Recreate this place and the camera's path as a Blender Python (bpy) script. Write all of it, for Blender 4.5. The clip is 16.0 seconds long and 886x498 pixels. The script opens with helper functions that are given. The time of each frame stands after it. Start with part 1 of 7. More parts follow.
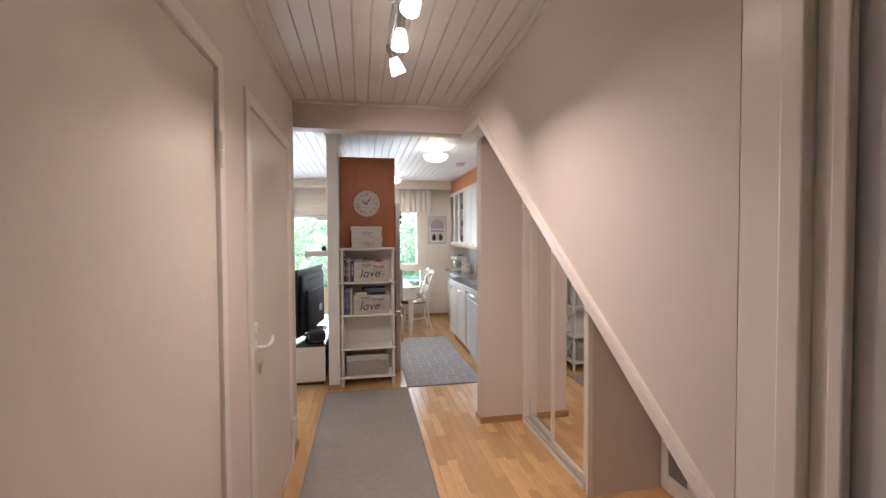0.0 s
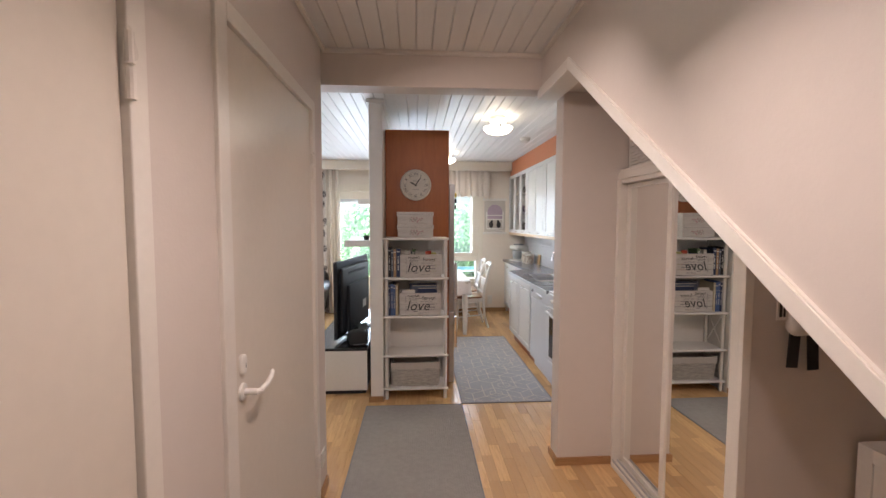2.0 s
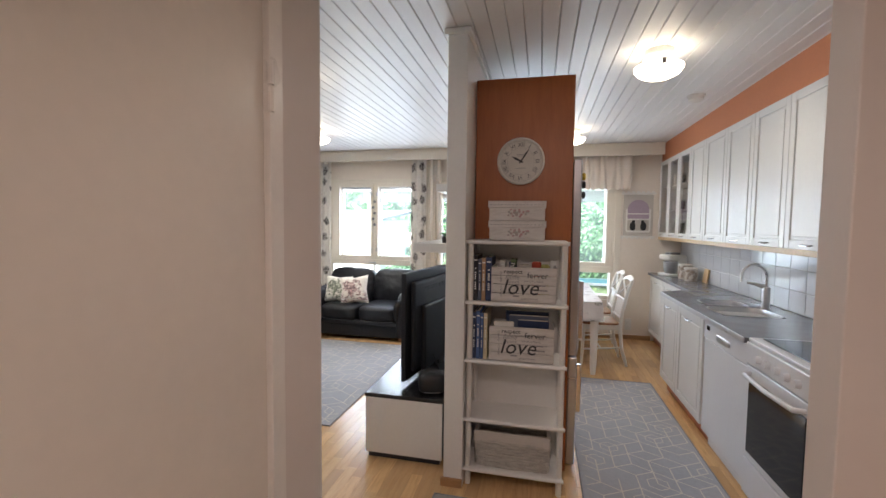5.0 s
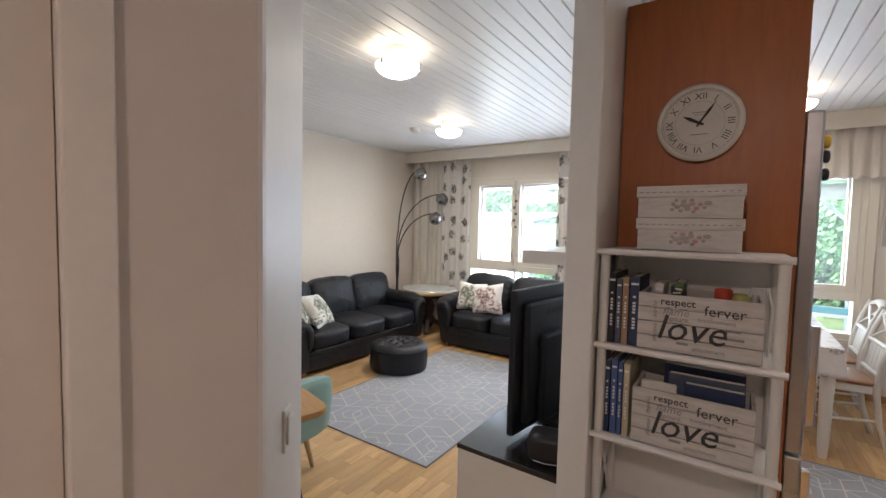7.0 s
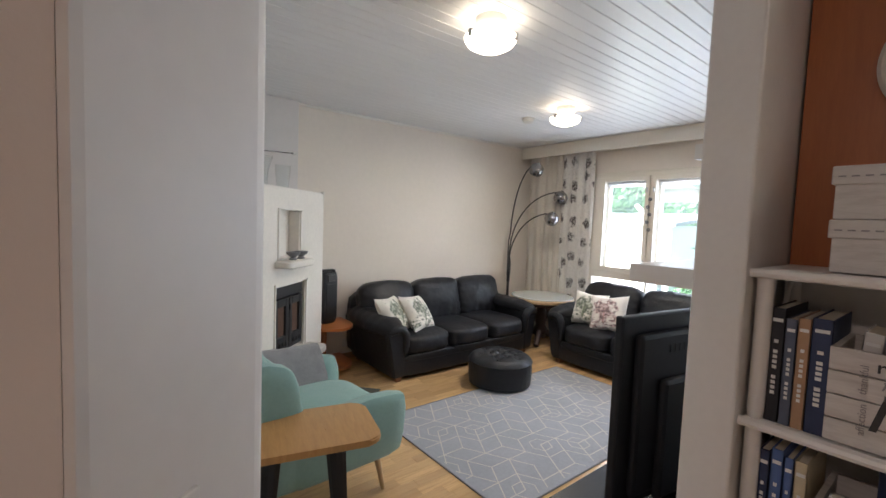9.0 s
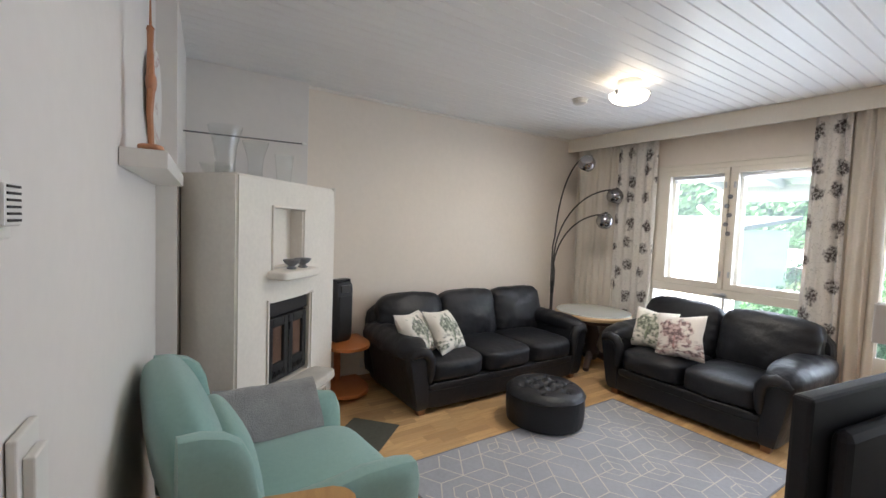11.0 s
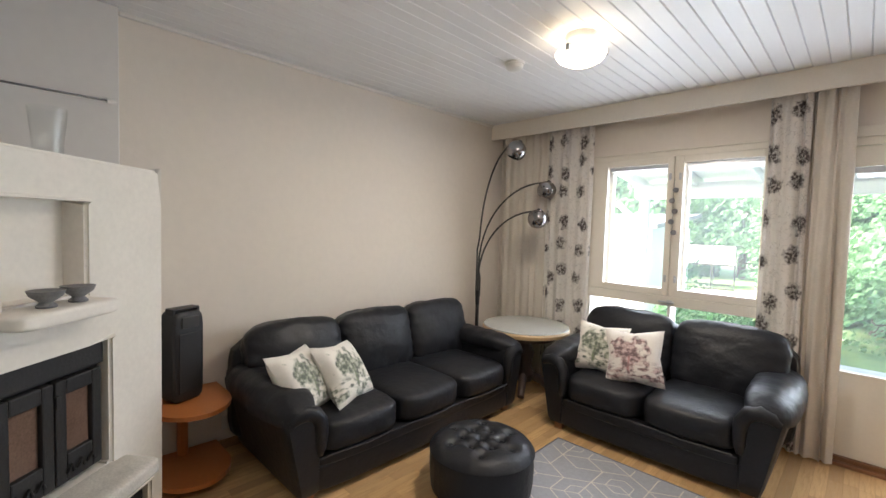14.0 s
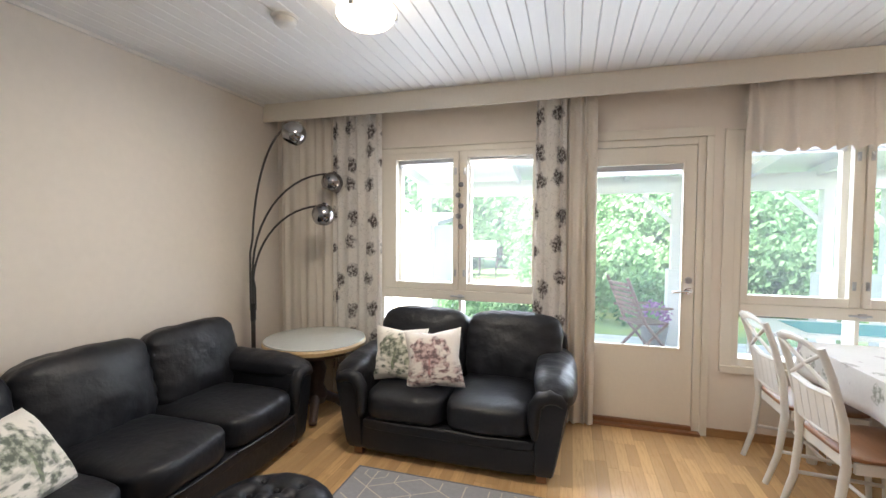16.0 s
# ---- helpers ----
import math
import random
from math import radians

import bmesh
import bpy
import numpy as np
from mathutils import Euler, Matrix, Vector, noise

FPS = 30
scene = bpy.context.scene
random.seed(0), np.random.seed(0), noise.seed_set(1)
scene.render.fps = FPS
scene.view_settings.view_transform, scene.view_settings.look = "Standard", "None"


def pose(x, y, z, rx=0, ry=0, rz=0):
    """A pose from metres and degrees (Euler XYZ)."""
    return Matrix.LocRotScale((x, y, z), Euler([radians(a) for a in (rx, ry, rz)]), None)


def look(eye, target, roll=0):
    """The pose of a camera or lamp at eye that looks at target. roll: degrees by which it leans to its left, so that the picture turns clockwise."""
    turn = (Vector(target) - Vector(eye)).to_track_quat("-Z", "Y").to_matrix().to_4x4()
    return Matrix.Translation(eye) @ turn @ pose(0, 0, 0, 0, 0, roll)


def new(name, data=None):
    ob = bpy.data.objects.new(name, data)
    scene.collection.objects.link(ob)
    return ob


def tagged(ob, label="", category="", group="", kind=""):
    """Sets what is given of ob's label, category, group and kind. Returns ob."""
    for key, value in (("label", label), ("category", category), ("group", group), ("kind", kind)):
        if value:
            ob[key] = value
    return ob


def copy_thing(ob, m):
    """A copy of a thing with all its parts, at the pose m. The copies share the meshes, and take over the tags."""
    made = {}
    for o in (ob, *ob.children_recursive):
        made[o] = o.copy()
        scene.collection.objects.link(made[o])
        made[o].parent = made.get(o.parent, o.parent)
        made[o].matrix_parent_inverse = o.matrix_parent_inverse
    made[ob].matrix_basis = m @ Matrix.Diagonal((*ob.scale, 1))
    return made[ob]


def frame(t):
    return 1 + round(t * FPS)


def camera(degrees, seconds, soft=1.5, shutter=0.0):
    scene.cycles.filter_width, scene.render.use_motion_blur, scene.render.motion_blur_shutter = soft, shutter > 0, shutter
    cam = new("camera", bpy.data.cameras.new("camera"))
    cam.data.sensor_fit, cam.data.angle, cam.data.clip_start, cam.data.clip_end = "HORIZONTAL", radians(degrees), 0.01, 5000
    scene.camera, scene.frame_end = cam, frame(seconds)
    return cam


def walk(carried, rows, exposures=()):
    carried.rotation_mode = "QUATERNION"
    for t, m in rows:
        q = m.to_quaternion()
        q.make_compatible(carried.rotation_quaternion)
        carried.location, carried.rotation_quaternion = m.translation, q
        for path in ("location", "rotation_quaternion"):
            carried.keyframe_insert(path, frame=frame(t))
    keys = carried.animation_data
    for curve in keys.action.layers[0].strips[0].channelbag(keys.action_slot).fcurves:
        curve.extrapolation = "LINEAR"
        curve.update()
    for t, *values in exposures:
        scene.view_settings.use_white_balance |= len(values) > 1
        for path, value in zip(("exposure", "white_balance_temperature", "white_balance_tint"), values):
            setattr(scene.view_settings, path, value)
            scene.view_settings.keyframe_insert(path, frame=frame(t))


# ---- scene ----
cam = camera(92.1, 16.0)
EXPOSURES = [(0.0, 3.80, 6500, 10), (3.0, 3.64, 6450, 10), (5.5, 3.40, 6450, 10), (7.0, 3.36, 6500, 10), (10.0, 3.16, 6450, 10), (13.0, 3.20, 6850, 11), (16.0, 3.24, 6850, 11)]
PATH = [
    (0, (0.261, 0.02, 1.521), (0.631, 1.984, 1.463), -0.3),
    (0.5, (0.268, 0.19, 1.519), (0.573, 2.166, 1.449), -0.0),
    (1, (0.264, 0.377, 1.522), (0.506, 2.36, 1.433), -0.0),
    (1.5, (0.272, 0.573, 1.532), (0.462, 2.56, 1.421), 0.2),
    (2, (0.307, 0.763, 1.538), (0.434, 2.755, 1.414), 0.1),
    (2.5, (0.315, 0.972, 1.54), (0.389, 2.966, 1.413), 0.3),
    (3, (0.333, 1.183, 1.527), (0.36, 3.179, 1.403), 0.5),
    (5.5, (0.441, 2.273, 1.492), (-0.177, 4.172, 1.381), 0.6),
    (6, (0.431, 2.477, 1.49), (-0.364, 4.309, 1.376), 0.5),
    (6.5, (0.425, 2.628, 1.483), (-0.529, 4.382, 1.37), 0.8),
    (7, (0.44, 2.815, 1.478), (-0.689, 4.462, 1.367), 1.3),
    (7.5, (0.43, 2.922, 1.474), (-0.843, 4.46, 1.359), 1.3),
    (8, (0.395, 3.061, 1.46), (-0.998, 4.493, 1.349), 1.6),
    (8.5, (0.375, 3.153, 1.474), (-1.109, 4.489, 1.35), 2.1),
    (9, (0.347, 3.264, 1.484), (-1.216, 4.505, 1.356), 2.2),
    (9.5, (0.278, 3.419, 1.451), (-1.347, 4.578, 1.335), 2.3),
    (10, (0.135, 3.515, 1.474), (-1.517, 4.636, 1.351), 2.4),
    (12.5, (-0.577, 3.99, 1.454), (-2.243, 5.091, 1.341), 2.2),
    (13, (-0.715, 4.086, 1.472), (-2.328, 5.263, 1.36), 2.1),
    (13.5, (-0.804, 4.172, 1.47), (-2.329, 5.461, 1.361), 1.8),
    (14, (-0.879, 4.286, 1.467), (-2.283, 5.706, 1.365), 1.7),
    (14.5, (-0.943, 4.399, 1.462), (-2.195, 5.955, 1.359), 1.5),
    (15, (-1.019, 4.498, 1.454), (-2.077, 6.193, 1.358), 1.15),
    (15.5, (-1.035, 4.607, 1.456), (-1.886, 6.414, 1.366), 0.75),
    (16, (-1.129, 4.677, 1.435), (-1.702, 6.591, 1.356), 0.3),
]
walk(cam, [(t, look(eye, target, roll)) for t, eye, target, roll in PATH], EXPOSURES)

# ---- light ----
world = bpy.data.worlds.new("sky")
scene.world = world
world.use_nodes = True
wn = world.node_tree.nodes
sky = wn.new("ShaderNodeTexSky")
sky.sky_type, sky.sun_disc = "NISHITA", False
sky.sun_elevation, sky.sun_rotation = radians(42), radians(200)
sky.air_density, sky.dust_density = 1.0, 3.0
wn["Background"].inputs["Strength"].default_value = 0.15
world.node_tree.links.new(sky.outputs["Color"], wn["Background"].inputs["Color"])

SUN = new("sun", bpy.data.lights.new("sun", "SUN"))
SUN.data.energy, SUN.data.angle, SUN.data.color = 2.7, radians(20), (1.0, 0.96, 0.91)
SUN.matrix_world = look((-7.6, -2.9, 20), (0, 18, 0))


def lamp(name, kind, energy, colour, place, size=0.1, aim=None):
    data = bpy.data.lights.new(name, kind)
    data.energy, data.color = energy, colour
    if kind == "AREA":
        data.shape, data.size, data.size_y = "RECTANGLE", size[0], size[1]
    else:
        data.shadow_soft_size = size
    ob = new(name, data)
    ob.matrix_world = look(place, aim) if aim else pose(*place)
    return ob


WARM = (1.0, 0.79, 0.73)
LIVING = (1.0, 0.93, 0.83)
DAY = (0.78, 0.90, 1.12)
for x, y, e in ((-2.06, 6.52, 2.0), (-1.33, 4.86, 0.30), (1.10, 4.90, 0.30), (0.75, 7.0, 0.60)):
    lamp("ceiling_lamp_light", "AREA", e, LIVING, (x, y, 2.375), (0.26, 0.26), (x, y + 0.001, 0))
# the last one, y = 1.36, is an unseen head added for the near hall
for x, y, aim in ((0.50, 1.62, (0.45, 1.70, 0)), (0.43, 1.87, (0.45, 2.3, 0)), (0.38, 2.17, (0.95, 3.34, 0.8)), (0.38, 1.36, (0.60, 1.0, 0))):
    lamp("spot_head_light", "AREA", 0.48, WARM, (x, y, 2.33), (0.06, 0.06), aim).data.spread = radians(126)
# daylight in the window openings
lamp("window_light", "AREA", 5.2, DAY, (-2.0, 8.32, 1.35), (1.25, 1.5), (-2.0, 5.0, 0.9))
lamp("window_light", "AREA", 2.8, DAY, (-0.65, 8.32, 1.3), (0.6, 1.3), (-0.65, 5.0, 0.8))
lamp("window_light", "AREA", 3.2, DAY, (0.66, 8.32, 1.35), (1.25, 1.5), (0.66, 5.0, 0.9))

# ---- materials ----
def mat(name, base, rough=0.5, metal=0.0, var=0.06, scale=3.0, bump=0.0, bump_scale=80.0, sheen=0.0, coat=0.0, tint=None, emit=0.0, coords="Object", random=0.0, stretch=(1, 1, 1), spec=0.5):
    """A plain surface with variation at two scales and fine relief."""
    m = bpy.data.materials.new(name)
    m.use_nodes = True
    nt = m.node_tree
    n, l = nt.nodes, nt.links
    b = n["Principled BSDF"]
    tc = n.new("ShaderNodeTexCoord")
    mp = n.new("ShaderNodeMapping")
    mp.inputs["Scale"].default_value = stretch
    l.new(tc.outputs[coords], mp.inputs["Vector"])
    big, small = n.new("ShaderNodeTexNoise"), n.new("ShaderNodeTexNoise")
    for t, s, d in ((big, scale, 3), (small, scale * 14, 5)):
        t.inputs["Scale"].default_value, t.inputs["Detail"].default_value = s, d
        l.new(mp.outputs["Vector"], t.inputs["Vector"])
    add = n.new("ShaderNodeMath")
    add.operation = "ADD"
    l.new(big.outputs["Fac"], add.inputs[0])
    l.new(small.outputs["Fac"], add.inputs[1])
    ramp = n.new("ShaderNodeMapRange")
    ramp.inputs["From Min"].default_value, ramp.inputs["From Max"].default_value = 0.6, 1.4
    ramp.inputs["To Min"].default_value, ramp.inputs["To Max"].default_value = 1 - var, 1 + var
    l.new(add.outputs[0], ramp.inputs["Value"])
    mix = n.new("ShaderNodeMix")
    mix.data_type, mix.blend_type = "RGBA", "MULTIPLY"
    mix.inputs["Factor"].default_value = 1.0
    mix.inputs["A"].default_value = (*base, 1)
    value = ramp.outputs["Result"]
    if random:
        info, rr, mul = n.new("ShaderNodeObjectInfo"), n.new("ShaderNodeMapRange"), n.new("ShaderNodeMath")
        geo, both, fr = n.new("ShaderNodeNewGeometry"), n.new("ShaderNodeMath"), n.new("ShaderNodeMath")
        both.operation, fr.operation = "ADD", "FRACT"
        l.new(info.outputs["Random"], both.inputs[0])
        l.new(geo.outputs["Random Per Island"], both.inputs[1])
        l.new(both.outputs[0], fr.inputs[0])
        rr.inputs["To Min"].default_value, rr.inputs["To Max"].default_value = 1 - random, 1 + random
        l.new(fr.outputs[0], rr.inputs["Value"])
        mul.operation = "MULTIPLY"
        l.new(value, mul.inputs[0])
        l.new(rr.outputs["Result"], mul.inputs[1])
        value = mul.outputs[0]
    l.new(value, mix.inputs["B"])
    colour = mix.outputs["Result"]
    if tint:
        mx = n.new("ShaderNodeMix")
        mx.data_type = "RGBA"
        tr = n.new("ShaderNodeMapRange")
        tr.inputs["From Min"].default_value, tr.inputs["From Max"].default_value = 0.42, 0.62
        l.new(big.outputs["Fac"], tr.inputs["Value"])
        l.new(tr.outputs["Result"], mx.inputs["Factor"])
        l.new(colour, mx.inputs["A"])
        mx.inputs["B"].default_value = (*tint, 1)
        colour = mx.outputs["Result"]
    l.new(colour, b.inputs["Base Color"])
    b.inputs["Roughness"].default_value, b.inputs["Metallic"].default_value = rough, metal
    b.inputs["Specular IOR Level"].default_value = spec
    b.inputs["Coat Weight"].default_value, b.inputs["Sheen Weight"].default_value = coat, sheen
    rv = n.new("ShaderNodeMapRange")
    rv.inputs["To Min"].default_value, rv.inputs["To Max"].default_value = max(0.02, rough - 0.06), min(1, rough + 0.06)
    l.new(big.outputs["Fac"], rv.inputs["Value"])
    l.new(rv.outputs["Result"], b.inputs["Roughness"])
    if emit:
        b.inputs["Emission Color"].default_value = (1.0, 0.86, 0.68, 1)
        b.inputs["Emission Strength"].default_value = emit
    if bump:
        t = n.new("ShaderNodeTexNoise")
        t.inputs["Scale"].default_value, t.inputs["Detail"].default_value = bump_scale, 4
        l.new(mp.outputs["Vector"], t.inputs["Vector"])
        bp = n.new("ShaderNodeBump")
        bp.inputs["Strength"].default_value, bp.inputs["Distance"].default_value = bump, 0.01
        l.new(t.outputs["Fac"], bp.inputs["Height"])
        l.new(bp.outputs["Normal"], b.inputs["Normal"])
    return m


def wood(name, a, c, rough=0.35, grain=(1, 12, 12), random=0.0, coat=0.0):
    m = mat(name, a, rough, var=0.10, scale=2.2, bump=0.03, bump_scale=40, tint=None, stretch=grain, random=random, coat=coat)
    nt = m.node_tree
    n, l = nt.nodes, nt.links
    wave, tc, mp = n.new("ShaderNodeTexNoise"), n.new("ShaderNodeTexCoord"), n.new("ShaderNodeMapping")
    mp.inputs["Scale"].default_value = [g * 1.6 for g in grain]
    wave.inputs["Scale"].default_value, wave.inputs["Detail"].default_value, wave.inputs["Distortion"].default_value = 3, 6, 0.6
    l.new(tc.outputs["Object"], mp.inputs["Vector"])
    l.new(mp.outputs["Vector"], wave.inputs["Vector"])
    b = n["Principled BSDF"]
    old = b.inputs["Base Color"].links[0].from_socket
    mx = n.new("ShaderNodeMix")
    mx.data_type, mx.blend_type = "RGBA", "MIX"
    rr = n.new("ShaderNodeMapRange")
    rr.inputs["From Min"].default_value, rr.inputs["From Max"].default_value, rr.inputs["To Max"].default_value = 0.45, 0.75, 0.8
    l.new(wave.outputs["Fac"], rr.inputs["Value"])
    l.new(rr.outputs["Result"], mx.inputs["Factor"])
    l.new(old, mx.inputs["A"])
    mx.inputs["B"].default_value = (*c, 1)
    l.new(mx.outputs["Result"], b.inputs["Base Color"])
    return m


def printed(name, ground, ink, scale, size, rough=0.8, ink2=None, stretch=(1, 1, 1), alpha=1.0, soft=0.08, trans=0.0, lines=0.0):
    """Cloth with scattered printed motifs."""
    m = mat(name, ground, rough, var=0.05, scale=5, bump=0.12, bump_scale=420, sheen=0.2)
    nt = m.node_tree
    n, l = nt.nodes, nt.links
    b = n["Principled BSDF"]
    tc, mp = n.new("ShaderNodeTexCoord"), n.new("ShaderNodeMapping")
    mp.inputs["Scale"].default_value = stretch
    l.new(tc.outputs["Object"], mp.inputs["Vector"])
    warp, mixv, vo = n.new("ShaderNodeTexNoise"), n.new("ShaderNodeMix"), n.new("ShaderNodeTexVoronoi")
    warp.inputs["Scale"].default_value, warp.inputs["Detail"].default_value = scale * 3.5, 3
    l.new(mp.outputs["Vector"], warp.inputs["Vector"])
    mixv.data_type, mixv.blend_type = "RGBA", "LINEAR_LIGHT"
    mixv.inputs["Factor"].default_value = 0.22 / scale
    l.new(mp.outputs["Vector"], mixv.inputs["A"])
    l.new(warp.outputs["Color"], mixv.inputs["B"])
    vo.inputs["Scale"].default_value = scale
    l.new(mixv.outputs["Result"], vo.inputs["Vector"])
    rr = n.new("ShaderNodeMapRange")
    rr.inputs["From Min"].default_value, rr.inputs["From Max"].default_value = size + soft, size
    l.new(vo.outputs["Distance"], rr.inputs["Value"])
    mott = n.new("ShaderNodeTexNoise")
    mott.inputs["Scale"].default_value, mott.inputs["Detail"].default_value = scale * 9, 4
    l.new(mp.outputs["Vector"], mott.inputs["Vector"])
    mr = n.new("ShaderNodeMapRange")
    mr.inputs["From Min"].default_value, mr.inputs["From Max"].default_value = 0.35, 0.6
    l.new(mott.outputs["Fac"], mr.inputs["Value"])
    mul = n.new("ShaderNodeMath")
    mul.operation = "MULTIPLY"
    l.new(rr.outputs["Result"], mul.inputs[0])
    l.new(mr.outputs["Result"], mul.inputs[1])
    old = b.inputs["Base Color"].links[0].from_socket
    inks = n.new("ShaderNodeMix")
    inks.data_type = "RGBA"
    inks.inputs["A"].default_value, inks.inputs["B"].default_value = (*ink, 1), (*(ink2 or ink), 1)
    l.new(vo.outputs["Color"], inks.inputs["Factor"])
    mx = n.new("ShaderNodeMix")
    mx.data_type = "RGBA"
    l.new(mul.outputs[0], mx.inputs["Factor"])
    l.new(old, mx.inputs["A"])
    l.new(inks.outputs["Result"], mx.inputs["B"])
    l.new(mx.outputs["Result"], b.inputs["Base Color"])
    if trans:
        see, mixs = n.new("ShaderNodeBsdfTranslucent"), n.new("ShaderNodeMixShader")
        l.new(mx.outputs["Result"], see.inputs["Color"])
        mixs.inputs["Fac"].default_value = trans
        out = n["Material Output"]
        l.new(b.outputs[0], mixs.inputs[1])
        l.new(see.outputs[0], mixs.inputs[2])
        l.new(mixs.outputs[0], out.inputs["Surface"])
    return m


def butterfly_print(name, ground, ink, faint):
    """Curtain cloth with staggered rows of dark winged motifs and faint handwriting lines, partly translucent."""
    m = mat(name, ground, 0.85, var=0.04, scale=5, bump=0.12, bump_scale=420, sheen=0.2)
    n, l = m.node_tree.nodes, m.node_tree.links
    b = n["Principled BSDF"]
    tc, sp, cb = n.new("ShaderNodeTexCoord"), n.new("ShaderNodeSeparateXYZ"), n.new("ShaderNodeCombineXYZ")
    l.new(tc.outputs["Object"], sp.inputs[0])
    for k, (axis, size) in enumerate((("X", 6.2), ("Z", 4.0))):
        q = n.new("ShaderNodeMath")
        q.operation = "MULTIPLY"
        q.inputs[1].default_value = size
        l.new(sp.outputs[axis], q.inputs[0])
        l.new(q.outputs[0], cb.inputs[k])
    warp, add, vo = n.new("ShaderNodeTexNoise"), n.new("ShaderNodeMix"), n.new("ShaderNodeTexVoronoi")
    warp.inputs["Scale"].default_value, warp.inputs["Detail"].default_value = 4.5, 3
    l.new(cb.outputs[0], warp.inputs["Vector"])
    add.data_type, add.blend_type = "RGBA", "LINEAR_LIGHT"
    add.inputs["Factor"].default_value = 0.26
    l.new(cb.outputs[0], add.inputs["A"])
    l.new(warp.outputs["Color"], add.inputs["B"])
    vo.voronoi_dimensions = "2D"
    vo.inputs["Scale"].default_value, vo.inputs["Randomness"].default_value = 1.0, 0.5
    l.new(add.outputs["Result"], vo.inputs["Vector"])
    wing, vein, line, seen = (n.new("ShaderNodeMapRange") for _ in range(4))
    wing.inputs["From Min"].default_value, wing.inputs["From Max"].default_value = 0.29, 0.17
    l.new(vo.outputs["Distance"], wing.inputs["Value"])
    grain, script = n.new("ShaderNodeTexNoise"), n.new("ShaderNodeTexNoise")
    grain.inputs["Scale"].default_value, grain.inputs["Detail"].default_value = 55, 3
    script.inputs["Scale"].default_value, script.inputs["Detail"].default_value = 20, 2
    for t in (grain, script):
        l.new(tc.outputs["Object"], t.inputs["Vector"])
    vein.inputs["From Min"].default_value, vein.inputs["From Max"].default_value, vein.inputs["To Min"].default_value = 0.36, 0.55, 0.30
    l.new(grain.outputs["Fac"], vein.inputs["Value"])
    centre = n.new("ShaderNodeMath")
    centre.operation = "COMPARE"
    centre.inputs[1].default_value, centre.inputs[2].default_value = 0.5, 0.012
    l.new(script.outputs["Fac"], centre.inputs[0])
    mul, mul2 = n.new("ShaderNodeMath"), n.new("ShaderNodeMath")
    mul.operation = mul2.operation = "MULTIPLY"
    l.new(wing.outputs["Result"], mul.inputs[0])
    l.new(vein.outputs["Result"], mul.inputs[1])
    l.new(centre.outputs[0], mul2.inputs[0])
    mul2.inputs[1].default_value = 0.35
    old = b.inputs["Base Color"].links[0].from_socket
    for fac, colour in ((mul2.outputs[0], faint), (mul.outputs[0], ink)):
        mx = n.new("ShaderNodeMix")
        mx.data_type = "RGBA"
        l.new(fac, mx.inputs["Factor"])
        l.new(old, mx.inputs["A"])
        mx.inputs["B"].default_value = (*colour, 1)
        old = mx.outputs["Result"]
    l.new(old, b.inputs["Base Color"])
    see, mixs = n.new("ShaderNodeBsdfTranslucent"), n.new("ShaderNodeMixShader")
    l.new(old, see.inputs["Color"])
    mixs.inputs["Fac"].default_value = 0.3
    l.new(b.outputs[0], mixs.inputs[1])
    l.new(see.outputs[0], mixs.inputs[2])
    l.new(mixs.outputs[0], n["Material Output"].inputs["Surface"])
    return m


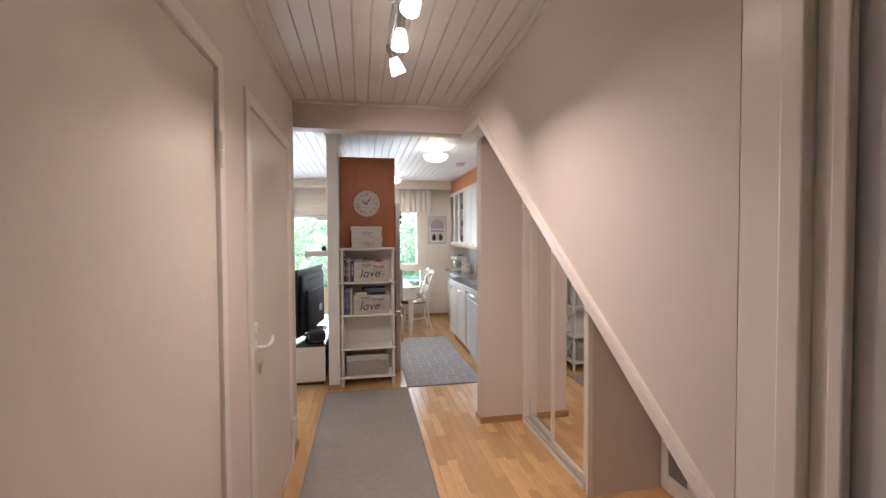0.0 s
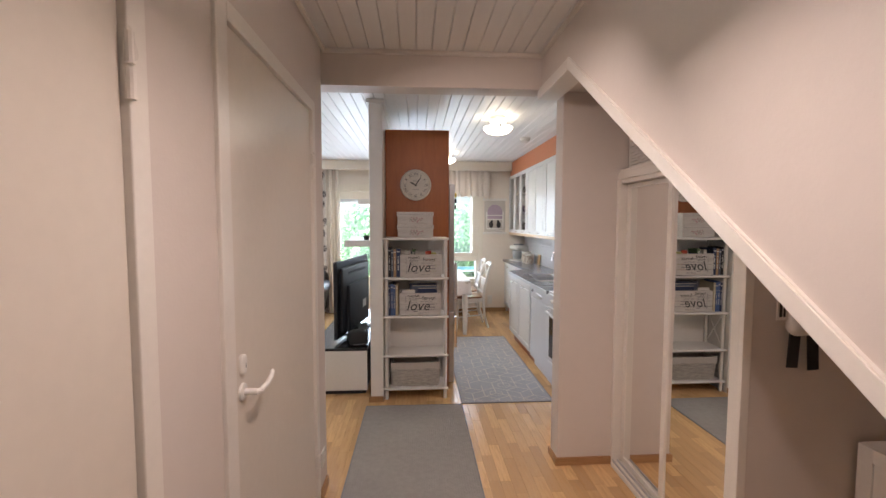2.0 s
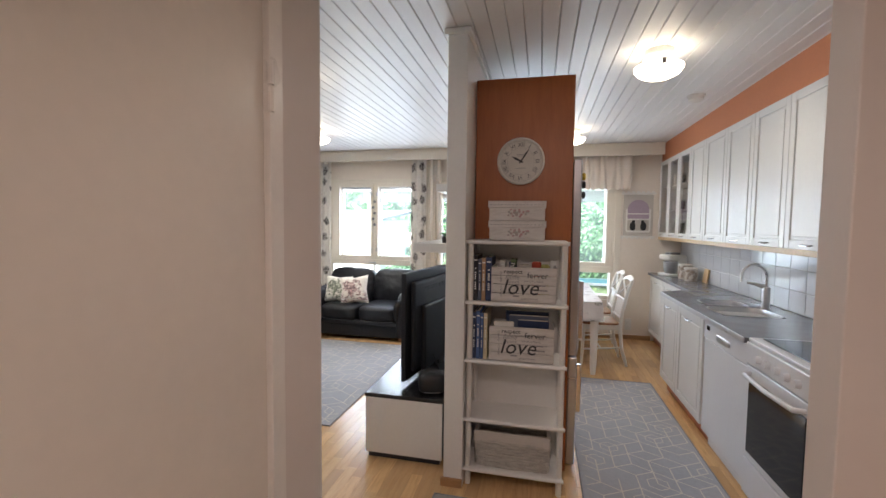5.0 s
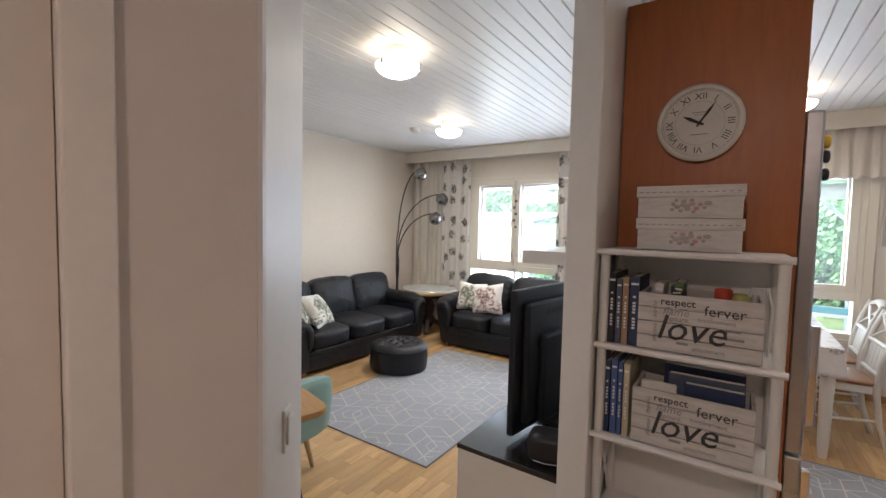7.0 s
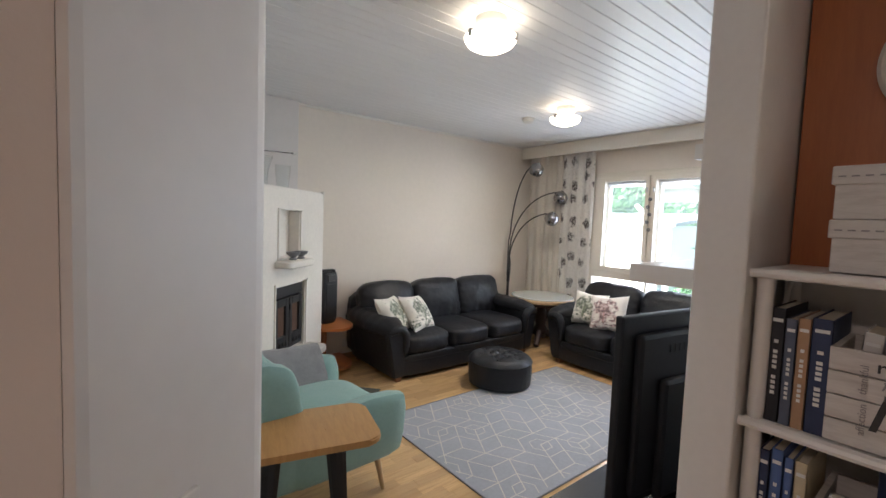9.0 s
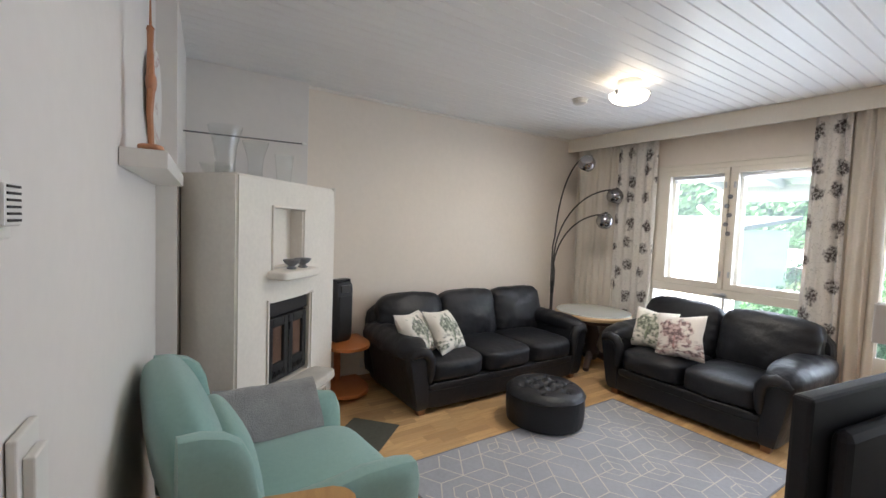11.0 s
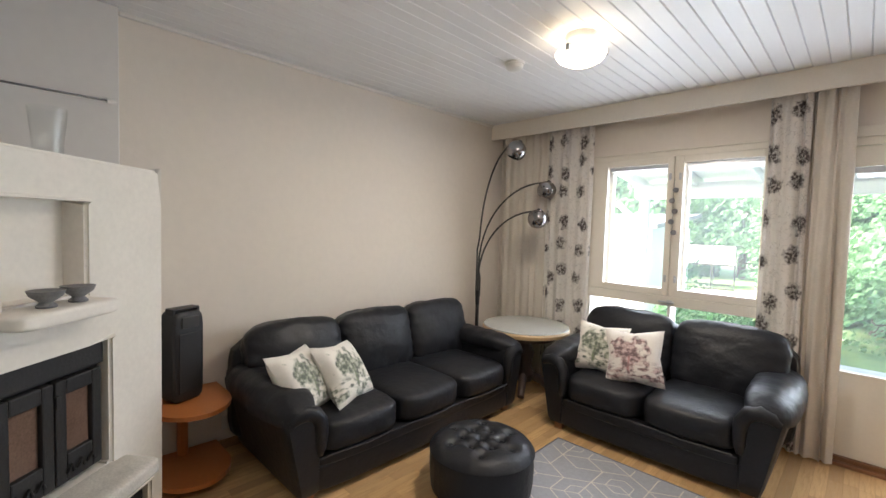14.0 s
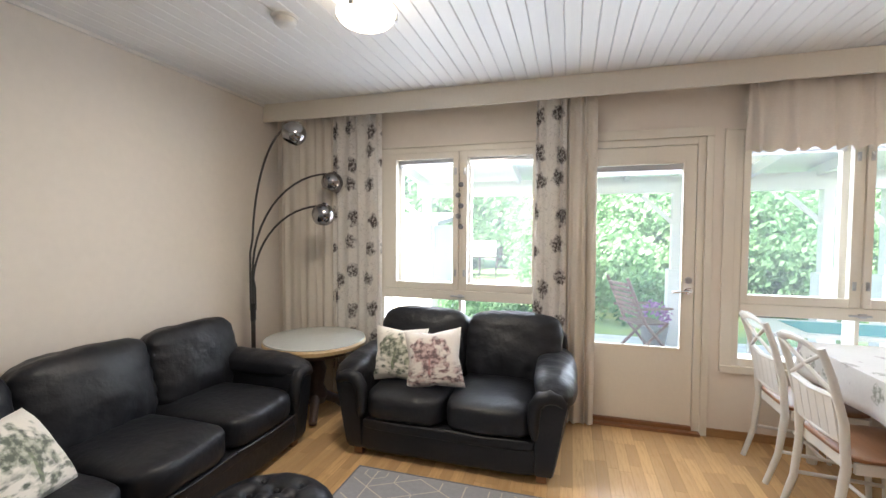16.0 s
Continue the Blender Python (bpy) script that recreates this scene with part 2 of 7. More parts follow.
def tree_print(name, ground, dark, light, seed):
    """Cloth with one watercolour tree over a sketched ground, centred on the pillow."""
    m = mat(name, ground, 0.85, var=0.05, scale=5, bump=0.12, bump_scale=420, sheen=0.2)
    n, l = m.node_tree.nodes, m.node_tree.links
    b = n["Principled BSDF"]

    def calc(op, a, c=None, d=None):
        q = n.new("ShaderNodeMath")
        q.operation = op
        for k, v in enumerate((a, c, d)):
            if v is None:
                continue
            if isinstance(v, (int, float)):
                q.inputs[k].default_value = v
            else:
                l.new(v, q.inputs[k])
        return q.outputs[0]

    def blot(scale, detail, stretch=(1, 1, 1)):
        mp, t = n.new("ShaderNodeMapping"), n.new("ShaderNodeTexNoise")
        mp.inputs["Scale"].default_value, mp.inputs["Location"].default_value = stretch, (seed, seed, 0)
        t.inputs["Scale"].default_value, t.inputs["Detail"].default_value = scale, detail
        l.new(tc.outputs["Object"], mp.inputs["Vector"])
        l.new(mp.outputs["Vector"], t.inputs["Vector"])
        return t.outputs["Fac"]

    def step(v, lo, hi):
        r = n.new("ShaderNodeMapRange")
        r.inputs["From Min"].default_value, r.inputs["From Max"].default_value = lo, hi
        l.new(v, r.inputs["Value"])
        return r.outputs["Result"]

    tc, sp = n.new("ShaderNodeTexCoord"), n.new("ShaderNodeSeparateXYZ")
    l.new(tc.outputs["Object"], sp.inputs[0])
    x, z = sp.outputs["X"], sp.outputs["Z"]
    dx, dz = calc("ADD", x, 0.02), calc("ADD", z, -0.215)
    dist = calc("SQRT", calc("ADD", calc("MULTIPLY", dx, dx), calc("MULTIPLY", dz, dz)))
    crown = step(calc("ADD", calc("MULTIPLY_ADD", dist, -1.0, 0.115), calc("MULTIPLY_ADD", blot(16, 5), 0.34, -0.17)), -0.005, 0.035)
    trunk = calc("MULTIPLY", step(calc("ABSOLUTE", calc("MULTIPLY_ADD", blot(12, 2), 0.05, calc("ADD", dx, -0.025))), 0.011, 0.006), calc("MULTIPLY", step(z, 0.23, 0.20), step(z, 0.06, 0.08)))
    soil = calc("MULTIPLY", step(blot(14, 5, (1, 1, 3)), 0.44, 0.58), calc("MULTIPLY", step(z, 0.17, 0.11), step(z, 0.01, 0.04)))
    grain = step(blot(40, 4), 0.36, 0.60)
    ink = calc("MAXIMUM", trunk, calc("MULTIPLY", calc("MAXIMUM", crown, soil), calc("MULTIPLY_ADD", grain, 0.55, 0.45)))
    tone, mx = n.new("ShaderNodeMix"), n.new("ShaderNodeMix")
    tone.data_type = mx.data_type = "RGBA"
    tone.inputs["A"].default_value, tone.inputs["B"].default_value = (*light, 1), (*dark, 1)
    l.new(grain, tone.inputs["Factor"])
    old = b.inputs["Base Color"].links[0].from_socket
    l.new(calc("MINIMUM", ink, 0.9), mx.inputs["Factor"])
    l.new(old, mx.inputs["A"])
    l.new(tone.outputs["Result"], mx.inputs["B"])
    l.new(mx.outputs["Result"], b.inputs["Base Color"])
    return m


def glass(name, tint=(1, 1, 1), rough=0.0, gleam=0.6, haze=0.0):
    """Thin clear glass: mostly clear, with a mirror's gleam by Fresnel."""
    m = bpy.data.materials.new(name)
    m.use_nodes = True
    n, l = m.node_tree.nodes, m.node_tree.links
    n.remove(n["Principled BSDF"])
    tr, gl, fr, mx = n.new("ShaderNodeBsdfTransparent"), n.new("ShaderNodeBsdfGlossy"), n.new("ShaderNodeLayerWeight"), n.new("ShaderNodeMixShader")
    power, amount = n.new("ShaderNodeMath"), n.new("ShaderNodeMath")
    power.operation, amount.operation = "POWER", "MULTIPLY_ADD"
    power.inputs[1].default_value = 4.0
    amount.inputs[1].default_value, amount.inputs[2].default_value = gleam, 0.035
    l.new(fr.outputs["Facing"], power.inputs[0])
    l.new(power.outputs[0], amount.inputs[0])
    tr.inputs["Color"].default_value = (*tint, 1)
    gl.inputs["Roughness"].default_value = rough
    l.new(amount.outputs[0], mx.inputs["Fac"])
    l.new(tr.outputs[0], mx.inputs[1])
    l.new(gl.outputs[0], mx.inputs[2])
    out = mx.outputs[0]
    # pale glare over the view outside, mixed into the pane as a translucent film
    if haze:
        film, grey, haze_range, both = n.new("ShaderNodeBsdfTranslucent"), n.new("ShaderNodeTexNoise"), n.new("ShaderNodeMapRange"), n.new("ShaderNodeMixShader")
        film.inputs["Color"].default_value = (0.86, 0.92, 0.95, 1)
        grey.inputs["Scale"].default_value, grey.inputs["Detail"].default_value = 5, 4
        haze_range.inputs["To Min"].default_value, haze_range.inputs["To Max"].default_value = haze * 0.7, haze * 1.3
        l.new(grey.outputs["Fac"], haze_range.inputs["Value"])
        l.new(haze_range.outputs["Result"], both.inputs["Fac"])
        l.new(out, both.inputs[1])
        l.new(film.outputs[0], both.inputs[2])
        out = both.outputs[0]
    l.new(out, n["Material Output"].inputs["Surface"])
    return m


def foliage(name, a, c):
    m = mat(name, a, 0.6, var=0.25, scale=1.2, tint=c, random=0.35)
    n, l = m.node_tree.nodes, m.node_tree.links
    b = n["Principled BSDF"]
    see, mixs = n.new("ShaderNodeBsdfTranslucent"), n.new("ShaderNodeMixShader")
    l.new(b.inputs["Base Color"].links[0].from_socket, see.inputs["Color"])
    mixs.inputs["Fac"].default_value = 0.45
    l.new(b.outputs[0], mixs.inputs[1])
    l.new(see.outputs[0], mixs.inputs[2])
    l.new(mixs.outputs[0], n["Material Output"].inputs["Surface"])
    return m


WALL = mat("wall_paint", (0.80, 0.722, 0.637), 0.75, var=0.03, scale=1.5, bump=0.10, bump_scale=30)
SATIN = mat("satin_wall_paint", (0.73, 0.695, 0.665), 0.50, var=0.03, scale=1.5, bump=0.05, bump_scale=30)
HALL = mat("hall_paint", (0.70, 0.635, 0.585), 0.6, var=0.02, scale=1.2, bump=0.05, bump_scale=90)
WHITE = mat("white_paint", (0.78, 0.76, 0.72), 0.35, var=0.03, scale=4, bump=0.02)
WINP = mat("cream_window_paint", (0.80, 0.74, 0.64), 0.35, var=0.03, scale=4, bump=0.02)
DOORP = mat("door_paint", (0.73, 0.672, 0.592), 0.32, var=0.03, scale=2, bump=0.02, bump_scale=25)
TRIM = mat("trim_paint", (0.80, 0.76, 0.70), 0.3, var=0.03, scale=4)
PANEL = mat("ceiling_board", (0.80, 0.79, 0.78), 0.42, var=0.015, scale=2, stretch=(4, 0.6, 1), random=0.012, spec=0.4)
PLASTER = mat("white_plaster", (0.80, 0.755, 0.69), 0.85, var=0.06, scale=3, bump=0.16, bump_scale=8)
OAKTRIM = wood("oak_trim", (0.42, 0.24, 0.11), (0.34, 0.18, 0.08), 0.4)
PARQUET = wood("parquet", (0.64, 0.41, 0.20), (0.54, 0.32, 0.14), 0.22, (14, 1.2, 1), random=0.20)
OAK = wood("oak_board", (0.52, 0.29, 0.11), (0.44, 0.23, 0.08), 0.3, (2, 14, 2))
BIRCH = wood("pale_wood", (0.62, 0.44, 0.24), (0.55, 0.37, 0.19), 0.4, (12, 12, 1))
CHERRY = wood("cherry_veneer", (0.40, 0.125, 0.035), (0.34, 0.10, 0.028), 0.38, (8, 8, 0.8))
DARKWOOD = wood("dark_wood", (0.07, 0.04, 0.03), (0.045, 0.025, 0.02), 0.4)
SEATWOOD = wood("seat_wood", (0.28, 0.13, 0.06), (0.22, 0.09, 0.04), 0.3, (2, 12, 2))
TERRA = mat("terracotta_paint", (0.50, 0.17, 0.05), 0.35, var=0.08, scale=5, bump=0.03)
ORANGE = mat("orange_wall", (0.58, 0.22, 0.10), 0.7, var=0.05, scale=3, bump=0.08, bump_scale=40)
LEATHER = mat("black_leather", (0.014, 0.015, 0.019), 0.43, var=0.25, scale=4, bump=0.38, bump_scale=26, spec=0.36)
MINT = mat("mint_fabric", (0.25, 0.41, 0.375), 0.9, var=0.08, scale=4, bump=0.25, bump_scale=420, sheen=0.3)
TOWEL = mat("grey_fleece", (0.31, 0.305, 0.31), 0.95, var=0.25, scale=12, bump=0.9, bump_scale=190, sheen=0.5)
RUGM = mat("grey_rug", (0.39, 0.40, 0.44), 0.95, var=0.12, scale=3, bump=0.5, bump_scale=300)
RUGLINE = mat("cream_rug_line", (0.66, 0.63, 0.56), 0.95, var=0.1, scale=20, bump=0.4, bump_scale=300)
RUNNER = mat("grey_runner", (0.30, 0.285, 0.27), 0.95, var=0.12, scale=2, bump=0.2, bump_scale=200)
CURTA = butterfly_print("butterfly_curtain", (0.86, 0.82, 0.77), (0.10, 0.08, 0.075), (0.40, 0.36, 0.33))
CURTB = mat("beige_curtain", (0.68, 0.62, 0.54), 0.85, var=0.06, scale=6, bump=0.15, bump_scale=400)
SHEER = mat("pale_sheer", (0.72, 0.65, 0.58), 0.85, var=0.05, scale=6, bump=0.1, bump_scale=400)
CLOTH = printed("flower_tablecloth", (0.78, 0.77, 0.76), (0.42, 0.30, 0.36), 7, 0.30, ink2=(0.30, 0.36, 0.28))
CUSHA = tree_print("green_tree_print", (0.80, 0.76, 0.69), (0.05, 0.07, 0.05), (0.20, 0.25, 0.14), 3.0)
CUSHB = tree_print("pink_tree_print", (0.80, 0.75, 0.70), (0.10, 0.05, 0.06), (0.50, 0.24, 0.24), 8.0)
CHROME = mat("smoked_chrome", (0.30, 0.29, 0.29), 0.08, 1.0, var=0.05)
STEEL = mat("brushed_steel", (0.55, 0.55, 0.56), 0.3, 1.0, var=0.06, stretch=(1, 1, 12))
BRIGHT = mat("bright_chrome", (0.75, 0.75, 0.76), 0.12, 1.0, var=0.03)
LAMPM = mat("dark_metal", (0.10, 0.095, 0.09), 0.3, 0.9, var=0.1)
IRON = mat("cast_iron", (0.028, 0.027, 0.027), 0.5, 0.3, var=0.2, scale=8, bump=0.15)
SOOT = mat("sooty_glass", (0.16, 0.10, 0.075), 0.15, var=0.3, scale=8)
TVBACK = mat("dull_black_plastic", (0.014, 0.015, 0.019), 0.55, var=0.15, scale=6, bump=0.05, bump_scale=300, spec=0.35)
BLACK = mat("black_plastic", (0.016, 0.016, 0.018), 0.38, var=0.15, scale=6, bump=0.03)
BLACKTOP = mat("black_top", (0.02, 0.019, 0.021), 0.22, var=0.15)
SCREEN = mat("dark_screen", (0.01, 0.01, 0.012), 0.06, var=0.05)
CABINET = mat("cabinet_paint", (0.72, 0.715, 0.70), 0.32, var=0.02, scale=3)
APPL = mat("appliance_white", (0.78, 0.79, 0.82), 0.22, var=0.02)
COUNTER = mat("grey_laminate", (0.20, 0.205, 0.23), 0.22, var=0.15, scale=10)
TILE = mat("pale_tile", (0.70, 0.72, 0.76), 0.12, var=0.04, scale=6, random=0.02)
GROUT = mat("grout", (0.55, 0.55, 0.56), 0.8)
MIRROR = mat("mirror_silver", (0.90, 0.91, 0.90), 0.015, 1.0, var=0.0)
MIRROR.node_tree.nodes["Principled BSDF"].inputs["Roughness"].links and MIRROR.node_tree.links.remove(MIRROR.node_tree.nodes["Principled BSDF"].inputs["Roughness"].links[0])
MIRROR.node_tree.nodes["Principled BSDF"].inputs["Roughness"].default_value = 0.01
CLEAR = glass("cabinet_glass")
# the panes carry a painted veil of glare
PANE = glass("window_glass", haze=0.014)
VASEG = glass("vase_glass", (0.975, 0.985, 0.98), 0.04, 0.75)
TOPGLASS = mat("frosted_top", (0.55, 0.57, 0.54), 0.12, var=0.05, coat=0.5)
GLOW = mat("lit_opal_glass", (0.9, 0.88, 0.84), 0.3, var=0.0, emit=0.8)
BULB = mat("lit_spot_glass", (0.9, 0.88, 0.84), 0.3, var=0.0, emit=0.36)
CRATE = wood("whitewashed_wood", (0.62, 0.59, 0.55), (0.46, 0.42, 0.38), 0.8, (2, 12, 14))
INK = mat("black_print", (0.05, 0.05, 0.05), 0.8, var=0.3, scale=40)
INKG = mat("grey_print", (0.28, 0.27, 0.27), 0.8, var=0.3, scale=40)
WICKER = mat("wicker", (0.50, 0.47, 0.42), 0.85, var=0.3, scale=25, bump=0.8, bump_scale=70, stretch=(1, 1, 3))
LINEN = mat("linen_lining", (0.56, 0.52, 0.47), 0.9, var=0.06, bump=0.2, bump_scale=300)
PLASTICW = mat("white_plastic", (0.74, 0.72, 0.68), 0.35, var=0.03)
DIAL = mat("cream_dial", (0.68, 0.64, 0.57), 0.6, var=0.1, scale=9)
TEXT1 = mat("white_text", (0.75, 0.75, 0.72), 0.7)
GREYM = mat("slate_mat", (0.11, 0.11, 0.09), 0.25, var=0.15)
COPPER = mat("copper_figure", (0.48, 0.22, 0.12), 0.4, 0.4, var=0.2)
GREYBOWL = mat("grey_stone", (0.20, 0.20, 0.21), 0.55, var=0.25, scale=12)
LEAF = foliage("tree_leaves", (0.16, 0.33, 0.15), (0.23, 0.39, 0.21))
LEAFD = foliage("dark_leaves", (0.12, 0.26, 0.12), (0.17, 0.32, 0.17))
BARK = mat("bark", (0.12, 0.10, 0.08), 0.9, var=0.3, bump=0.6, bump_scale=20)
LAWN = mat("lawn", (0.20, 0.31, 0.15), 0.9, var=0.3, scale=1.5, tint=(0.26, 0.34, 0.13), bump=0.6, bump_scale=30)
DECKM = wood("deck_wood", (0.60, 0.60, 0.60), (0.52, 0.52, 0.52), 0.7, (1, 8, 8), random=0.1)
PORCH = mat("porch_white", (0.72, 0.73, 0.74), 0.5, var=0.04)
TEAK = wood("teak_chair", (0.20, 0.12, 0.11), (0.15, 0.09, 0.08), 0.5)
PURPLE = mat("purple_flowers", (0.32, 0.16, 0.36), 0.7, var=0.3, random=0.4)

# ---- mesh helpers ----
def part(name, bm, material, parent=None, label="", smooth=False, m=None):
    """Links a bmesh as one mesh object, under a thing or a part."""
    me = bpy.data.meshes.new(name)
    bmesh.ops.recalc_face_normals(bm, faces=bm.faces)
    if smooth:
        for f in bm.faces:
            f.smooth = True
    bm.to_mesh(me)
    bm.free()
    me.materials.append(material)
    if smooth:
        me.set_sharp_from_angle(angle=radians(40))
    ob = new(name, me)
    ob.parent = parent
    if m is not None:
        ob.matrix_basis = m
    return tagged(ob, label)


def thing(name, label, category, m=None, group=""):
    ob = new(name)
    ob.empty_display_size = 0.1
    if m is not None:
        ob.matrix_basis = m
    return tagged(ob, label, category, group)


def structure(name, bm, material, label, category, smooth=False):
    return tagged(part(name, bm, material, None, label, smooth), "", category, "", "structure")


def B(*boxes, bevel=0.0, seg=2):
    """Boxes given as x0, x1, y0, y1, z0, z1 in one bmesh, with rounded edges."""
    bm = bmesh.new()
    for x0, x1, y0, y1, z0, z1 in boxes:
        r = bmesh.ops.create_cube(bm, size=1)
        bmesh.ops.transform(bm, matrix=Matrix.Translation(((x0 + x1) / 2, (y0 + y1) / 2, (z0 + z1) / 2)) @ Matrix.Diagonal((abs(x1 - x0), abs(y1 - y0), abs(z1 - z0), 1)), verts=r["verts"])
    if bevel:
        bmesh.ops.bevel(bm, geom=list(bm.edges), offset=bevel, segments=seg, affect="EDGES", profile=0.5)
    return bm


def soft(bm, centre, half, p=5.0, n=10, lump=0.0, crown=(0, 0, 0), turn=None, seed=0.0):
    """A rounded block; crown swells a side, lump makes it uneven."""
    tmp = bmesh.new()
    bmesh.ops.create_cube(tmp, size=2)
    bmesh.ops.subdivide_edges(tmp, edges=list(tmp.edges), cuts=n, use_grid_fill=True)
    copies = {v: bm.verts.new(v.co) for v in tmp.verts}
    for f in tmp.faces:
        bm.faces.new([copies[v] for v in f.verts])
    tmp.free()
    vs = list(copies.values())
    h, c = Vector(half), Vector(centre)
    for v in vs:
        q = v.co.copy()
        k = (abs(q.x) ** p + abs(q.y) ** p + abs(q.z) ** p) ** (1 / p)
        q /= k
        s = q.copy()
        q.x += crown[0] * s.x * (1 - s.y ** 2) * (1 - s.z ** 2)
        q.y += crown[1] * s.y * (1 - s.x ** 2) * (1 - s.z ** 2)
        q.z += crown[2] * s.z * (1 - s.x ** 2) * (1 - s.y ** 2)
        w = Vector((q.x * h.x, q.y * h.y, q.z * h.z))
        if lump:
            w += w.normalized() * lump * noise.noise(w * 7 + Vector((seed, seed * 2, 0)))
            w += w.normalized() * lump * 0.4 * noise.noise(w * 22 + Vector((seed, 0, seed)))
        if turn is not None:
            w = turn @ w
        v.co = c + w
    return bm


def lathe(bm, profile, seg=32, at=(0, 0, 0), close=True):
    rings = []
    for r, z in profile:
        rings.append([bm.verts.new((at[0] + r * math.cos(a), at[1] + r * math.sin(a), at[2] + z)) for a in [2 * math.pi * i / seg for i in range(seg)]])
    for a, b in zip(rings, rings[1:]):
        for i in range(seg):
            bm.faces.new((a[i], a[(i + 1) % seg], b[(i + 1) % seg], b[i]))
    if close:
        bm.faces.new(rings[0][::-1])
        bm.faces.new(rings[-1])
    return bm


def tube(bm, points, radius, seg=10, flat=1.0):
    """A round bar along points; radius may be one number or one a point."""
    pts = [Vector(q) for q in points]
    rs = radius if isinstance(radius, (list, tuple)) else [radius] * len(pts)
    rings, side = [], None
    for i, q in enumerate(pts):
        d = (pts[min(i + 1, len(pts) - 1)] - pts[max(i - 1, 0)]).normalized()
        if side is None:
            side = d.orthogonal().normalized()
        side = (side - d * side.dot(d)).normalized()
        up = d.cross(side)
        rings.append([bm.verts.new(q + rs[i] * (math.cos(a) * side + flat * math.sin(a) * up)) for a in [2 * math.pi * k / seg for k in range(seg)]])
    for a, b in zip(rings, rings[1:]):
        for k in range(seg):
            bm.faces.new((a[k], a[(k + 1) % seg], b[(k + 1) % seg], b[k]))
    bm.faces.new(rings[0][::-1])
    bm.faces.new(rings[-1])
    return bm


def prism(bm, outline, z0, z1):
    lo, hi = [bm.verts.new((x, y, z0)) for x, y in outline], [bm.verts.new((x, y, z1)) for x, y in outline]
    n = len(outline)
    bm.faces.new(lo[::-1])
    bm.faces.new(hi)
    for i in range(n):
        bm.faces.new((lo[i], lo[(i + 1) % n], hi[(i + 1) % n], hi[i]))
    return bm


def pierced(length, height, depth, holes):
    """A wall in x (length), y (depth) and z (height) with rectangular openings u0, u1, z0, z1 through it."""
    bm = bmesh.new()
    us = sorted({0, length, *[h[0] for h in holes], *[h[1] for h in holes]})
    zs = sorted({0, height, *[h[2] for h in holes], *[h[3] for h in holes]})

    def solid(i, j):
        if i < 0 or j < 0 or i >= len(us) - 1 or j >= len(zs) - 1:
            return False
        u, z = (us[i] + us[i + 1]) / 2, (zs[j] + zs[j + 1]) / 2
        return not any(h[0] < u < h[1] and h[2] < z < h[3] for h in holes)

    vs = {}

    def v(i, j, y):
        if (i, j, y) not in vs:
            vs[i, j, y] = bm.verts.new((us[i], depth if y else 0, zs[j]))
        return vs[i, j, y]

    for i in range(len(us) - 1):
        for j in range(len(zs) - 1):
            if not solid(i, j):
                continue
            for y in (0, 1):
                bm.faces.new((v(i, j, y), v(i + 1, j, y), v(i + 1, j + 1, y), v(i, j + 1, y)))
            for di, dj, a, b in ((-1, 0, (i, j), (i, j + 1)), (1, 0, (i + 1, j), (i + 1, j + 1)), (0, -1, (i, j), (i + 1, j)), (0, 1, (i, j + 1), (i + 1, j + 1))):
                if not solid(i + di, j + dj):
                    bm.faces.new((v(*a, 0), v(*b, 0), v(*b, 1), v(*a, 1)))
    return bm


def moved(bm, m):
    bmesh.ops.transform(bm, matrix=m, verts=bm.verts)
    return bm


def rod(p0, p1, r, seg=10):
    return tube(bmesh.new(), [p0, p1], r, seg)


def word(text, size, material, parent, m, label="", depth=0.0008, shear=0.0, bold=0.0):
    """Lettering in the built-in font, as a mesh."""
    cu = bpy.data.curves.new("lettering", "FONT")
    cu.body, cu.size, cu.extrude, cu.shear, cu.resolution_u, cu.offset = text, size, depth, shear, 2, bold
    tmp = new("lettering_curve", cu)
    me = bpy.data.meshes.new_from_object(tmp)
    bpy.data.objects.remove(tmp)
    me.materials.append(material)
    ob = new("lettering", me)
    ob.parent, ob.matrix_basis = parent, m
    return tagged(ob, label)


def arc(a, b, sag, n=12):
    """Points from a to b bulging by the vector sag."""
    a, b, s = Vector(a), Vector(b), Vector(sag)
    return [a.lerp(b, i / n) + s * math.sin(math.pi * i / n) for i in range(n + 1)]


# ---- the shell of the house ----
CEIL = 2.55
XL, XR, YW = -3.75, 2.20, 8.07

# window wall with its openings
LIV_WIN = (-2.72, -1.30, 0.50, 2.14)
DOOR_OP = (-1.12, -0.235, 0.02, 2.11)
KIT_WIN = (-0.055, 1.385, 0.52, 2.14)
bm = pierced(XR - XL + 0.6, 2.9, 0.30, [(o[0] - XL + 0.3, o[1] - XL + 0.3, o[2] + 0.1, o[3] + 0.1) for o in (LIV_WIN, DOOR_OP, KIT_WIN)])
structure("wall_window_side", moved(bm, pose(XL - 0.3, YW, -0.1)), WALL, "warm white wall with two windows and a glazed door", "wall")
structure("wall_sofa_side", B((XL - 0.2, XL, 3.2, YW, -0.1, 2.8)), WALL, "plain warm white living room wall", "wall")
# south wall of the living room, with the step beside the fireplace
bm = prism(bmesh.new(), [(-0.2205, 3.2285), (-0.2205, 3.238), (-0.228, 3.249), (-0.418, 3.466), (-0.432, 3.478), (-0.450, 3.486), (-2.72, 3.675), (-2.72, 3.765), (-3.75, 3.85), (-3.75, 3.2285)], -0.1, 2.6)
structure("wall_living_back", bm, SATIN, "warm white wall with a slanted end, stepping out beside the fireplace", "wall")
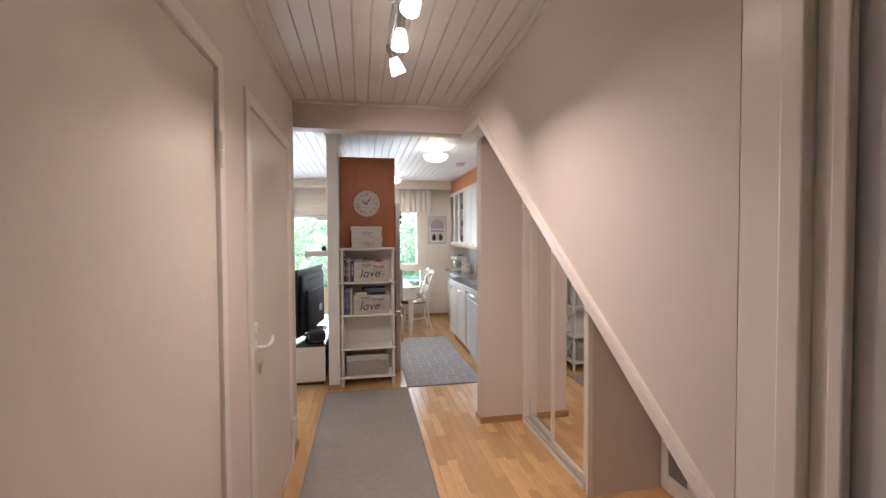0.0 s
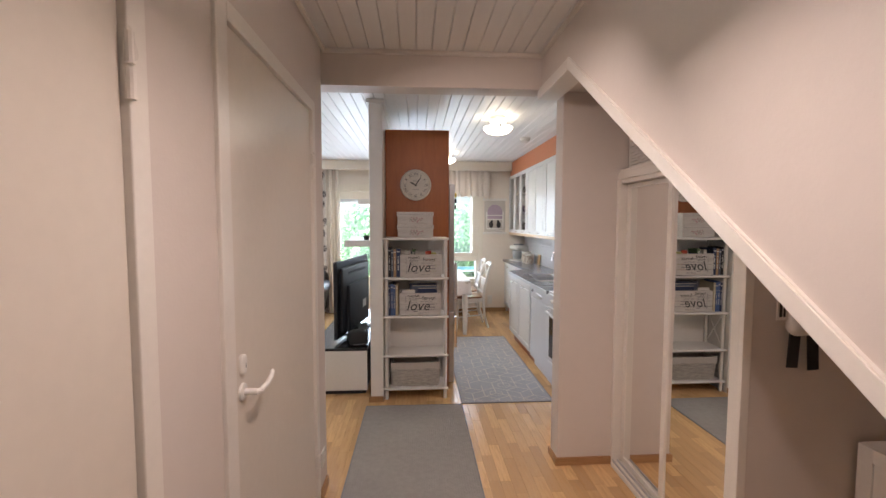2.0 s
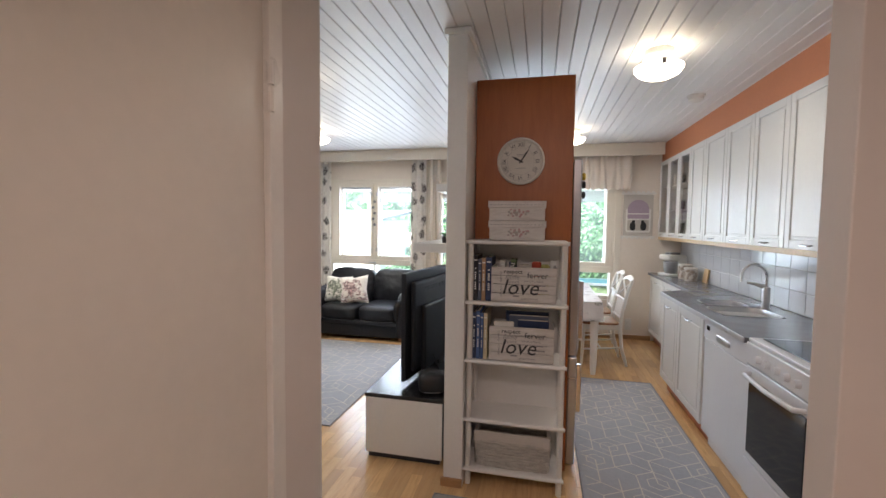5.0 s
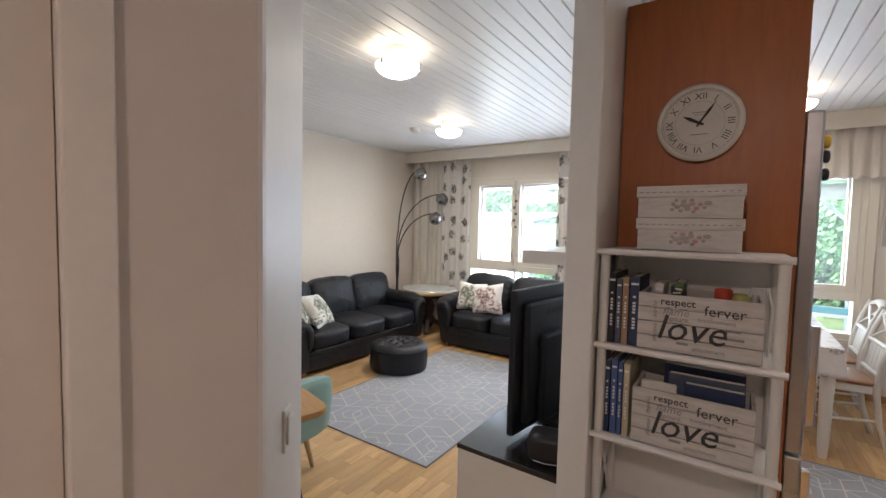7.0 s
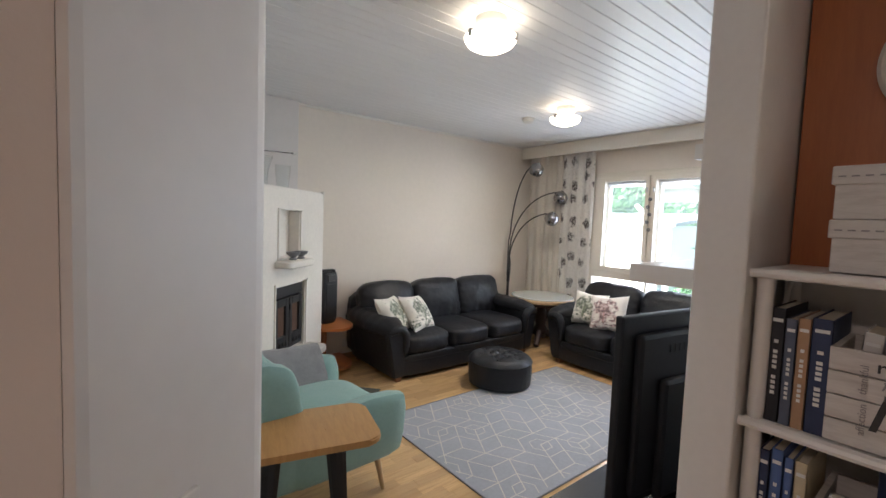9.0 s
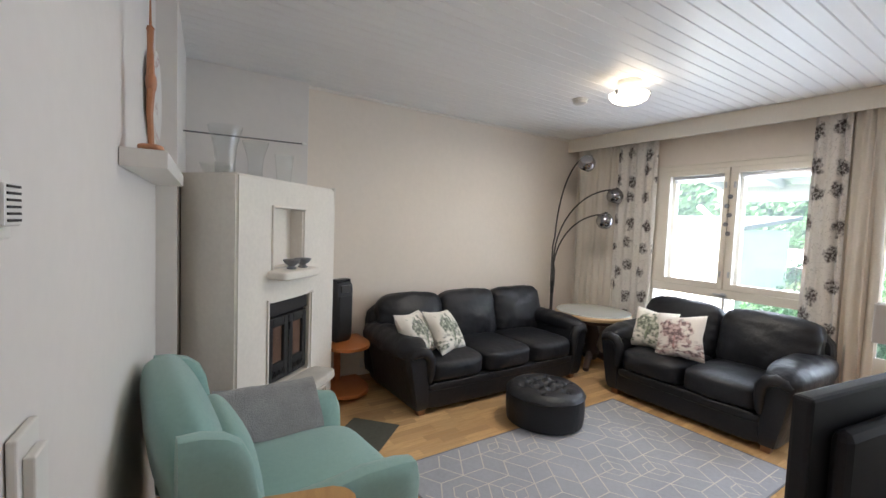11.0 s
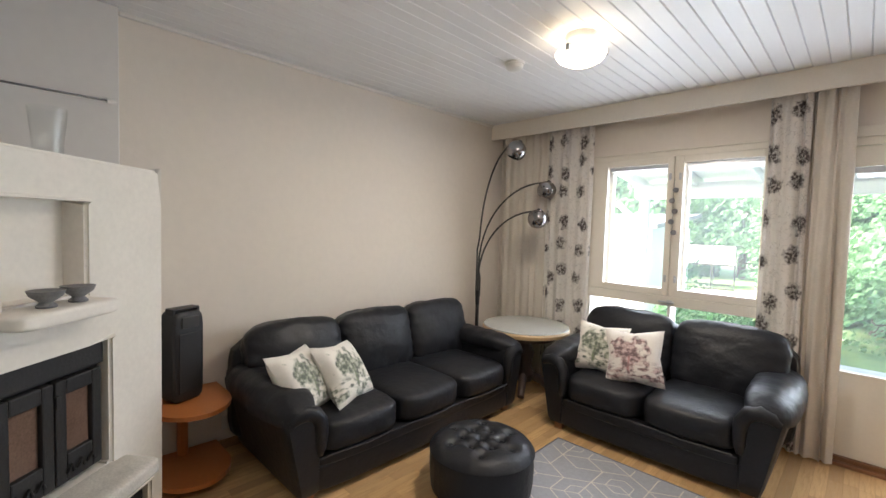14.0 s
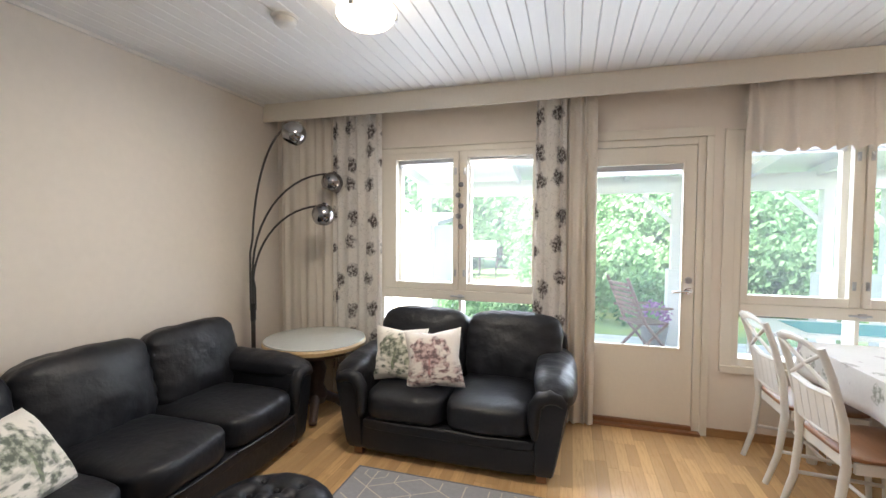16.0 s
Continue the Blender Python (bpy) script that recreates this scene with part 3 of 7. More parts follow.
structure("chimney_breast", B((XL, -3.68, 3.80, 4.69, 1.70, 2.549), bevel=0.004), SATIN, "pale plastered chimney breast above the fireplace", "wall")
# hall
bm = pierced(4.548, 2.7, 0.14, [(1.88, 2.93, 0.1, 2.21), (3.30, 4.32, 0.1, 2.21)])
structure("wall_hall_doors", moved(bm, pose(-0.22, -1.32, -0.1, 0, 0, 90)), HALL, "beige hall wall with two white doors", "wall")
# the next two walls are never in view; they shut outside light out
structure("wall_hall_end", B((-0.36, 2.4, -1.46, -1.30, -0.1, 2.7)), HALL, "unseen plain beige wall added to close the hall", "wall")
structure("wall_behind_doors", B((-1.6, -1.5, -1.3, 3.28, -0.1, 2.7)), HALL, "unseen plain wall added behind the hall doors", "wall")
structure("beam", B((-0.30, 1.05, 3.29, 3.43, 2.32, 2.7)), HALL, "beige beam across the end of the hall", "beam")
# stair wall above the sloping trim, and its underside
SL = 0.716


def slope_z(y):
    return 2.325 - SL * max(0.0, 2.83 - y)


bm = bmesh.new()
outline = [(0.80, slope_z(0.80)), (2.83, 2.325), (3.43, 2.325), (3.43, 2.7), (0.80, 2.7)]
a = [bm.verts.new((1.05, y, z)) for y, z in outline]
b = [bm.verts.new((1.15, y, z)) for y, z in outline]
bm.faces.new(a)
bm.faces.new(b[::-1])
for i in range(5):
    bm.faces.new((a[i], a[(i + 1) % 5], b[(i + 1) % 5], b[i]))
structure("wall_stair", bm, HALL, "smooth beige wall above the sloping stair trim", "wall")
bm = bmesh.new()
for pts in ([(0.40, slope_z(0.40)), (2.83, 2.325), (2.83, 2.50), (0.40, slope_z(0.40) + 0.19)], [(2.83, 2.325), (3.34, 2.325), (3.34, 2.50), (2.83, 2.50)]):
    a = [bm.verts.new((1.15, y, z)) for y, z in pts]
    b = [bm.verts.new((2.25, y, z)) for y, z in pts]
    bm.faces.new(a)
    bm.faces.new(b[::-1])
    for i in range(4):
        bm.faces.new((a[i], a[(i + 1) % 4], b[(i + 1) % 4], b[i]))
structure("stair_underside", bm, HALL, "sloping beige underside of the stairs", "ceiling")
structure("wall_nook", B((2.22, 2.35, -1.3, 3.4, -0.1, 2.7)), HALL, "plain beige wall behind the stair closet", "wall")
structure("pillar_wall", B((1.20, 2.25, 3.34, 3.47, -0.1, 2.7), bevel=0.004), HALL, "beige end wall between hall and kitchen", "wall")
structure("wall_kitchen", B((XR, XR + 0.2, 3.47, YW, -0.1, 2.8)), WALL, "white kitchen wall behind the cabinets", "wall")
# partition between living room and kitchen
structure("partition", B((-0.08, 0.03, 4.37, 5.45, -0.05, 2.55), bevel=0.006), WHITE, "white painted partition end beside the shelf", "wall")
structure("partition_cap", B((-0.10, 0.05, 4.35, 5.46, 2.515, 2.548), bevel=0.006), WHITE, "white moulding on top of the partition", "trim")


# trim along the stair slope
def slope_bar(y0, y1, w0, w1, proud):
    bm = bmesh.new()
    c, s = 1 / math.hypot(1, SL), SL / math.hypot(1, SL)
    pts = [(y0, slope_z(y0) + w0), (y1, slope_z(y1) + w0), (y1, slope_z(y1) + w1), (y0, slope_z(y0) + w1)]
    a = [bm.verts.new((1.05 - proud, y, z)) for y, z in pts]
    b = [bm.verts.new((1.16, y, z)) for y, z in pts]
    bm.faces.new(a)
    bm.faces.new(b[::-1])
    for i in range(4):
        bm.faces.new((a[i], a[(i + 1) % 4], b[(i + 1) % 4], b[i]))
    bmesh.ops.bevel(bm, geom=list(bm.edges), offset=0.004, segments=2, affect="EDGES")
    return bm


structure("trim_slope", slope_bar(0.80, 2.835, -0.045, 0.012, 0.014), TRIM, "white sloping trim board under the stairs", "trim")
structure("trim_level", B((1.035, 1.16, 2.835, 3.33, 2.27, 2.328), bevel=0.004), TRIM, "white level trim at the top of the stair opening", "trim")

# ceilings of lengthwise boards, each run one mesh
def boards(name, x0, x1, y0, y1, z, label, width=0.0886):
    bm = bmesh.new()
    x = x0
    while x < x1 - 0.01:
        w = min(width, x1 - x)
        g = 0.0048
        sec = [(x, z + 0.010), (x + 0.001, z + 0.007), (x + g, z), (x + w - g, z), (x + w - 0.001, z + 0.007), (x + w, z + 0.010), (x + w, z + 0.03), (x, z + 0.03)]
        a = [bm.verts.new((px, y0, pz)) for px, pz in sec]
        b = [bm.verts.new((px, y1, pz)) for px, pz in sec]
        for i in range(8):
            bm.faces.new((a[i], a[(i + 1) % 8], b[(i + 1) % 8], b[i]))
        bm.faces.new(a)
        bm.faces.new(b[::-1])
        x += width
    return structure(name, bm, PANEL, label, "ceiling")


boards("ceiling_living", XL, XR, 3.435, YW, CEIL, "white tongue-and-groove board ceiling of the living room and kitchen")
boards("ceiling_hall", -0.22, 1.05, -1.3, 3.29, 2.52, "white tongue-and-groove board ceiling of the hall")
# out of view, added so that sun and sky can't leak in from above
structure("roof_slab", B((XL - 0.3, XR + 0.3, -1.5, YW + 0.3, 2.72, 2.95)), HALL, "unseen slab added above the ceilings to keep daylight out", "ceiling")
# thin cornices
for nm, bx in (("cornice_sofa_wall", (XL, XL + 0.02, 4.7, 7.88, CEIL - 0.022, CEIL)), ("cornice_hall_end", (-0.22, 1.05, 3.268, 3.29, 2.497, 2.52)), ("cornice_hall_left", (-0.22, -0.20, -1.3, 3.27, 2.50, 2.52)), ("cornice_hall_right", (1.03, 1.05, 0.8, 3.27, 2.50, 2.52))):
    structure(nm, B(bx, bevel=0.004), TRIM, "thin white cornice strip", "trim")
# pelmet above the windows
structure("pelmet", B((XL, 1.91, 7.87, 7.892, 2.395, CEIL - 0.001), (XL, 1.91, 7.892, YW, 2.535, CEIL - 0.001), bevel=0.002), WINP, "long white curtain pelmet board", "trim")

# skirting
for nm, bx in (
    ("baseboard_sofa_wall", (XL, XL + 0.014, 5.0, YW, 0, 0.06)),
    ("baseboard_window_wall", (-0.19, 1.87, YW - 0.014, YW, 0, 0.06)),
    ("baseboard_window_wall", (XL, -1.13, YW - 0.014, YW, 0, 0.06)),
    ("baseboard_pillar", (1.186, 1.585, 3.326, 3.34, 0, 0.05)),
    ("baseboard_pillar_side", (1.186, 1.20, 3.34, 3.484, 0, 0.05)),
    ("baseboard_hall", (-0.22, -0.206, 3.035, 3.226, 0, 0.06)),
    ("baseboard_hall", (-0.22, -0.206, 1.645, 1.930, 0, 0.06)),
    ("baseboard_partition", (-0.094, 0.03, 4.356, 4.37, 0, 0.05)),
):
    structure(nm, B(bx, bevel=0.003), OAKTRIM, "oak-coloured wooden baseboard", "baseboard")


# ---- windows and the terrace door ----
def window(name, x0, x1, z0, z1, panes, label):
    """A white wooden window in its opening: frame, two casements over a transom, low fixed lights."""
    w = tagged(thing(name, label, "window", pose(x0, YW, 0)), "", "", "", "structure")
    L = x1 - x0
    part("window_frame", B((0, 0.045, 0.0, 0.16, z0, z1), (L - 0.045, L, 0.0, 0.16, z0, z1), (0.045, L - 0.045, 0.0, 0.16, z1 - 0.045, z1), (0.045, L - 0.045, 0.0, 0.16, z0, z0 + 0.05), bevel=0.003), WINP, w)
    part("transom", B((0.045, L - 0.045, -0.012, 0.15, 0.875, 0.955), bevel=0.004), WINP, w)
    part("casing", B((-0.07, 0.0, -0.016, 0.0, z0 - 0.04, z1), (L, L + 0.07, -0.016, 0.0, z0 - 0.04, z1), (-0.07, L + 0.07, -0.018, 0.0, z1, z1 + 0.014), (-0.07, L + 0.07, -0.03, 0.0, z0 - 0.05, z0), bevel=0.003), WINP, w)
    mid = (panes[0][1] + panes[1][0]) / 2 - x0
    part("mullion", B((mid - 0.012, mid + 0.012, 0.01, 0.15, z0 + 0.05, z1 - 0.045), bevel=0.003), WINP, w)
    zt, zb = 2.04, 1.015
    for k, (a, b) in enumerate(panes):
        a, b = a - x0, b - x0
        lo, hi = (0.046, mid - 0.013) if k == 0 else (mid + 0.013, L - 0.046)
        fr = part("casement", B((lo, a, -0.008, 0.04, 0.957, z1 - 0.047), (b, hi, -0.008, 0.04, 0.957, z1 - 0.047), (a, b, -0.008, 0.04, zt, z1 - 0.047), (a, b, -0.008, 0.04, 0.957, zb), bevel=0.004), WINP, w)
        pane = part("pane", B((a, b, 0.016, 0.020, zb, zt)), PANE, fr)
        pane.visible_shadow = False
        outer = part("pane", B((a - 0.02, b + 0.02, 0.13, 0.134, zb - 0.03, zt + 0.02)), PANE, fr)
        outer.visible_shadow = False
        part("outer_sash", B((lo, a + 0.01, 0.10, 0.15, 0.957, z1 - 0.047), (b - 0.01, hi, 0.10, 0.15, 0.957, z1 - 0.047), (a + 0.01, b - 0.01, 0.10, 0.15, zt - 0.01, z1 - 0.047), (a + 0.01, b - 0.01, 0.10, 0.15, 0.957, zb - 0.01)), WINP, fr)
        blind = part("blind", B((a + 0.005, b - 0.005, 0.05, 0.085, zt - 0.03, zt + 0.012), *[(a + 0.01, b - 0.01, 0.052, 0.084, zt - 0.040 - 0.006 * i, zt - 0.037 - 0.006 * i) for i in range(4)]), STEEL, fr, "raised grey venetian blind")
        x = b + 0.022 if k == 0 else a - 0.022
        for z in (1.10, 1.93):
            part("latch", B((x - 0.010, x + 0.010, -0.018, -0.008, z - 0.028, z + 0.028), (x - 0.006, x + 0.006, -0.026, -0.016, z - 0.012, z + 0.012), bevel=0.003), STEEL, fr, "small steel window latch")
    h = part("window_handle", B((mid - 0.07, mid + 0.05, -0.045, -0.030, 0.905, 0.918), (mid - 0.01, mid + 0.03, -0.03, -0.012, 0.897, 0.925), bevel=0.004), STEEL, w, "steel lever on the transom")
    for lo, hi in ((0.05, mid - 0.02), (mid + 0.02, L - 0.05)):
        p = part("pane", B((lo, hi, 0.03, 0.034, z0 + 0.05, 0.875)), PANE, w)
        p.visible_shadow = False
    return w


window("window_1", *LIV_WIN, [(-2.56, -2.06), (-1.94, -1.42)], "white wooden double window with low fixed lights")
window("window_2", *KIT_WIN, [(0.035, 0.60), (0.715, 1.275)], "white wooden double kitchen window with low lights")

door = tagged(thing("door_1", "white terrace door with a tall glass pane, closed", "door", pose(-1.12, YW, 0)), "", "", "", "structure")
L = 0.885
part("door_frame", B((0, 0.05, 0.0, 0.16, 0.0, 2.11), (L - 0.05, L, 0.0, 0.16, 0.0, 2.11), (0.05, L - 0.05, 0.0, 0.16, 2.06, 2.11), bevel=0.003), WINP, door)
part("casing", B((-0.03, 0.0, -0.016, 0, 0, 2.17), (L, L + 0.045, -0.016, 0, 0, 2.17), (-0.03, L + 0.045, -0.02, 0, 2.11, 2.175), bevel=0.003), WINP, door)
part("threshold", B((0.0, L, -0.05, 0.16, 0.0, 0.022), (0.05, L - 0.05, -0.012, 0.14, 0.022, 0.05), bevel=0.004), SEATWOOD, door, "dark brown wooden threshold")
leaf = part("leaf", moved(pierced(L - 0.11, 2.00, 0.055, [(0.10, 0.70, 0.545, 1.885)]), pose(0.055, 0.005, 0.055)), WINP, door)
p = part("pane", B((0.155, 0.755, 0.025, 0.029, 0.60, 1.94)), PANE, leaf)
p.visible_shadow = False
part("glazing_bead", B((0.150, 0.165, -0.004, 0.010, 0.595, 1.945), (0.745, 0.760, -0.004, 0.010, 0.595, 1.945), (0.165, 0.745, -0.004, 0.010, 0.595, 0.612), (0.165, 0.745, -0.004, 0.010, 1.928, 1.945), bevel=0.002), WINP, leaf)
part("blind", B((0.16, 0.75, 0.008, 0.022, 1.885, 1.926), *[(0.165, 0.745, 0.009, 0.021, 1.878 - 0.006 * i, 1.881 - 0.006 * i) for i in range(4)]), STEEL, leaf, "raised grey venetian blind")
hd = part("door_handle", tube(bmesh.new(), [(0.795, 0.005, 1.025), (0.795, -0.045, 1.025), (0.785, -0.05, 1.025), (0.70, -0.05, 1.02), (0.68, -0.048, 1.018)], 0.009), BRIGHT, leaf, "chrome lever handle")
part("rose", lathe(bmesh.new(), [(0.026, 0.0), (0.026, 0.008)], 20), BRIGHT, hd, m=pose(0.795, 0.005, 1.025, 90))
part("lock_rose", lathe(bmesh.new(), [(0.024, 0.0), (0.022, 0.012)], 20), STEEL, leaf, "chrome lock rose", m=pose(0.795, 0.005, 1.10, 90))


# ---- hall doors ----
def hall_door(name, y0, y1, label):
    """A flat white door in the wall x = -0.22; y0 and y1 are the frame's outer edges."""
    d = tagged(thing(name, label, "door", pose(-0.22, y0, 0)), "", "", "", "structure")
    W = y1 - y0
    part("door_frame", B((-0.14, 0.012, 0, 0.070, 0, 2.15), (-0.14, 0.012, W - 0.055, W, 0, 2.15), (-0.14, 0.012, 0.070, W - 0.055, 2.095, 2.15), (-0.14, -0.047, 0.070, 0.09, 0, 2.095), (-0.14, -0.047, W - 0.08, W - 0.055, 0, 2.095), (-0.14, -0.047, 0.09, W - 0.08, 2.07, 2.095), bevel=0.003), TRIM, d)
    lf = part("leaf", B((-0.045, -0.004, 0.071, W - 0.056, 0.012, 2.094), bevel=0.002), DOORP, d)
    for z in (0.25, 1.82):
        for dz in (-0.032, 0.032):
            part("hinge", rod((0.012, W - 0.052, z + dz - 0.028), (0.012, W - 0.052, z + dz + 0.028), 0.009), TRIM, lf, "white door hinge")
    h = part("door_handle", tube(bmesh.new(), [(-0.004, 0.14, 1.02), (0.042, 0.14, 1.02), (0.05, 0.148, 1.02), (0.052, 0.20, 1.022), (0.05, 0.24, 1.03), (0.047, 0.265, 1.042)], [0.011, 0.010, 0.010, 0.009, 0.009, 0.007]), WHITE, lf, "white curved lever handle")
    part("rose", lathe(bmesh.new(), [(0.027, 0.0), (0.026, 0.007), (0.018, 0.010)], 20), WHITE, h, m=pose(-0.004, 0.14, 1.02, 0, 90))
    part("key_rose", soft(bmesh.new(), (0.0, 0.14, 1.105), (0.010, 0.020, 0.032), 3, 4), WHITE, lf, "white lock escutcheon", True)
    part("keyhole", B((0.008, 0.0108, 0.1385, 0.1415, 1.096, 1.110)), IRON, lf)
    return d


hall_door("door_2", 1.935, 3.03, "flat white interior door with a white lever handle, closed")
hall_door("door_3", 0.53, 1.64, "flat white interior door with white hinges, closed")
# frame of the doorway at the hall's near end
structure("door_frame_hall", B((1.05, 1.18, 0.70, 0.80, 0, 2.13), (1.035, 1.07, 0.655, 0.70, 0, 2.13), (1.06, 1.18, 0.60, 0.655, 0, 2.13), (1.04, 1.06, 0.585, 0.612, 0, 2.13), bevel=0.004), TRIM, "beige door frame with rebates", "door frame")
# bluish daylight from behind the start is put into this leaf's colour
structure("door_leaf_hall", B((1.066, 1.106, -0.35, 0.60, 0.01, 2.10)), mat("daylit_door", (0.76, 0.80, 0.84), 0.35, var=0.05), "door leaf at the hall's near end, closed, daylight painted into its bluish colour", "door")
structure("wall_hall_near", B((1.05, 2.2, -1.3, -0.35, -0.1, 2.7), (1.05, 1.15, -0.35, 0.80, 2.13, 2.7)), HALL, "plain beige wall beside the near doorway", "wall")


# ---- sockets ----
def socket(x, y, z, turn, label):
    """A white double wall socket facing its local +x."""
    k = thing("wall_socket", label, "socket", pose(x, y, z, 0, 0, turn))
    part("plate", B((0, 0.010, -0.042, 0.042, -0.042, 0.042), bevel=0.003), PLASTICW, k)
    part("well", lathe(bmesh.new(), [(0.021, 0.0), (0.021, 0.002)], 20), WHITE, k, "", False, pose(0.0095, 0, 0, 0, 90))
    for dy in (-0.009, 0.009):
        part("contact_hole", lathe(bmesh.new(), [(0.0028, 0.0), (0.0028, 0.001)], 8), IRON, k, "", False, pose(0.0112, dy, 0, 0, 90))


socket(-3.75, 5.256, 0.17, 0, "white wall socket beside the sofa")
socket(-0.22, 3.125, 0.22, 0, "white wall socket low on the hall wall")

# ---- living room ----
def sofa(seats, width, label, m):
    """A leather sofa with pillow back, rolled arms and short wooden feet. Local x along its width, front at -y."""
    s = thing("sofa", label, "sofa", m)
    D, aw = 0.90, 0.22
    inner = width - 2 * aw
    part("base", soft(bmesh.new(), (0, 0.03, 0.155), (width / 2 - 0.16, D / 2 - 0.07, 0.10), 10, 6), LEATHER, s, "", True)
    part("front_rail", soft(bmesh.new(), (0, -D / 2 + 0.055, 0.125), (inner / 2 + 0.03, 0.04, 0.082), 9, 12, 0.004, (0, 0.06, 0)), LEATHER, s, "", True)
    part("rail_band", soft(bmesh.new(), (0, -D / 2 + 0.05, 0.214), (inner / 2 + 0.012, 0.045, 0.034), 5, 12, 0.003), LEATHER, s, "", True)
    part("back_frame", soft(bmesh.new(), (0, D / 2 - 0.08, 0.41), (width / 2 - 0.035, 0.078, 0.355), 8, 8), LEATHER, s, "", True)
    w = inner / seats
    for i in range(seats):
        x = -inner / 2 + w * (i + 0.5)
        bm = soft(bmesh.new(), (x, -0.125, 0.337), (w / 2 - 0.002, 0.335, 0.098), 5.5, 20, 0.007, (0.0, 0.05, 0.17), seed=i * 3.1 + width)
        for v in bm.verts:
            f = max(0.0, min(1.0, (-v.co.y - 0.30) / 0.14))
            v.co.z += 0.0022 * math.sin(v.co.x * 88 + 2.0 * math.sin(v.co.y * 21 + i)) * f
        part("seat_cushion", bm, LEATHER, s, "", True)
        part("cushion_piping", tube(bmesh.new(), [(x - w / 2 + 0.02, -0.455, 0.254), (x, -0.468, 0.250), (x + w / 2 - 0.02, -0.455, 0.254)], 0.006, 6), LEATHER, s, "", True)
        tilt = Matrix.Rotation(radians(-13), 3, "X")
        bw = (width - 0.15) / seats
        bx = (i - (seats - 1) / 2) * bw
        bm = soft(bmesh.new(), (bx, 0.225, 0.595), (bw / 2 + 0.004, 0.120, 0.26), 4.6, 26, 0.014, (0, 0.32, 0.03), tilt, i * 5.3 + width)
        for v in bm.verts:
            low = max(0.0, min(1.0, (0.60 - v.co.z) / 0.18))
            side = min(1.0, abs(v.co.x - bx) / (bw / 2))
            v.co.y += 0.007 * low * math.sin((v.co.x - bx) * 62 + 3.5 * noise.noise(v.co * 6))
            v.co.y += 0.006 * side ** 4 * math.sin(v.co.z * 75 + i)
        part("back_cushion", bm, LEATHER, s, "", True)
    for sx in (-1, 1):
        cx = sx * (width / 2 - 0.125)
        bm = soft(bmesh.new(), (cx, -0.005, 0.28), (0.09, D / 2 - 0.012, 0.24), 16, 10, 0.003)
        for v in bm.verts:
            u = sx * (v.co.x - cx) / 0.09
            v.co.x += sx * (0.10 * (v.co.z - 0.04) / 0.48 - 0.07) * (u + 1) / 2
        part("arm_panel", bm, LEATHER, s, "", True)
        # rolled pad over the arm, falling outwards and over its front
        px = sx * (width / 2 - 0.105)
        bm = soft(bmesh.new(), (px, -0.02, 0.540), (0.132, D / 2 - 0.005, 0.078), 3.0, 22, 0.010, (0, 0, 0.06), None, sx + width)
        for v in bm.verts:
            u = sx * (v.co.x - px) / 0.132
            f = max(0.0, (-v.co.y - 0.22) / 0.25)
            v.co.z -= 0.030 * f * f + 0.045 * max(0.0, u) ** 2
            v.co.z += 0.0035 * math.sin(v.co.y * 46 + v.co.x * 9) * max(0, 1 - f)
        part("arm_pad", bm, LEATHER, s, "", True)
        rim = [(0.045, 0.478), (0.075, 0.508), (0.125, 0.520), (0.175, 0.505), (0.208, 0.455), (0.214, 0.38), (0.212, 0.31), (0.208, 0.265)]
        part("arm_strip", tube(bmesh.new(), [(sx * (width / 2 - a), -D / 2 + 0.012, z) for a, z in rim], [0.022, 0.036, 0.042, 0.043, 0.040, 0.036, 0.030, 0.016], 12), LEATHER, s, "", True)
        for y in (-D / 2 + 0.075, D / 2 - 0.09):
            part("foot", B((sx * (width / 2 - 0.17) - 0.03, sx * (width / 2 - 0.17) + 0.03, y - 0.03, y + 0.03, 0.0, 0.062), bevel=0.006), SEATWOOD, s, "short brown wooden foot")
    return s


sofa(3, 2.06, "black leather three-seat sofa with puffy back cushions", pose(-3.28, 6.225, 0, 0, 0, 90) @ Matrix.Diagonal((1, 1, 0.97, 1)))
sofa(2, 1.50, "black leather two-seat sofa below the window", pose(-1.85, 7.53, 0))


def cushion(mat_, label, m, size=0.42):
    c = thing("throw_pillow", label, "pillow", m, "printed pillows on the sofas")
    bm = bmesh.new()
    n = 14
    grid = {}
    for side in (1, -1):
        for i in range(n + 1):
            for j in range(n + 1):
                u, v = 2 * i / n - 1, 2 * j / n - 1
                edge = i in (0, n) or j in (0, n)
                if side == -1 and edge:
                    continue
                k = 1 - 0.15 * (1 - abs(u * v)) * max(abs(u), abs(v)) ** 4
                t = side * 0.09 * ((1 - u * u) * (1 - v * v)) ** 0.42
                t += 0.004 * noise.noise(Vector((u * 3, v * 3, side)))
                grid[side, i, j] = bm.verts.new((u * k * size / 2, t, v * k * size / 2 + size / 2))

    def g(s, i, j):
        return grid.get((s, i, j)) or grid[1, i, j]
    for s in (1, -1):
        for i in range(n):
            for j in range(n):
                bm.faces.new((g(s, i, j), g(s, i + 1, j), g(s, i + 1, j + 1), g(s, i, j + 1)))
    part("pillow_case", bm, mat_, c, "", True)
    return c


def propped(x, y, z, yaw, lean, roll, size):
    return Matrix.Translation((x, y, z)) @ pose(0, 0, 0, 0, 0, yaw) @ pose(0, 0, 0, -lean) @ pose(0, 0, 0, 0, roll) @ pose(0, 0, -size / 2)


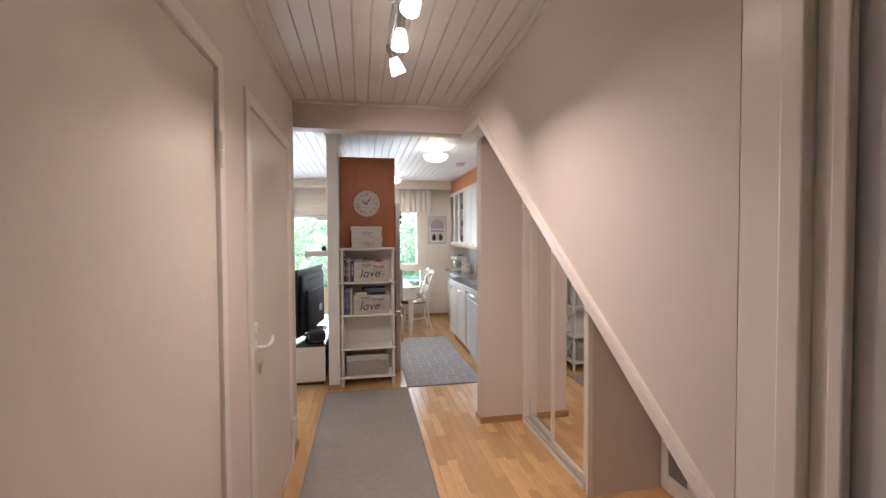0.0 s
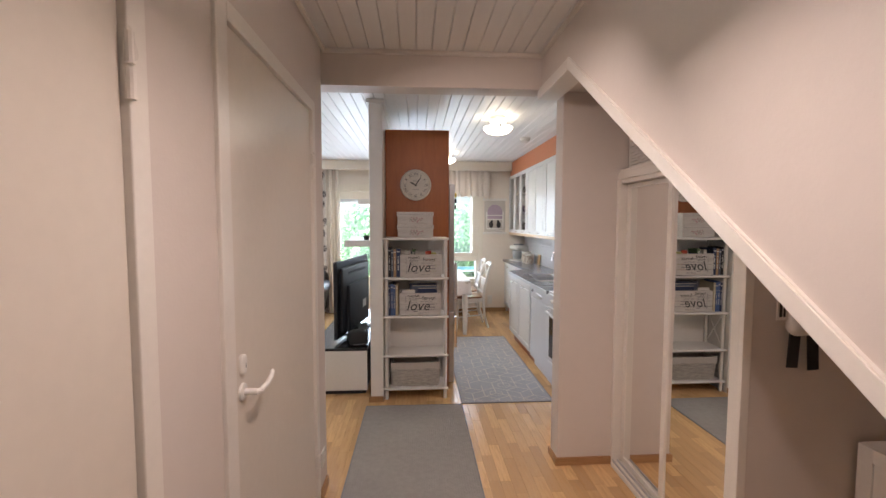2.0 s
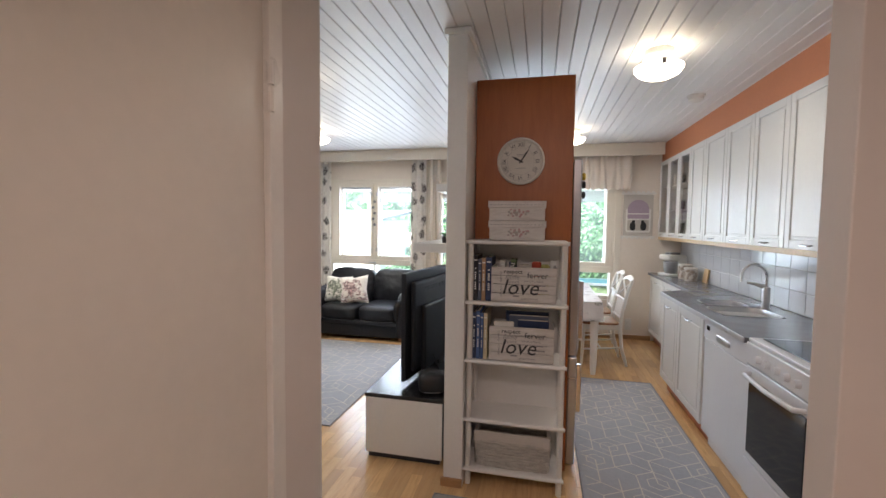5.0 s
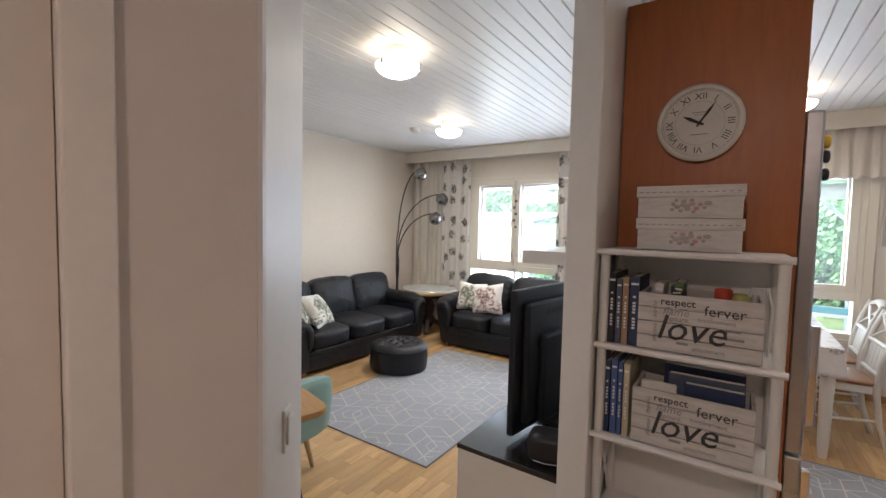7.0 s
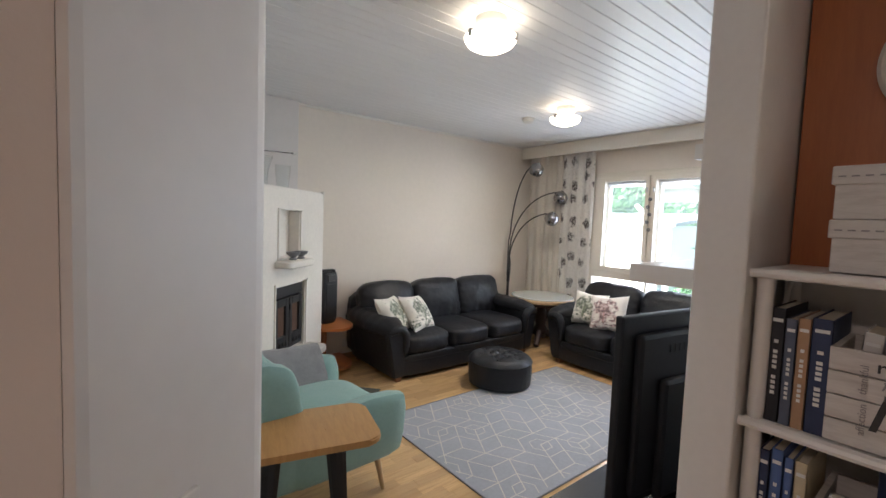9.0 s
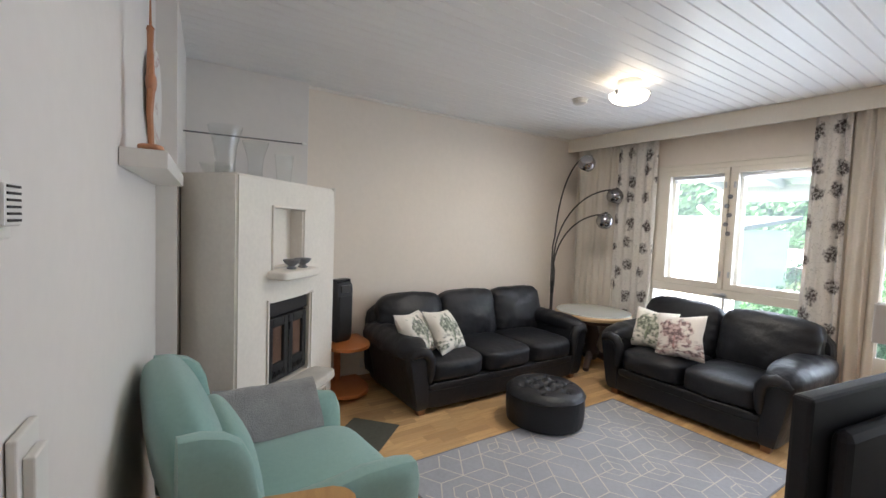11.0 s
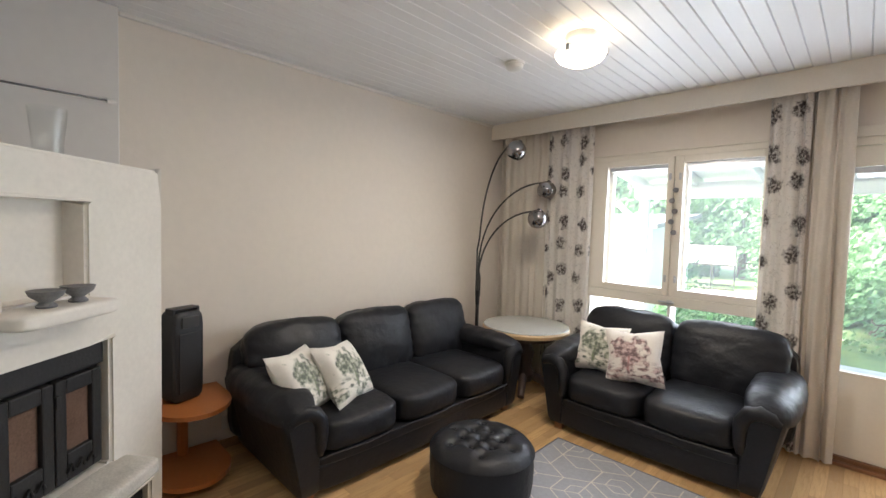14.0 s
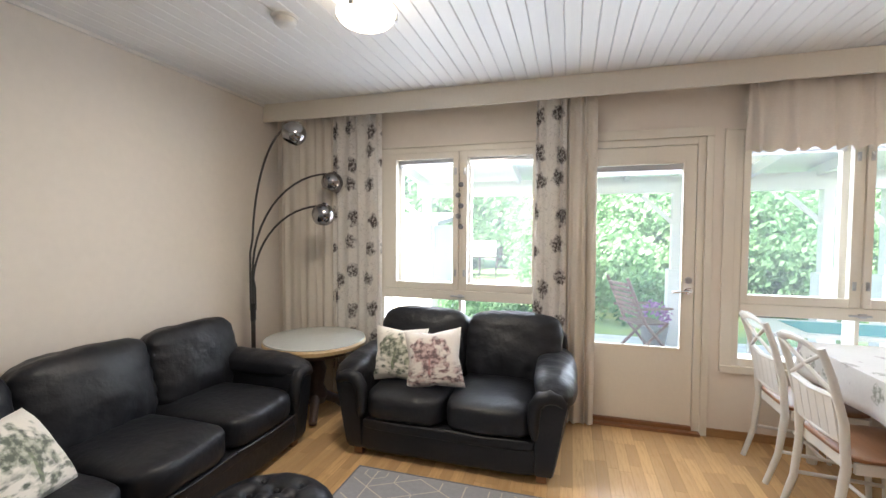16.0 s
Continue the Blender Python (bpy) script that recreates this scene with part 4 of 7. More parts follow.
cushion(CUSHA, "white throw pillow with a green-grey tree print on the sofa", propped(-3.11, 5.435, 0.570, 122, 36, 4, 0.395), 0.395)
cushion(CUSHA, "white throw pillow with a green-grey tree print leaning on another", propped(-3.10, 5.70, 0.565, 119, 37, 8, 0.395), 0.395)
cushion(CUSHA, "white throw pillow with green trees on the loveseat", propped(-2.24, 7.37, 0.60, 10, 22, 2, 0.37), 0.37)
cushion(CUSHB, "white throw pillow with a pink blossom tree print", propped(-1.975, 7.31, 0.605, 8, 22, -7, 0.385), 0.385)


def ottoman():
    """A round pouf with a button-tufted top and gathered leather sides."""
    o = thing("ottoman", "round black tufted leather ottoman standing on the rug edge", "ottoman", pose(-2.365, 6.15, 0.006))
    R, H = 0.288, 0.282
    knobs = []
    for i in range(-2, 3):
        for j in range(-2, 3):
            q = (0.112 * (i + j / 2), 0.097 * j)
            if math.hypot(*q) < 0.215:
                knobs.append((q[0] * 0.92 + q[1] * 0.38, q[1] * 0.92 - q[0] * 0.38))
    pairs = [(p, q) for k, p in enumerate(knobs) for q in knobs[:k] if math.hypot(p[0] - q[0], p[1] - q[1]) < 0.125]
    bm = bmesh.new()
    seg, rings = 72, []
    for k in range(27):
        rr = (R + 0.008) * (k / 26) ** 0.8 if k else 0.001
        ring = []
        for j in range(seg):
            a = 2 * math.pi * j / seg
            x, y = rr * math.cos(a), rr * math.sin(a)
            z = H - 0.055 * (rr / (R + 0.008)) ** 7
            for kx, ky in knobs:
                z -= 0.022 * math.exp(-((x - kx) ** 2 + (y - ky) ** 2) / 0.0008)
            for (ax, ay), (cx, cy) in pairs:
                L2 = (cx - ax) ** 2 + (cy - ay) ** 2
                tt = max(0, min(1, ((x - ax) * (cx - ax) + (y - ay) * (cy - ay)) / L2))
                d2 = (x - ax - tt * (cx - ax)) ** 2 + (y - ay - tt * (cy - ay)) ** 2
                z -= 0.010 * math.exp(-d2 / 0.00022)
            ring.append(bm.verts.new((x, y, z + 0.003 * noise.noise(Vector((x * 25, y * 25, 0))))))
        rings.append(ring)
    for a, c in zip(rings, rings[1:]):
        for j in range(seg):
            bm.faces.new((a[j], a[(j + 1) % seg], c[(j + 1) % seg], c[j]))
    part("tufted_top", bm, LEATHER, o, "", True)
    bm = bmesh.new()
    rings = []
    for r, z in ((R - 0.03, 0.0), (R - 0.004, 0.012), (R + 0.002, 0.06), (R + 0.006, 0.13), (R + 0.004, 0.19), (R - 0.002, H - 0.062), (R - 0.03, H - 0.058)):
        rings.append([bm.verts.new(((r + 0.0035 * noise.noise(Vector((math.cos(t) * 9, math.sin(t) * 9, z * 4)))) * math.cos(t), (r + 0.0035 * noise.noise(Vector((math.cos(t) * 9, math.sin(t) * 9, z * 4)))) * math.sin(t), z)) for t in [2 * math.pi * j / 96 for j in range(96)]])
    for a, c in zip(rings, rings[1:]):
        for j in range(96):
            bm.faces.new((a[j], a[(j + 1) % 96], c[(j + 1) % 96], c[j]))
    bm.faces.new(rings[0][::-1])
    part("side", bm, LEATHER, o, "", True)
    for kx, ky in knobs:
        part("button", soft(bmesh.new(), (kx, ky, H - 0.018), (0.012, 0.012, 0.006), 2.2, 3), LEATHER, o, "", True)
    part("seam", lathe(bmesh.new(), [(R, H - 0.066), (R + 0.010, H - 0.060), (R + 0.002, H - 0.054)], 48, close=False), LEATHER, o, "", True)


ottoman()


def line_rug(name, label, x0, x1, y0, y1, cell, z=0.0):
    """A flat woven rug with a cream lattice of open cubes."""
    r = thing(name, label, "rug", pose(0, 0, z))
    part("rug_body", B((x0, x1, y0, y1, 0.0, 0.007), bevel=0.003), RUGM, r)
    part("edge_binding", B((x0 - 0.006, x0, y0, y1, 0, 0.008), (x1, x1 + 0.006, y0, y1, 0, 0.008), (x0 - 0.006, x1 + 0.006, y0 - 0.006, y0, 0, 0.008), (x0 - 0.006, x1 + 0.006, y1, y1 + 0.006, 0, 0.008)), GREYBOWL, r)
    bm = bmesh.new()
    rg = random.Random(9)

    def inside(p):
        return x0 + 0.02 < p[0] < x1 - 0.02 and y0 + 0.02 < p[1] < y1 - 0.02

    def seg(a, b, w=0.0036):
        a, b = Vector((*a, 0.0078)), Vector((*b, 0.0078))
        k = 12
        pts = [a.lerp(b, i / k) for i in range(k + 1)]
        run = [p for p in pts if inside(p)]
        if len(run) < 2:
            return
        a, b = run[0], run[-1]
        d = (b - a).normalized()
        s = Vector((-d.y, d.x, 0)) * w
        vs = [bm.verts.new(q) for q in (a - s, a + s, b + s, b - s)]
        bm.faces.new(vs)

    hgt = cell * math.sqrt(3)
    rows = int((y1 - y0) / (cell * 1.5)) + 3
    cols = int((x1 - x0) / hgt) + 3
    for i in range(-1, rows):
        for j in range(-1, cols):
            cx, cy = x0 + j * hgt + (i % 2) * hgt / 2, y0 + i * cell * 1.5
            ver = [(cx + cell * math.cos(math.pi / 6 + k * math.pi / 3), cy + cell * math.sin(math.pi / 6 + k * math.pi / 3)) for k in range(6)]
            for k in (0, 1, 2):
                seg(ver[k], ver[k + 1])
            for k in ((1, 3, 5), (0, 2, 4))[(i + j) % 2]:
                if rg.random() < 0.9:
                    seg((cx, cy), ver[k])
            if (i * 2 + j) % 3 == 0:
                for k in range(6):
                    q = [(cx + (p[0] - cx) * 0.5, cy + (p[1] - cy) * 0.5) for p in ver]
                    if k % 2:
                        seg(q[k], q[(k + 1) % 6], 0.003)
                        seg(q[k], q[k - 1], 0.003)
    part("lattice", bm, RUGLINE, r, "cream woven lattice lines")
    return r


line_rug("area_rug", "grey area rug with a cream hexagon lattice on the parquet", -2.34, -1.05, 4.86, 6.98, 0.155)


# arc lamp with three globes, behind the side table
def arc_lamp():
    a = thing("floor_lamp", "dark chrome arc floor lamp with three globe shades", "floor lamp", pose(-3.56, 7.50, 0))
    part("base", lathe(bmesh.new(), [(0.13, 0), (0.13, 0.02), (0.12, 0.03), (0.02, 0.035)], 32), LAMPM, a, "", True)
    part("stem", rod((0, 0, 0.03), (0, 0, 0.80), 0.017), LAMPM, a, "", True)
    part("collar", rod((0, 0, 0.72), (0, 0, 0.86), 0.021), BLACK, a, "", True)
    heads = [((0.46, -0.09, 2.155), 1.26), ((0.51, 0.35, 1.845), 1.10), ((0.575, 0.11, 1.565), 0.98)]
    for k, ((x, y, z), z0) in enumerate(heads):
        pts = [(0.012 * (k - 1), 0.012 * (k - 1), 0.80), (0.012 * (k - 1), 0.012 * (k - 1), z0)]
        top = z + 0.07
        for i in range(1, 15):
            f = i / 14
            ang = f * math.pi * 0.53
            pts.append((x * (1 - math.cos(ang)) * 0.98, y * (1 - math.cos(ang)) * 0.98, z0 + (top - z0) * math.sin(ang) / math.sin(math.pi * 0.5)))
        arm = part("arm", tube(bmesh.new(), pts, 0.0085, 8), LAMPM, a, "", True)
        bm = bmesh.new()
        prof = [(0.018, 0.094), (0.020, 0.082)]
        for i in range(1, 15):
            an = math.pi * (0.08 + 0.70 * i / 14)
            prof.append((0.088 * math.sin(an), 0.088 * math.cos(an)))
        for i in range(14, 0, -1):
            an = math.pi * (0.08 + 0.70 * i / 14)
            prof.append((0.084 * math.sin(an), 0.084 * math.cos(an)))
        sh = part("shade", lathe(bm, prof, 32, close=False), CHROME, a, "mirrored smoke-grey globe shade", True, pose(x, y, z, 14 * (k - 1), 18, 0))
        part("bulb", soft(bmesh.new(), (0, 0, 0.0), (0.03, 0.03, 0.045), 2.2, 4), PLASTICW, sh, "", True)


arc_lamp()


def side_table():
    t = thing("side_table", "round side table with a frosted glass top and dark carved foot", "side table", pose(-3.03, 7.56, 0))
    part("tabletop", lathe(bmesh.new(), [(0.34, 0.545), (0.385, 0.558), (0.39, 0.585), (0.38, 0.598)], 48), BIRCH, t, "", True)
    part("glass_top", lathe(bmesh.new(), [(0.375, 0.599), (0.382, 0.603), (0.378, 0.609)], 48), TOPGLASS, t, "", True)
    part("column", lathe(bmesh.new(), [(0.07, 0.10), (0.10, 0.16), (0.06, 0.24), (0.085, 0.36), (0.05, 0.46), (0.12, 0.555)], 20), DARKWOOD, t, "", True)
    for k in range(4):
        a = k * math.pi / 2 + 0.5
        part("foot", tube(bmesh.new(), [(0.05 * math.cos(a), 0.05 * math.sin(a), 0.16), (0.16 * math.cos(a), 0.16 * math.sin(a), 0.11), (0.25 * math.cos(a), 0.25 * math.sin(a), 0.03)], [0.04, 0.035, 0.03]), DARKWOOD, t, "", True)
    part("apron", lathe(bmesh.new(), [(0.27, 0.50), (0.29, 0.555)], 32), DARKWOOD, t, "", True)


side_table()


# ---- fireplace ----
def fireplace():
    FL, FR = Vector((-2.62, 4.03)), Vector((-3.315, 4.79))
    f = thing("fireplace", "white plastered corner fireplace with a cast-iron insert", "fireplace")
    u = (FR - FL).normalized()
    ang = math.degrees(math.atan2(u.y, u.x))
    W, H = (FR - FL).length, 1.695
    m = pose(FL.x, FL.y, 0, 0, 0, ang)
    holes = [(0.265, 0.735, 0.42, 0.965), (0.30, 0.625, 1.165, 1.525), (0.80, 0.96, 0.07, 0.21)]
    bm = moved(pierced(W, H, 0.10, holes), m @ pose(0, 0, 0))
    bmesh.ops.bevel(bm, geom=[e for e in bm.edges if len(e.link_faces) == 2 and e.calc_face_angle(0) > 1.2 and min((m.inverted() @ v.co).y for v in e.verts) < 0.09], offset=0.012, segments=3, affect="EDGES")
    part("front_wall", bm, PLASTER, f, "", True)
    # body behind the front, with the inner faces of the openings
    inv = m.inverted()
    back = [(W, 0.10)] + [tuple((inv @ Vector((x, y, 0)))[:2]) for x, y in ((-3.75, 4.80), (-3.75, 3.86), (-2.93, 3.79))] + [(0.0, 0.10)]
    part("body", moved(prism(bmesh.new(), [(0.001, 0.098), (W - 0.001, 0.098)] + back[1:-1], 0, H - 0.001), m), PLASTER, f)
    shelf = part("ledge", moved(soft(bmesh.new(), (0.455, -0.045, 1.125), (0.20, 0.085, 0.030), 6, 10, 0.004), m), PLASTER, f, "small rounded plaster ledge", True)
    part("hearth_shelf", moved(soft(bmesh.new(), (0.53, -0.055, 0.385), (0.29, 0.12, 0.034), 7, 10, 0.006), m), mat("grey_plaster_stone", (0.60, 0.57, 0.52), 0.8, var=0.2, scale=9, bump=0.4, bump_scale=20), f, "rough pale stone shelf", True)
    ins = part("stove_insert", moved(B((0.268, 0.732, 0.055, 0.098, 0.425, 0.962), (0.268, 0.29, 0.012, 0.06, 0.425, 0.962), (0.268, 0.732, 0.03, 0.06, 0.86, 0.962), bevel=0.004), m), IRON, f, "black cast-iron stove insert")
    for a, b in ((0.295, 0.497), (0.503, 0.705)):
        dr = part("stove_door", moved(B((a, a + 0.045, 0.015, 0.05, 0.45, 0.85), (b - 0.045, b, 0.015, 0.05, 0.45, 0.85), (a + 0.045, b - 0.045, 0.015, 0.05, 0.79, 0.85), (a + 0.045, b - 0.045, 0.015, 0.05, 0.45, 0.56), bevel=0.006), m), IRON, ins)
        part("pane", moved(B((a + 0.04, b - 0.04, 0.035, 0.042, 0.55, 0.80)), m), SOOT, dr, "sooty brown glass pane")
        part("hinge", moved(B((a - 0.006, a + 0.012, 0.005, 0.02, 0.75, 0.80), bevel=0.003), m), IRON, dr)
        for k in range(3):
            x = a + 0.05 + k * 0.045
            part("air_grate", moved(tube(bmesh.new(), [(x - 0.014, 0.008, 0.485), (x, 0.004, 0.515), (x + 0.014, 0.008, 0.485)], 0.006, 6), m), IRON, dr)
    part("ash_door", moved(B((0.81, 0.95, 0.03, 0.06, 0.08, 0.20), bevel=0.004), m), IRON, f, "small black ash door")
    g = thing("hearth_plate", "dark grey floor plate before the fireplace", "floor plate", pose(-2.78, 4.60, 0.0, 0, 0, ang))
    part("plate", B((-0.42, 0.42, -0.34, 0.02, 0.0, 0.006), bevel=0.002), GREYM, g)
    return m


FIRE = fireplace()


def bowl(m, k):
    b = thing("bowl", "small grey footed stone bowl on the fireplace ledge", "bowl", m, "bowls on the ledge")
    part("dish", lathe(bmesh.new(), [(0.028, 0), (0.030, 0.006), (0.018, 0.018), (0.045, 0.04), (0.052, 0.058), (0.046, 0.058), (0.012, 0.03)], 24), GREYBOWL, b, "", True)


bowl(FIRE @ pose(0.39, -0.07, 1.157), 0)
bowl(FIRE @ pose(0.51, -0.07, 1.157), 1)


def vase(m, r0, r1, h, label):
    v = thing("glass_vase", label, "vase", m, "glass vases on the fireplace")
    prof = [(r0, 0.0), (r0 * 1.02, h * 0.3), (r0 * 1.15, h * 0.6), (r1, h), (r1 - 0.004, h), (r0 * 1.1, h * 0.6), (r0 * 0.95, h * 0.3), (r0 * 0.9, 0.012)]
    part("vessel", lathe(bmesh.new(), prof, 28), VASEG, v, "", True)


vase(FIRE @ pose(0.14, 0.20, 1.698), 0.052, 0.092, 0.265, "tall clear glass vase flaring to its rim")
vase(FIRE @ pose(0.37, 0.18, 1.698), 0.042, 0.078, 0.222, "clear glass vase flaring to its rim")
vase(FIRE @ pose(0.645, 0.17, 1.698), 0.048, 0.062, 0.188, "low clear glass vase")
d = thing("glass_dish", "ribbed clear glass dish behind the vases", "dish", FIRE @ pose(0.17, 0.29, 1.698) @ Matrix.Diagonal((0.85, 0.85, 0.85, 1)))
part("dish", lathe(bmesh.new(), [(0.05, 0), (0.08, 0.03), (0.10, 0.075), (0.095, 0.075), (0.05, 0.012)], 14), VASEG, d)
r = thing("metal_rod", "thin steel rod stretched above the fireplace", "rod")
part("bar", rod((-3.31, 3.812, 1.985), (-3.672, 4.655, 2.062), 0.005), LAMPM, r)
part("end_cap", rod((-3.666, 4.635, 2.060), (-3.685, 4.675, 2.064), 0.012), PLASTICW, r)

# loudspeaker on a two-tier corner stand
st = thing("corner_stand", "two-tier terracotta half-round stand beside the sofa", "stand", pose(-3.74, 4.98, 0))
for z in (0.055, 0.43):
    part("shelf", prism(bmesh.new(), [(0.0, -0.17), (0.22, -0.17)] + [(0.22 + 0.24 * math.cos(a), 0.0 + 0.20 * math.sin(a) + 0.0) for a in [math.pi * (-0.32 + 0.82 * i / 14) for i in range(15)]] + [(0.0, 0.20)], z, z + 0.024), TERRA, st)
part("post", rod((0.05, 0.0, 0.0), (0.05, 0.0, 0.43), 0.03), TERRA, st)
part("foot_plate", B((0.02, 0.2, -0.12, 0.12, 0.0, 0.055), bevel=0.006), BLACK, st)
sp = thing("loudspeaker", "black plastic loudspeaker on the terracotta stand", "loudspeaker", pose(-3.58, 4.95, 0.455, 0, 0, 20) @ Matrix.Diagonal((0.85, 0.82, 0.90, 1)))
part("cabinet", soft(bmesh.new(), (0, 0, 0.28), (0.085, 0.105, 0.28), 9, 8), BLACK, sp, "", True)
part("grille", B((0.080, 0.092, -0.08, 0.08, 0.06, 0.43), bevel=0.006), IRON, sp)
part("handle", B((-0.03, 0.05, -0.095, 0.095, 0.568, 0.582), (-0.03, 0.05, -0.095, -0.075, 0.535, 0.58), (-0.03, 0.05, 0.075, 0.095, 0.535, 0.58), bevel=0.006), BLACK, sp)
part("control_panel", B((0.082, 0.095, -0.06, 0.06, 0.46, 0.53), bevel=0.004), LAMPM, sp)


# mint armchair with a folded fleece
def armchair():
    a = thing("armchair", "mint green upholstered armchair with wooden legs", "armchair", pose(-1.90, 4.10, 0, 0, 0, 184))
    # local: front at -y
    part("seat_cushion", soft(bmesh.new(), (0, -0.08, 0.375), (0.30, 0.34, 0.085), 4.5, 12, 0.004, (0, 0, 0.25)), MINT, a, "", True)
    part("seat_frame", soft(bmesh.new(), (0, 0.0, 0.265), (0.375, 0.37, 0.055), 7, 8), MINT, a, "", True)
    t = Matrix.Rotation(radians(-14), 3, "X")
    part("backrest", soft(bmesh.new(), (0, 0.315, 0.60), (0.36, 0.09, 0.315), 4.0, 14, 0.004, (0, 0.25, 0.12), t), MINT, a, "", True)
    part("back_pillow", soft(bmesh.new(), (0, 0.20, 0.57), (0.275, 0.065, 0.19), 3.6, 10, 0.005, (0, 0.4, 0), t), MINT, a, "", True)
    for sx in (-1, 1):
        bm = bmesh.new()
        rings = []
        for y, zt, zb, th in ((0.40, 0.87, 0.30, 0.045), (0.34, 0.868, 0.26, 0.050), (0.28, 0.85, 0.24, 0.053), (0.235, 0.815, 0.235, 0.053), (0.21, 0.76, 0.23, 0.050), (0.195, 0.67, 0.23, 0.050), (0.165, 0.59, 0.22, 0.055), (0.08, 0.57, 0.22, 0.060), (-0.02, 0.57, 0.22, 0.062), (-0.18, 0.585, 0.22, 0.062), (-0.32, 0.575, 0.22, 0.06), (-0.385, 0.56, 0.235, 0.052), (-0.41, 0.50, 0.29, 0.03)):
            ring = []
            for k in range(20):
                an = 2 * math.pi * k / 20
                ca, sa = math.cos(an), math.sin(an)
                px = math.copysign(abs(ca) ** 0.5, ca) * th
                pz = math.copysign(abs(sa) ** 0.5, sa) * (zt - zb) / 2
                lean = sx * 0.10 * ((zt + zb) / 2 + pz - 0.25)
                ring.append(bm.verts.new((sx * 0.35 + px + lean, y, (zt + zb) / 2 + pz)))
            rings.append(ring)
        for p, q in zip(rings, rings[1:]):
            for k in range(20):
                bm.faces.new((p[k], p[(k + 1) % 20], q[(k + 1) % 20], q[k]))
        bm.faces.new(rings[0])
        bm.faces.new(rings[-1])
        part("armrest", bm, MINT, a, "", True)
        for y in (-0.30, 0.30):
            part("leg", tube(bmesh.new(), [(sx * 0.27, y, 0.25), (sx * 0.315, y * 1.12, 0.0)], [0.022, 0.013]), BIRCH, a, "tapered pale wooden leg", True)
    # folded fleece over the far arm
    fl = thing("folded_blanket", "folded grey fleece blanket lying over the armchair's arm", "blanket", pose(-1.90, 4.10, 0, 0, 0, 184))
    bm = bmesh.new()
    n, q = 14, 26
    gr = []
    for i in range(n + 1):
        col = []
        y = -0.28 + 0.46 * i / n
        for j in range(q + 1):
            s = j / q
            if s < 0.45:
                x, z = 0.245 + 0.13 * s / 0.45, 0.49 + 0.175 * math.sin(s / 0.45 * math.pi / 2)
            else:
                k = (s - 0.45) / 0.55
                x, z = 0.375 + 0.095 * math.sin(k * math.pi / 2), 0.665 - 0.16 * k ** 1.6
            z += 0.10 * max(0, (y + 0.02)) + 0.006 * noise.noise(Vector((x * 9, y * 9, 2)))
            col.append((x, y + 0.012 * math.sin(s * 5), z))
        gr.append(col)
    top = [[bm.verts.new(p) for p in c] for c in gr]
    bot = [[bm.verts.new((p[0] - 0.01, p[1], p[2] - 0.03)) for p in c] for c in gr]
    for i in range(n):
        for j in range(q):
            bm.faces.new((top[i][j], top[i + 1][j], top[i + 1][j + 1], top[i][j + 1]))
            bm.faces.new((bot[i][j], bot[i][j + 1], bot[i + 1][j + 1], bot[i + 1][j]))
    for i in range(n):
        bm.faces.new((top[i][0], bot[i][0], bot[i + 1][0], top[i + 1][0]))
        bm.faces.new((top[i][q], top[i + 1][q], bot[i + 1][q], bot[i][q]))
    for j in range(q):
        bm.faces.new((top[0][j], top[0][j + 1], bot[0][j + 1], bot[0][j]))
        bm.faces.new((top[n][j], bot[n][j], bot[n][j + 1], top[n][j + 1]))
    part("fleece", bm, TOWEL, fl, "", True)


armchair()


def desk():
    t = thing("small_table", "small oak table with rounded corners and a black pedestal leg", "table", pose(-1.305, 3.885, 0, 0, 0, -14))
    out = []
    hx, hy, r = 0.18, 0.29, 0.06
    for cx, cy, a0 in ((hx - r, hy - r, 0), (-hx + r, hy - r, 90), (-hx + r, -hy + r, 180), (hx - r, -hy + r, 270)):
        for k in range(7):
            a = radians(a0 + 15 * k)
            out.append((cx + r * math.cos(a), cy + r * math.sin(a)))
    bm = prism(bmesh.new(), out, 0.598, 0.625)
    bmesh.ops.bevel(bm, geom=[e for e in bm.edges if abs(e.verts[0].co.z - e.verts[1].co.z) < 0.001], offset=0.006, segments=2, affect="EDGES")
    part("tabletop", bm, OAK, t)
    part("leg", tube(bmesh.new(), [(0.10, 0.18, 0.02), (0.08, 0.14, 0.30), (0.06, 0.12, 0.599)], [0.045, 0.038, 0.05], 10, 0.5), IRON, t, "flat black metal leg")
    part("leg", tube(bmesh.new(), [(0.10, -0.18, 0.02), (0.08, -0.14, 0.30), (0.06, -0.12, 0.599)], [0.045, 0.038, 0.05], 10, 0.5), IRON, t, "flat black metal leg")
    part("foot_bar", B((0.07, 0.13, -0.24, 0.24, 0.0, 0.024), bevel=0.004), IRON, t)


desk()

# television bench, television, radio
tb = thing("tv_bench", "low white bench with a black top beside the partition", "tv bench", pose(-0.38, 4.54, 0))
part("bench_top", B((-0.255, 0.255, 0, 1.75, 0.395, 0.42), bevel=0.003), BLACKTOP, tb, "glossy black bench top")
part("end_panel", B((-0.25, 0.25, 0.004, 0.024, 0.035, 0.395), bevel=0.002), WHITE, tb)
part("end_panel", B((-0.25, 0.25, 1.725, 1.746, 0.035, 0.395), bevel=0.002), WHITE, tb)
part("back_panel", B((0.225, 0.245, 0.024, 1.725, 0.035, 0.395)), IRON, tb)
for k in range(3):
    part("drawer_front", B((-0.25, -0.232, 0.03 + 0.565 * k, 0.59 + 0.565 * k, 0.045, 0.39), bevel=0.002), WHITE, tb)
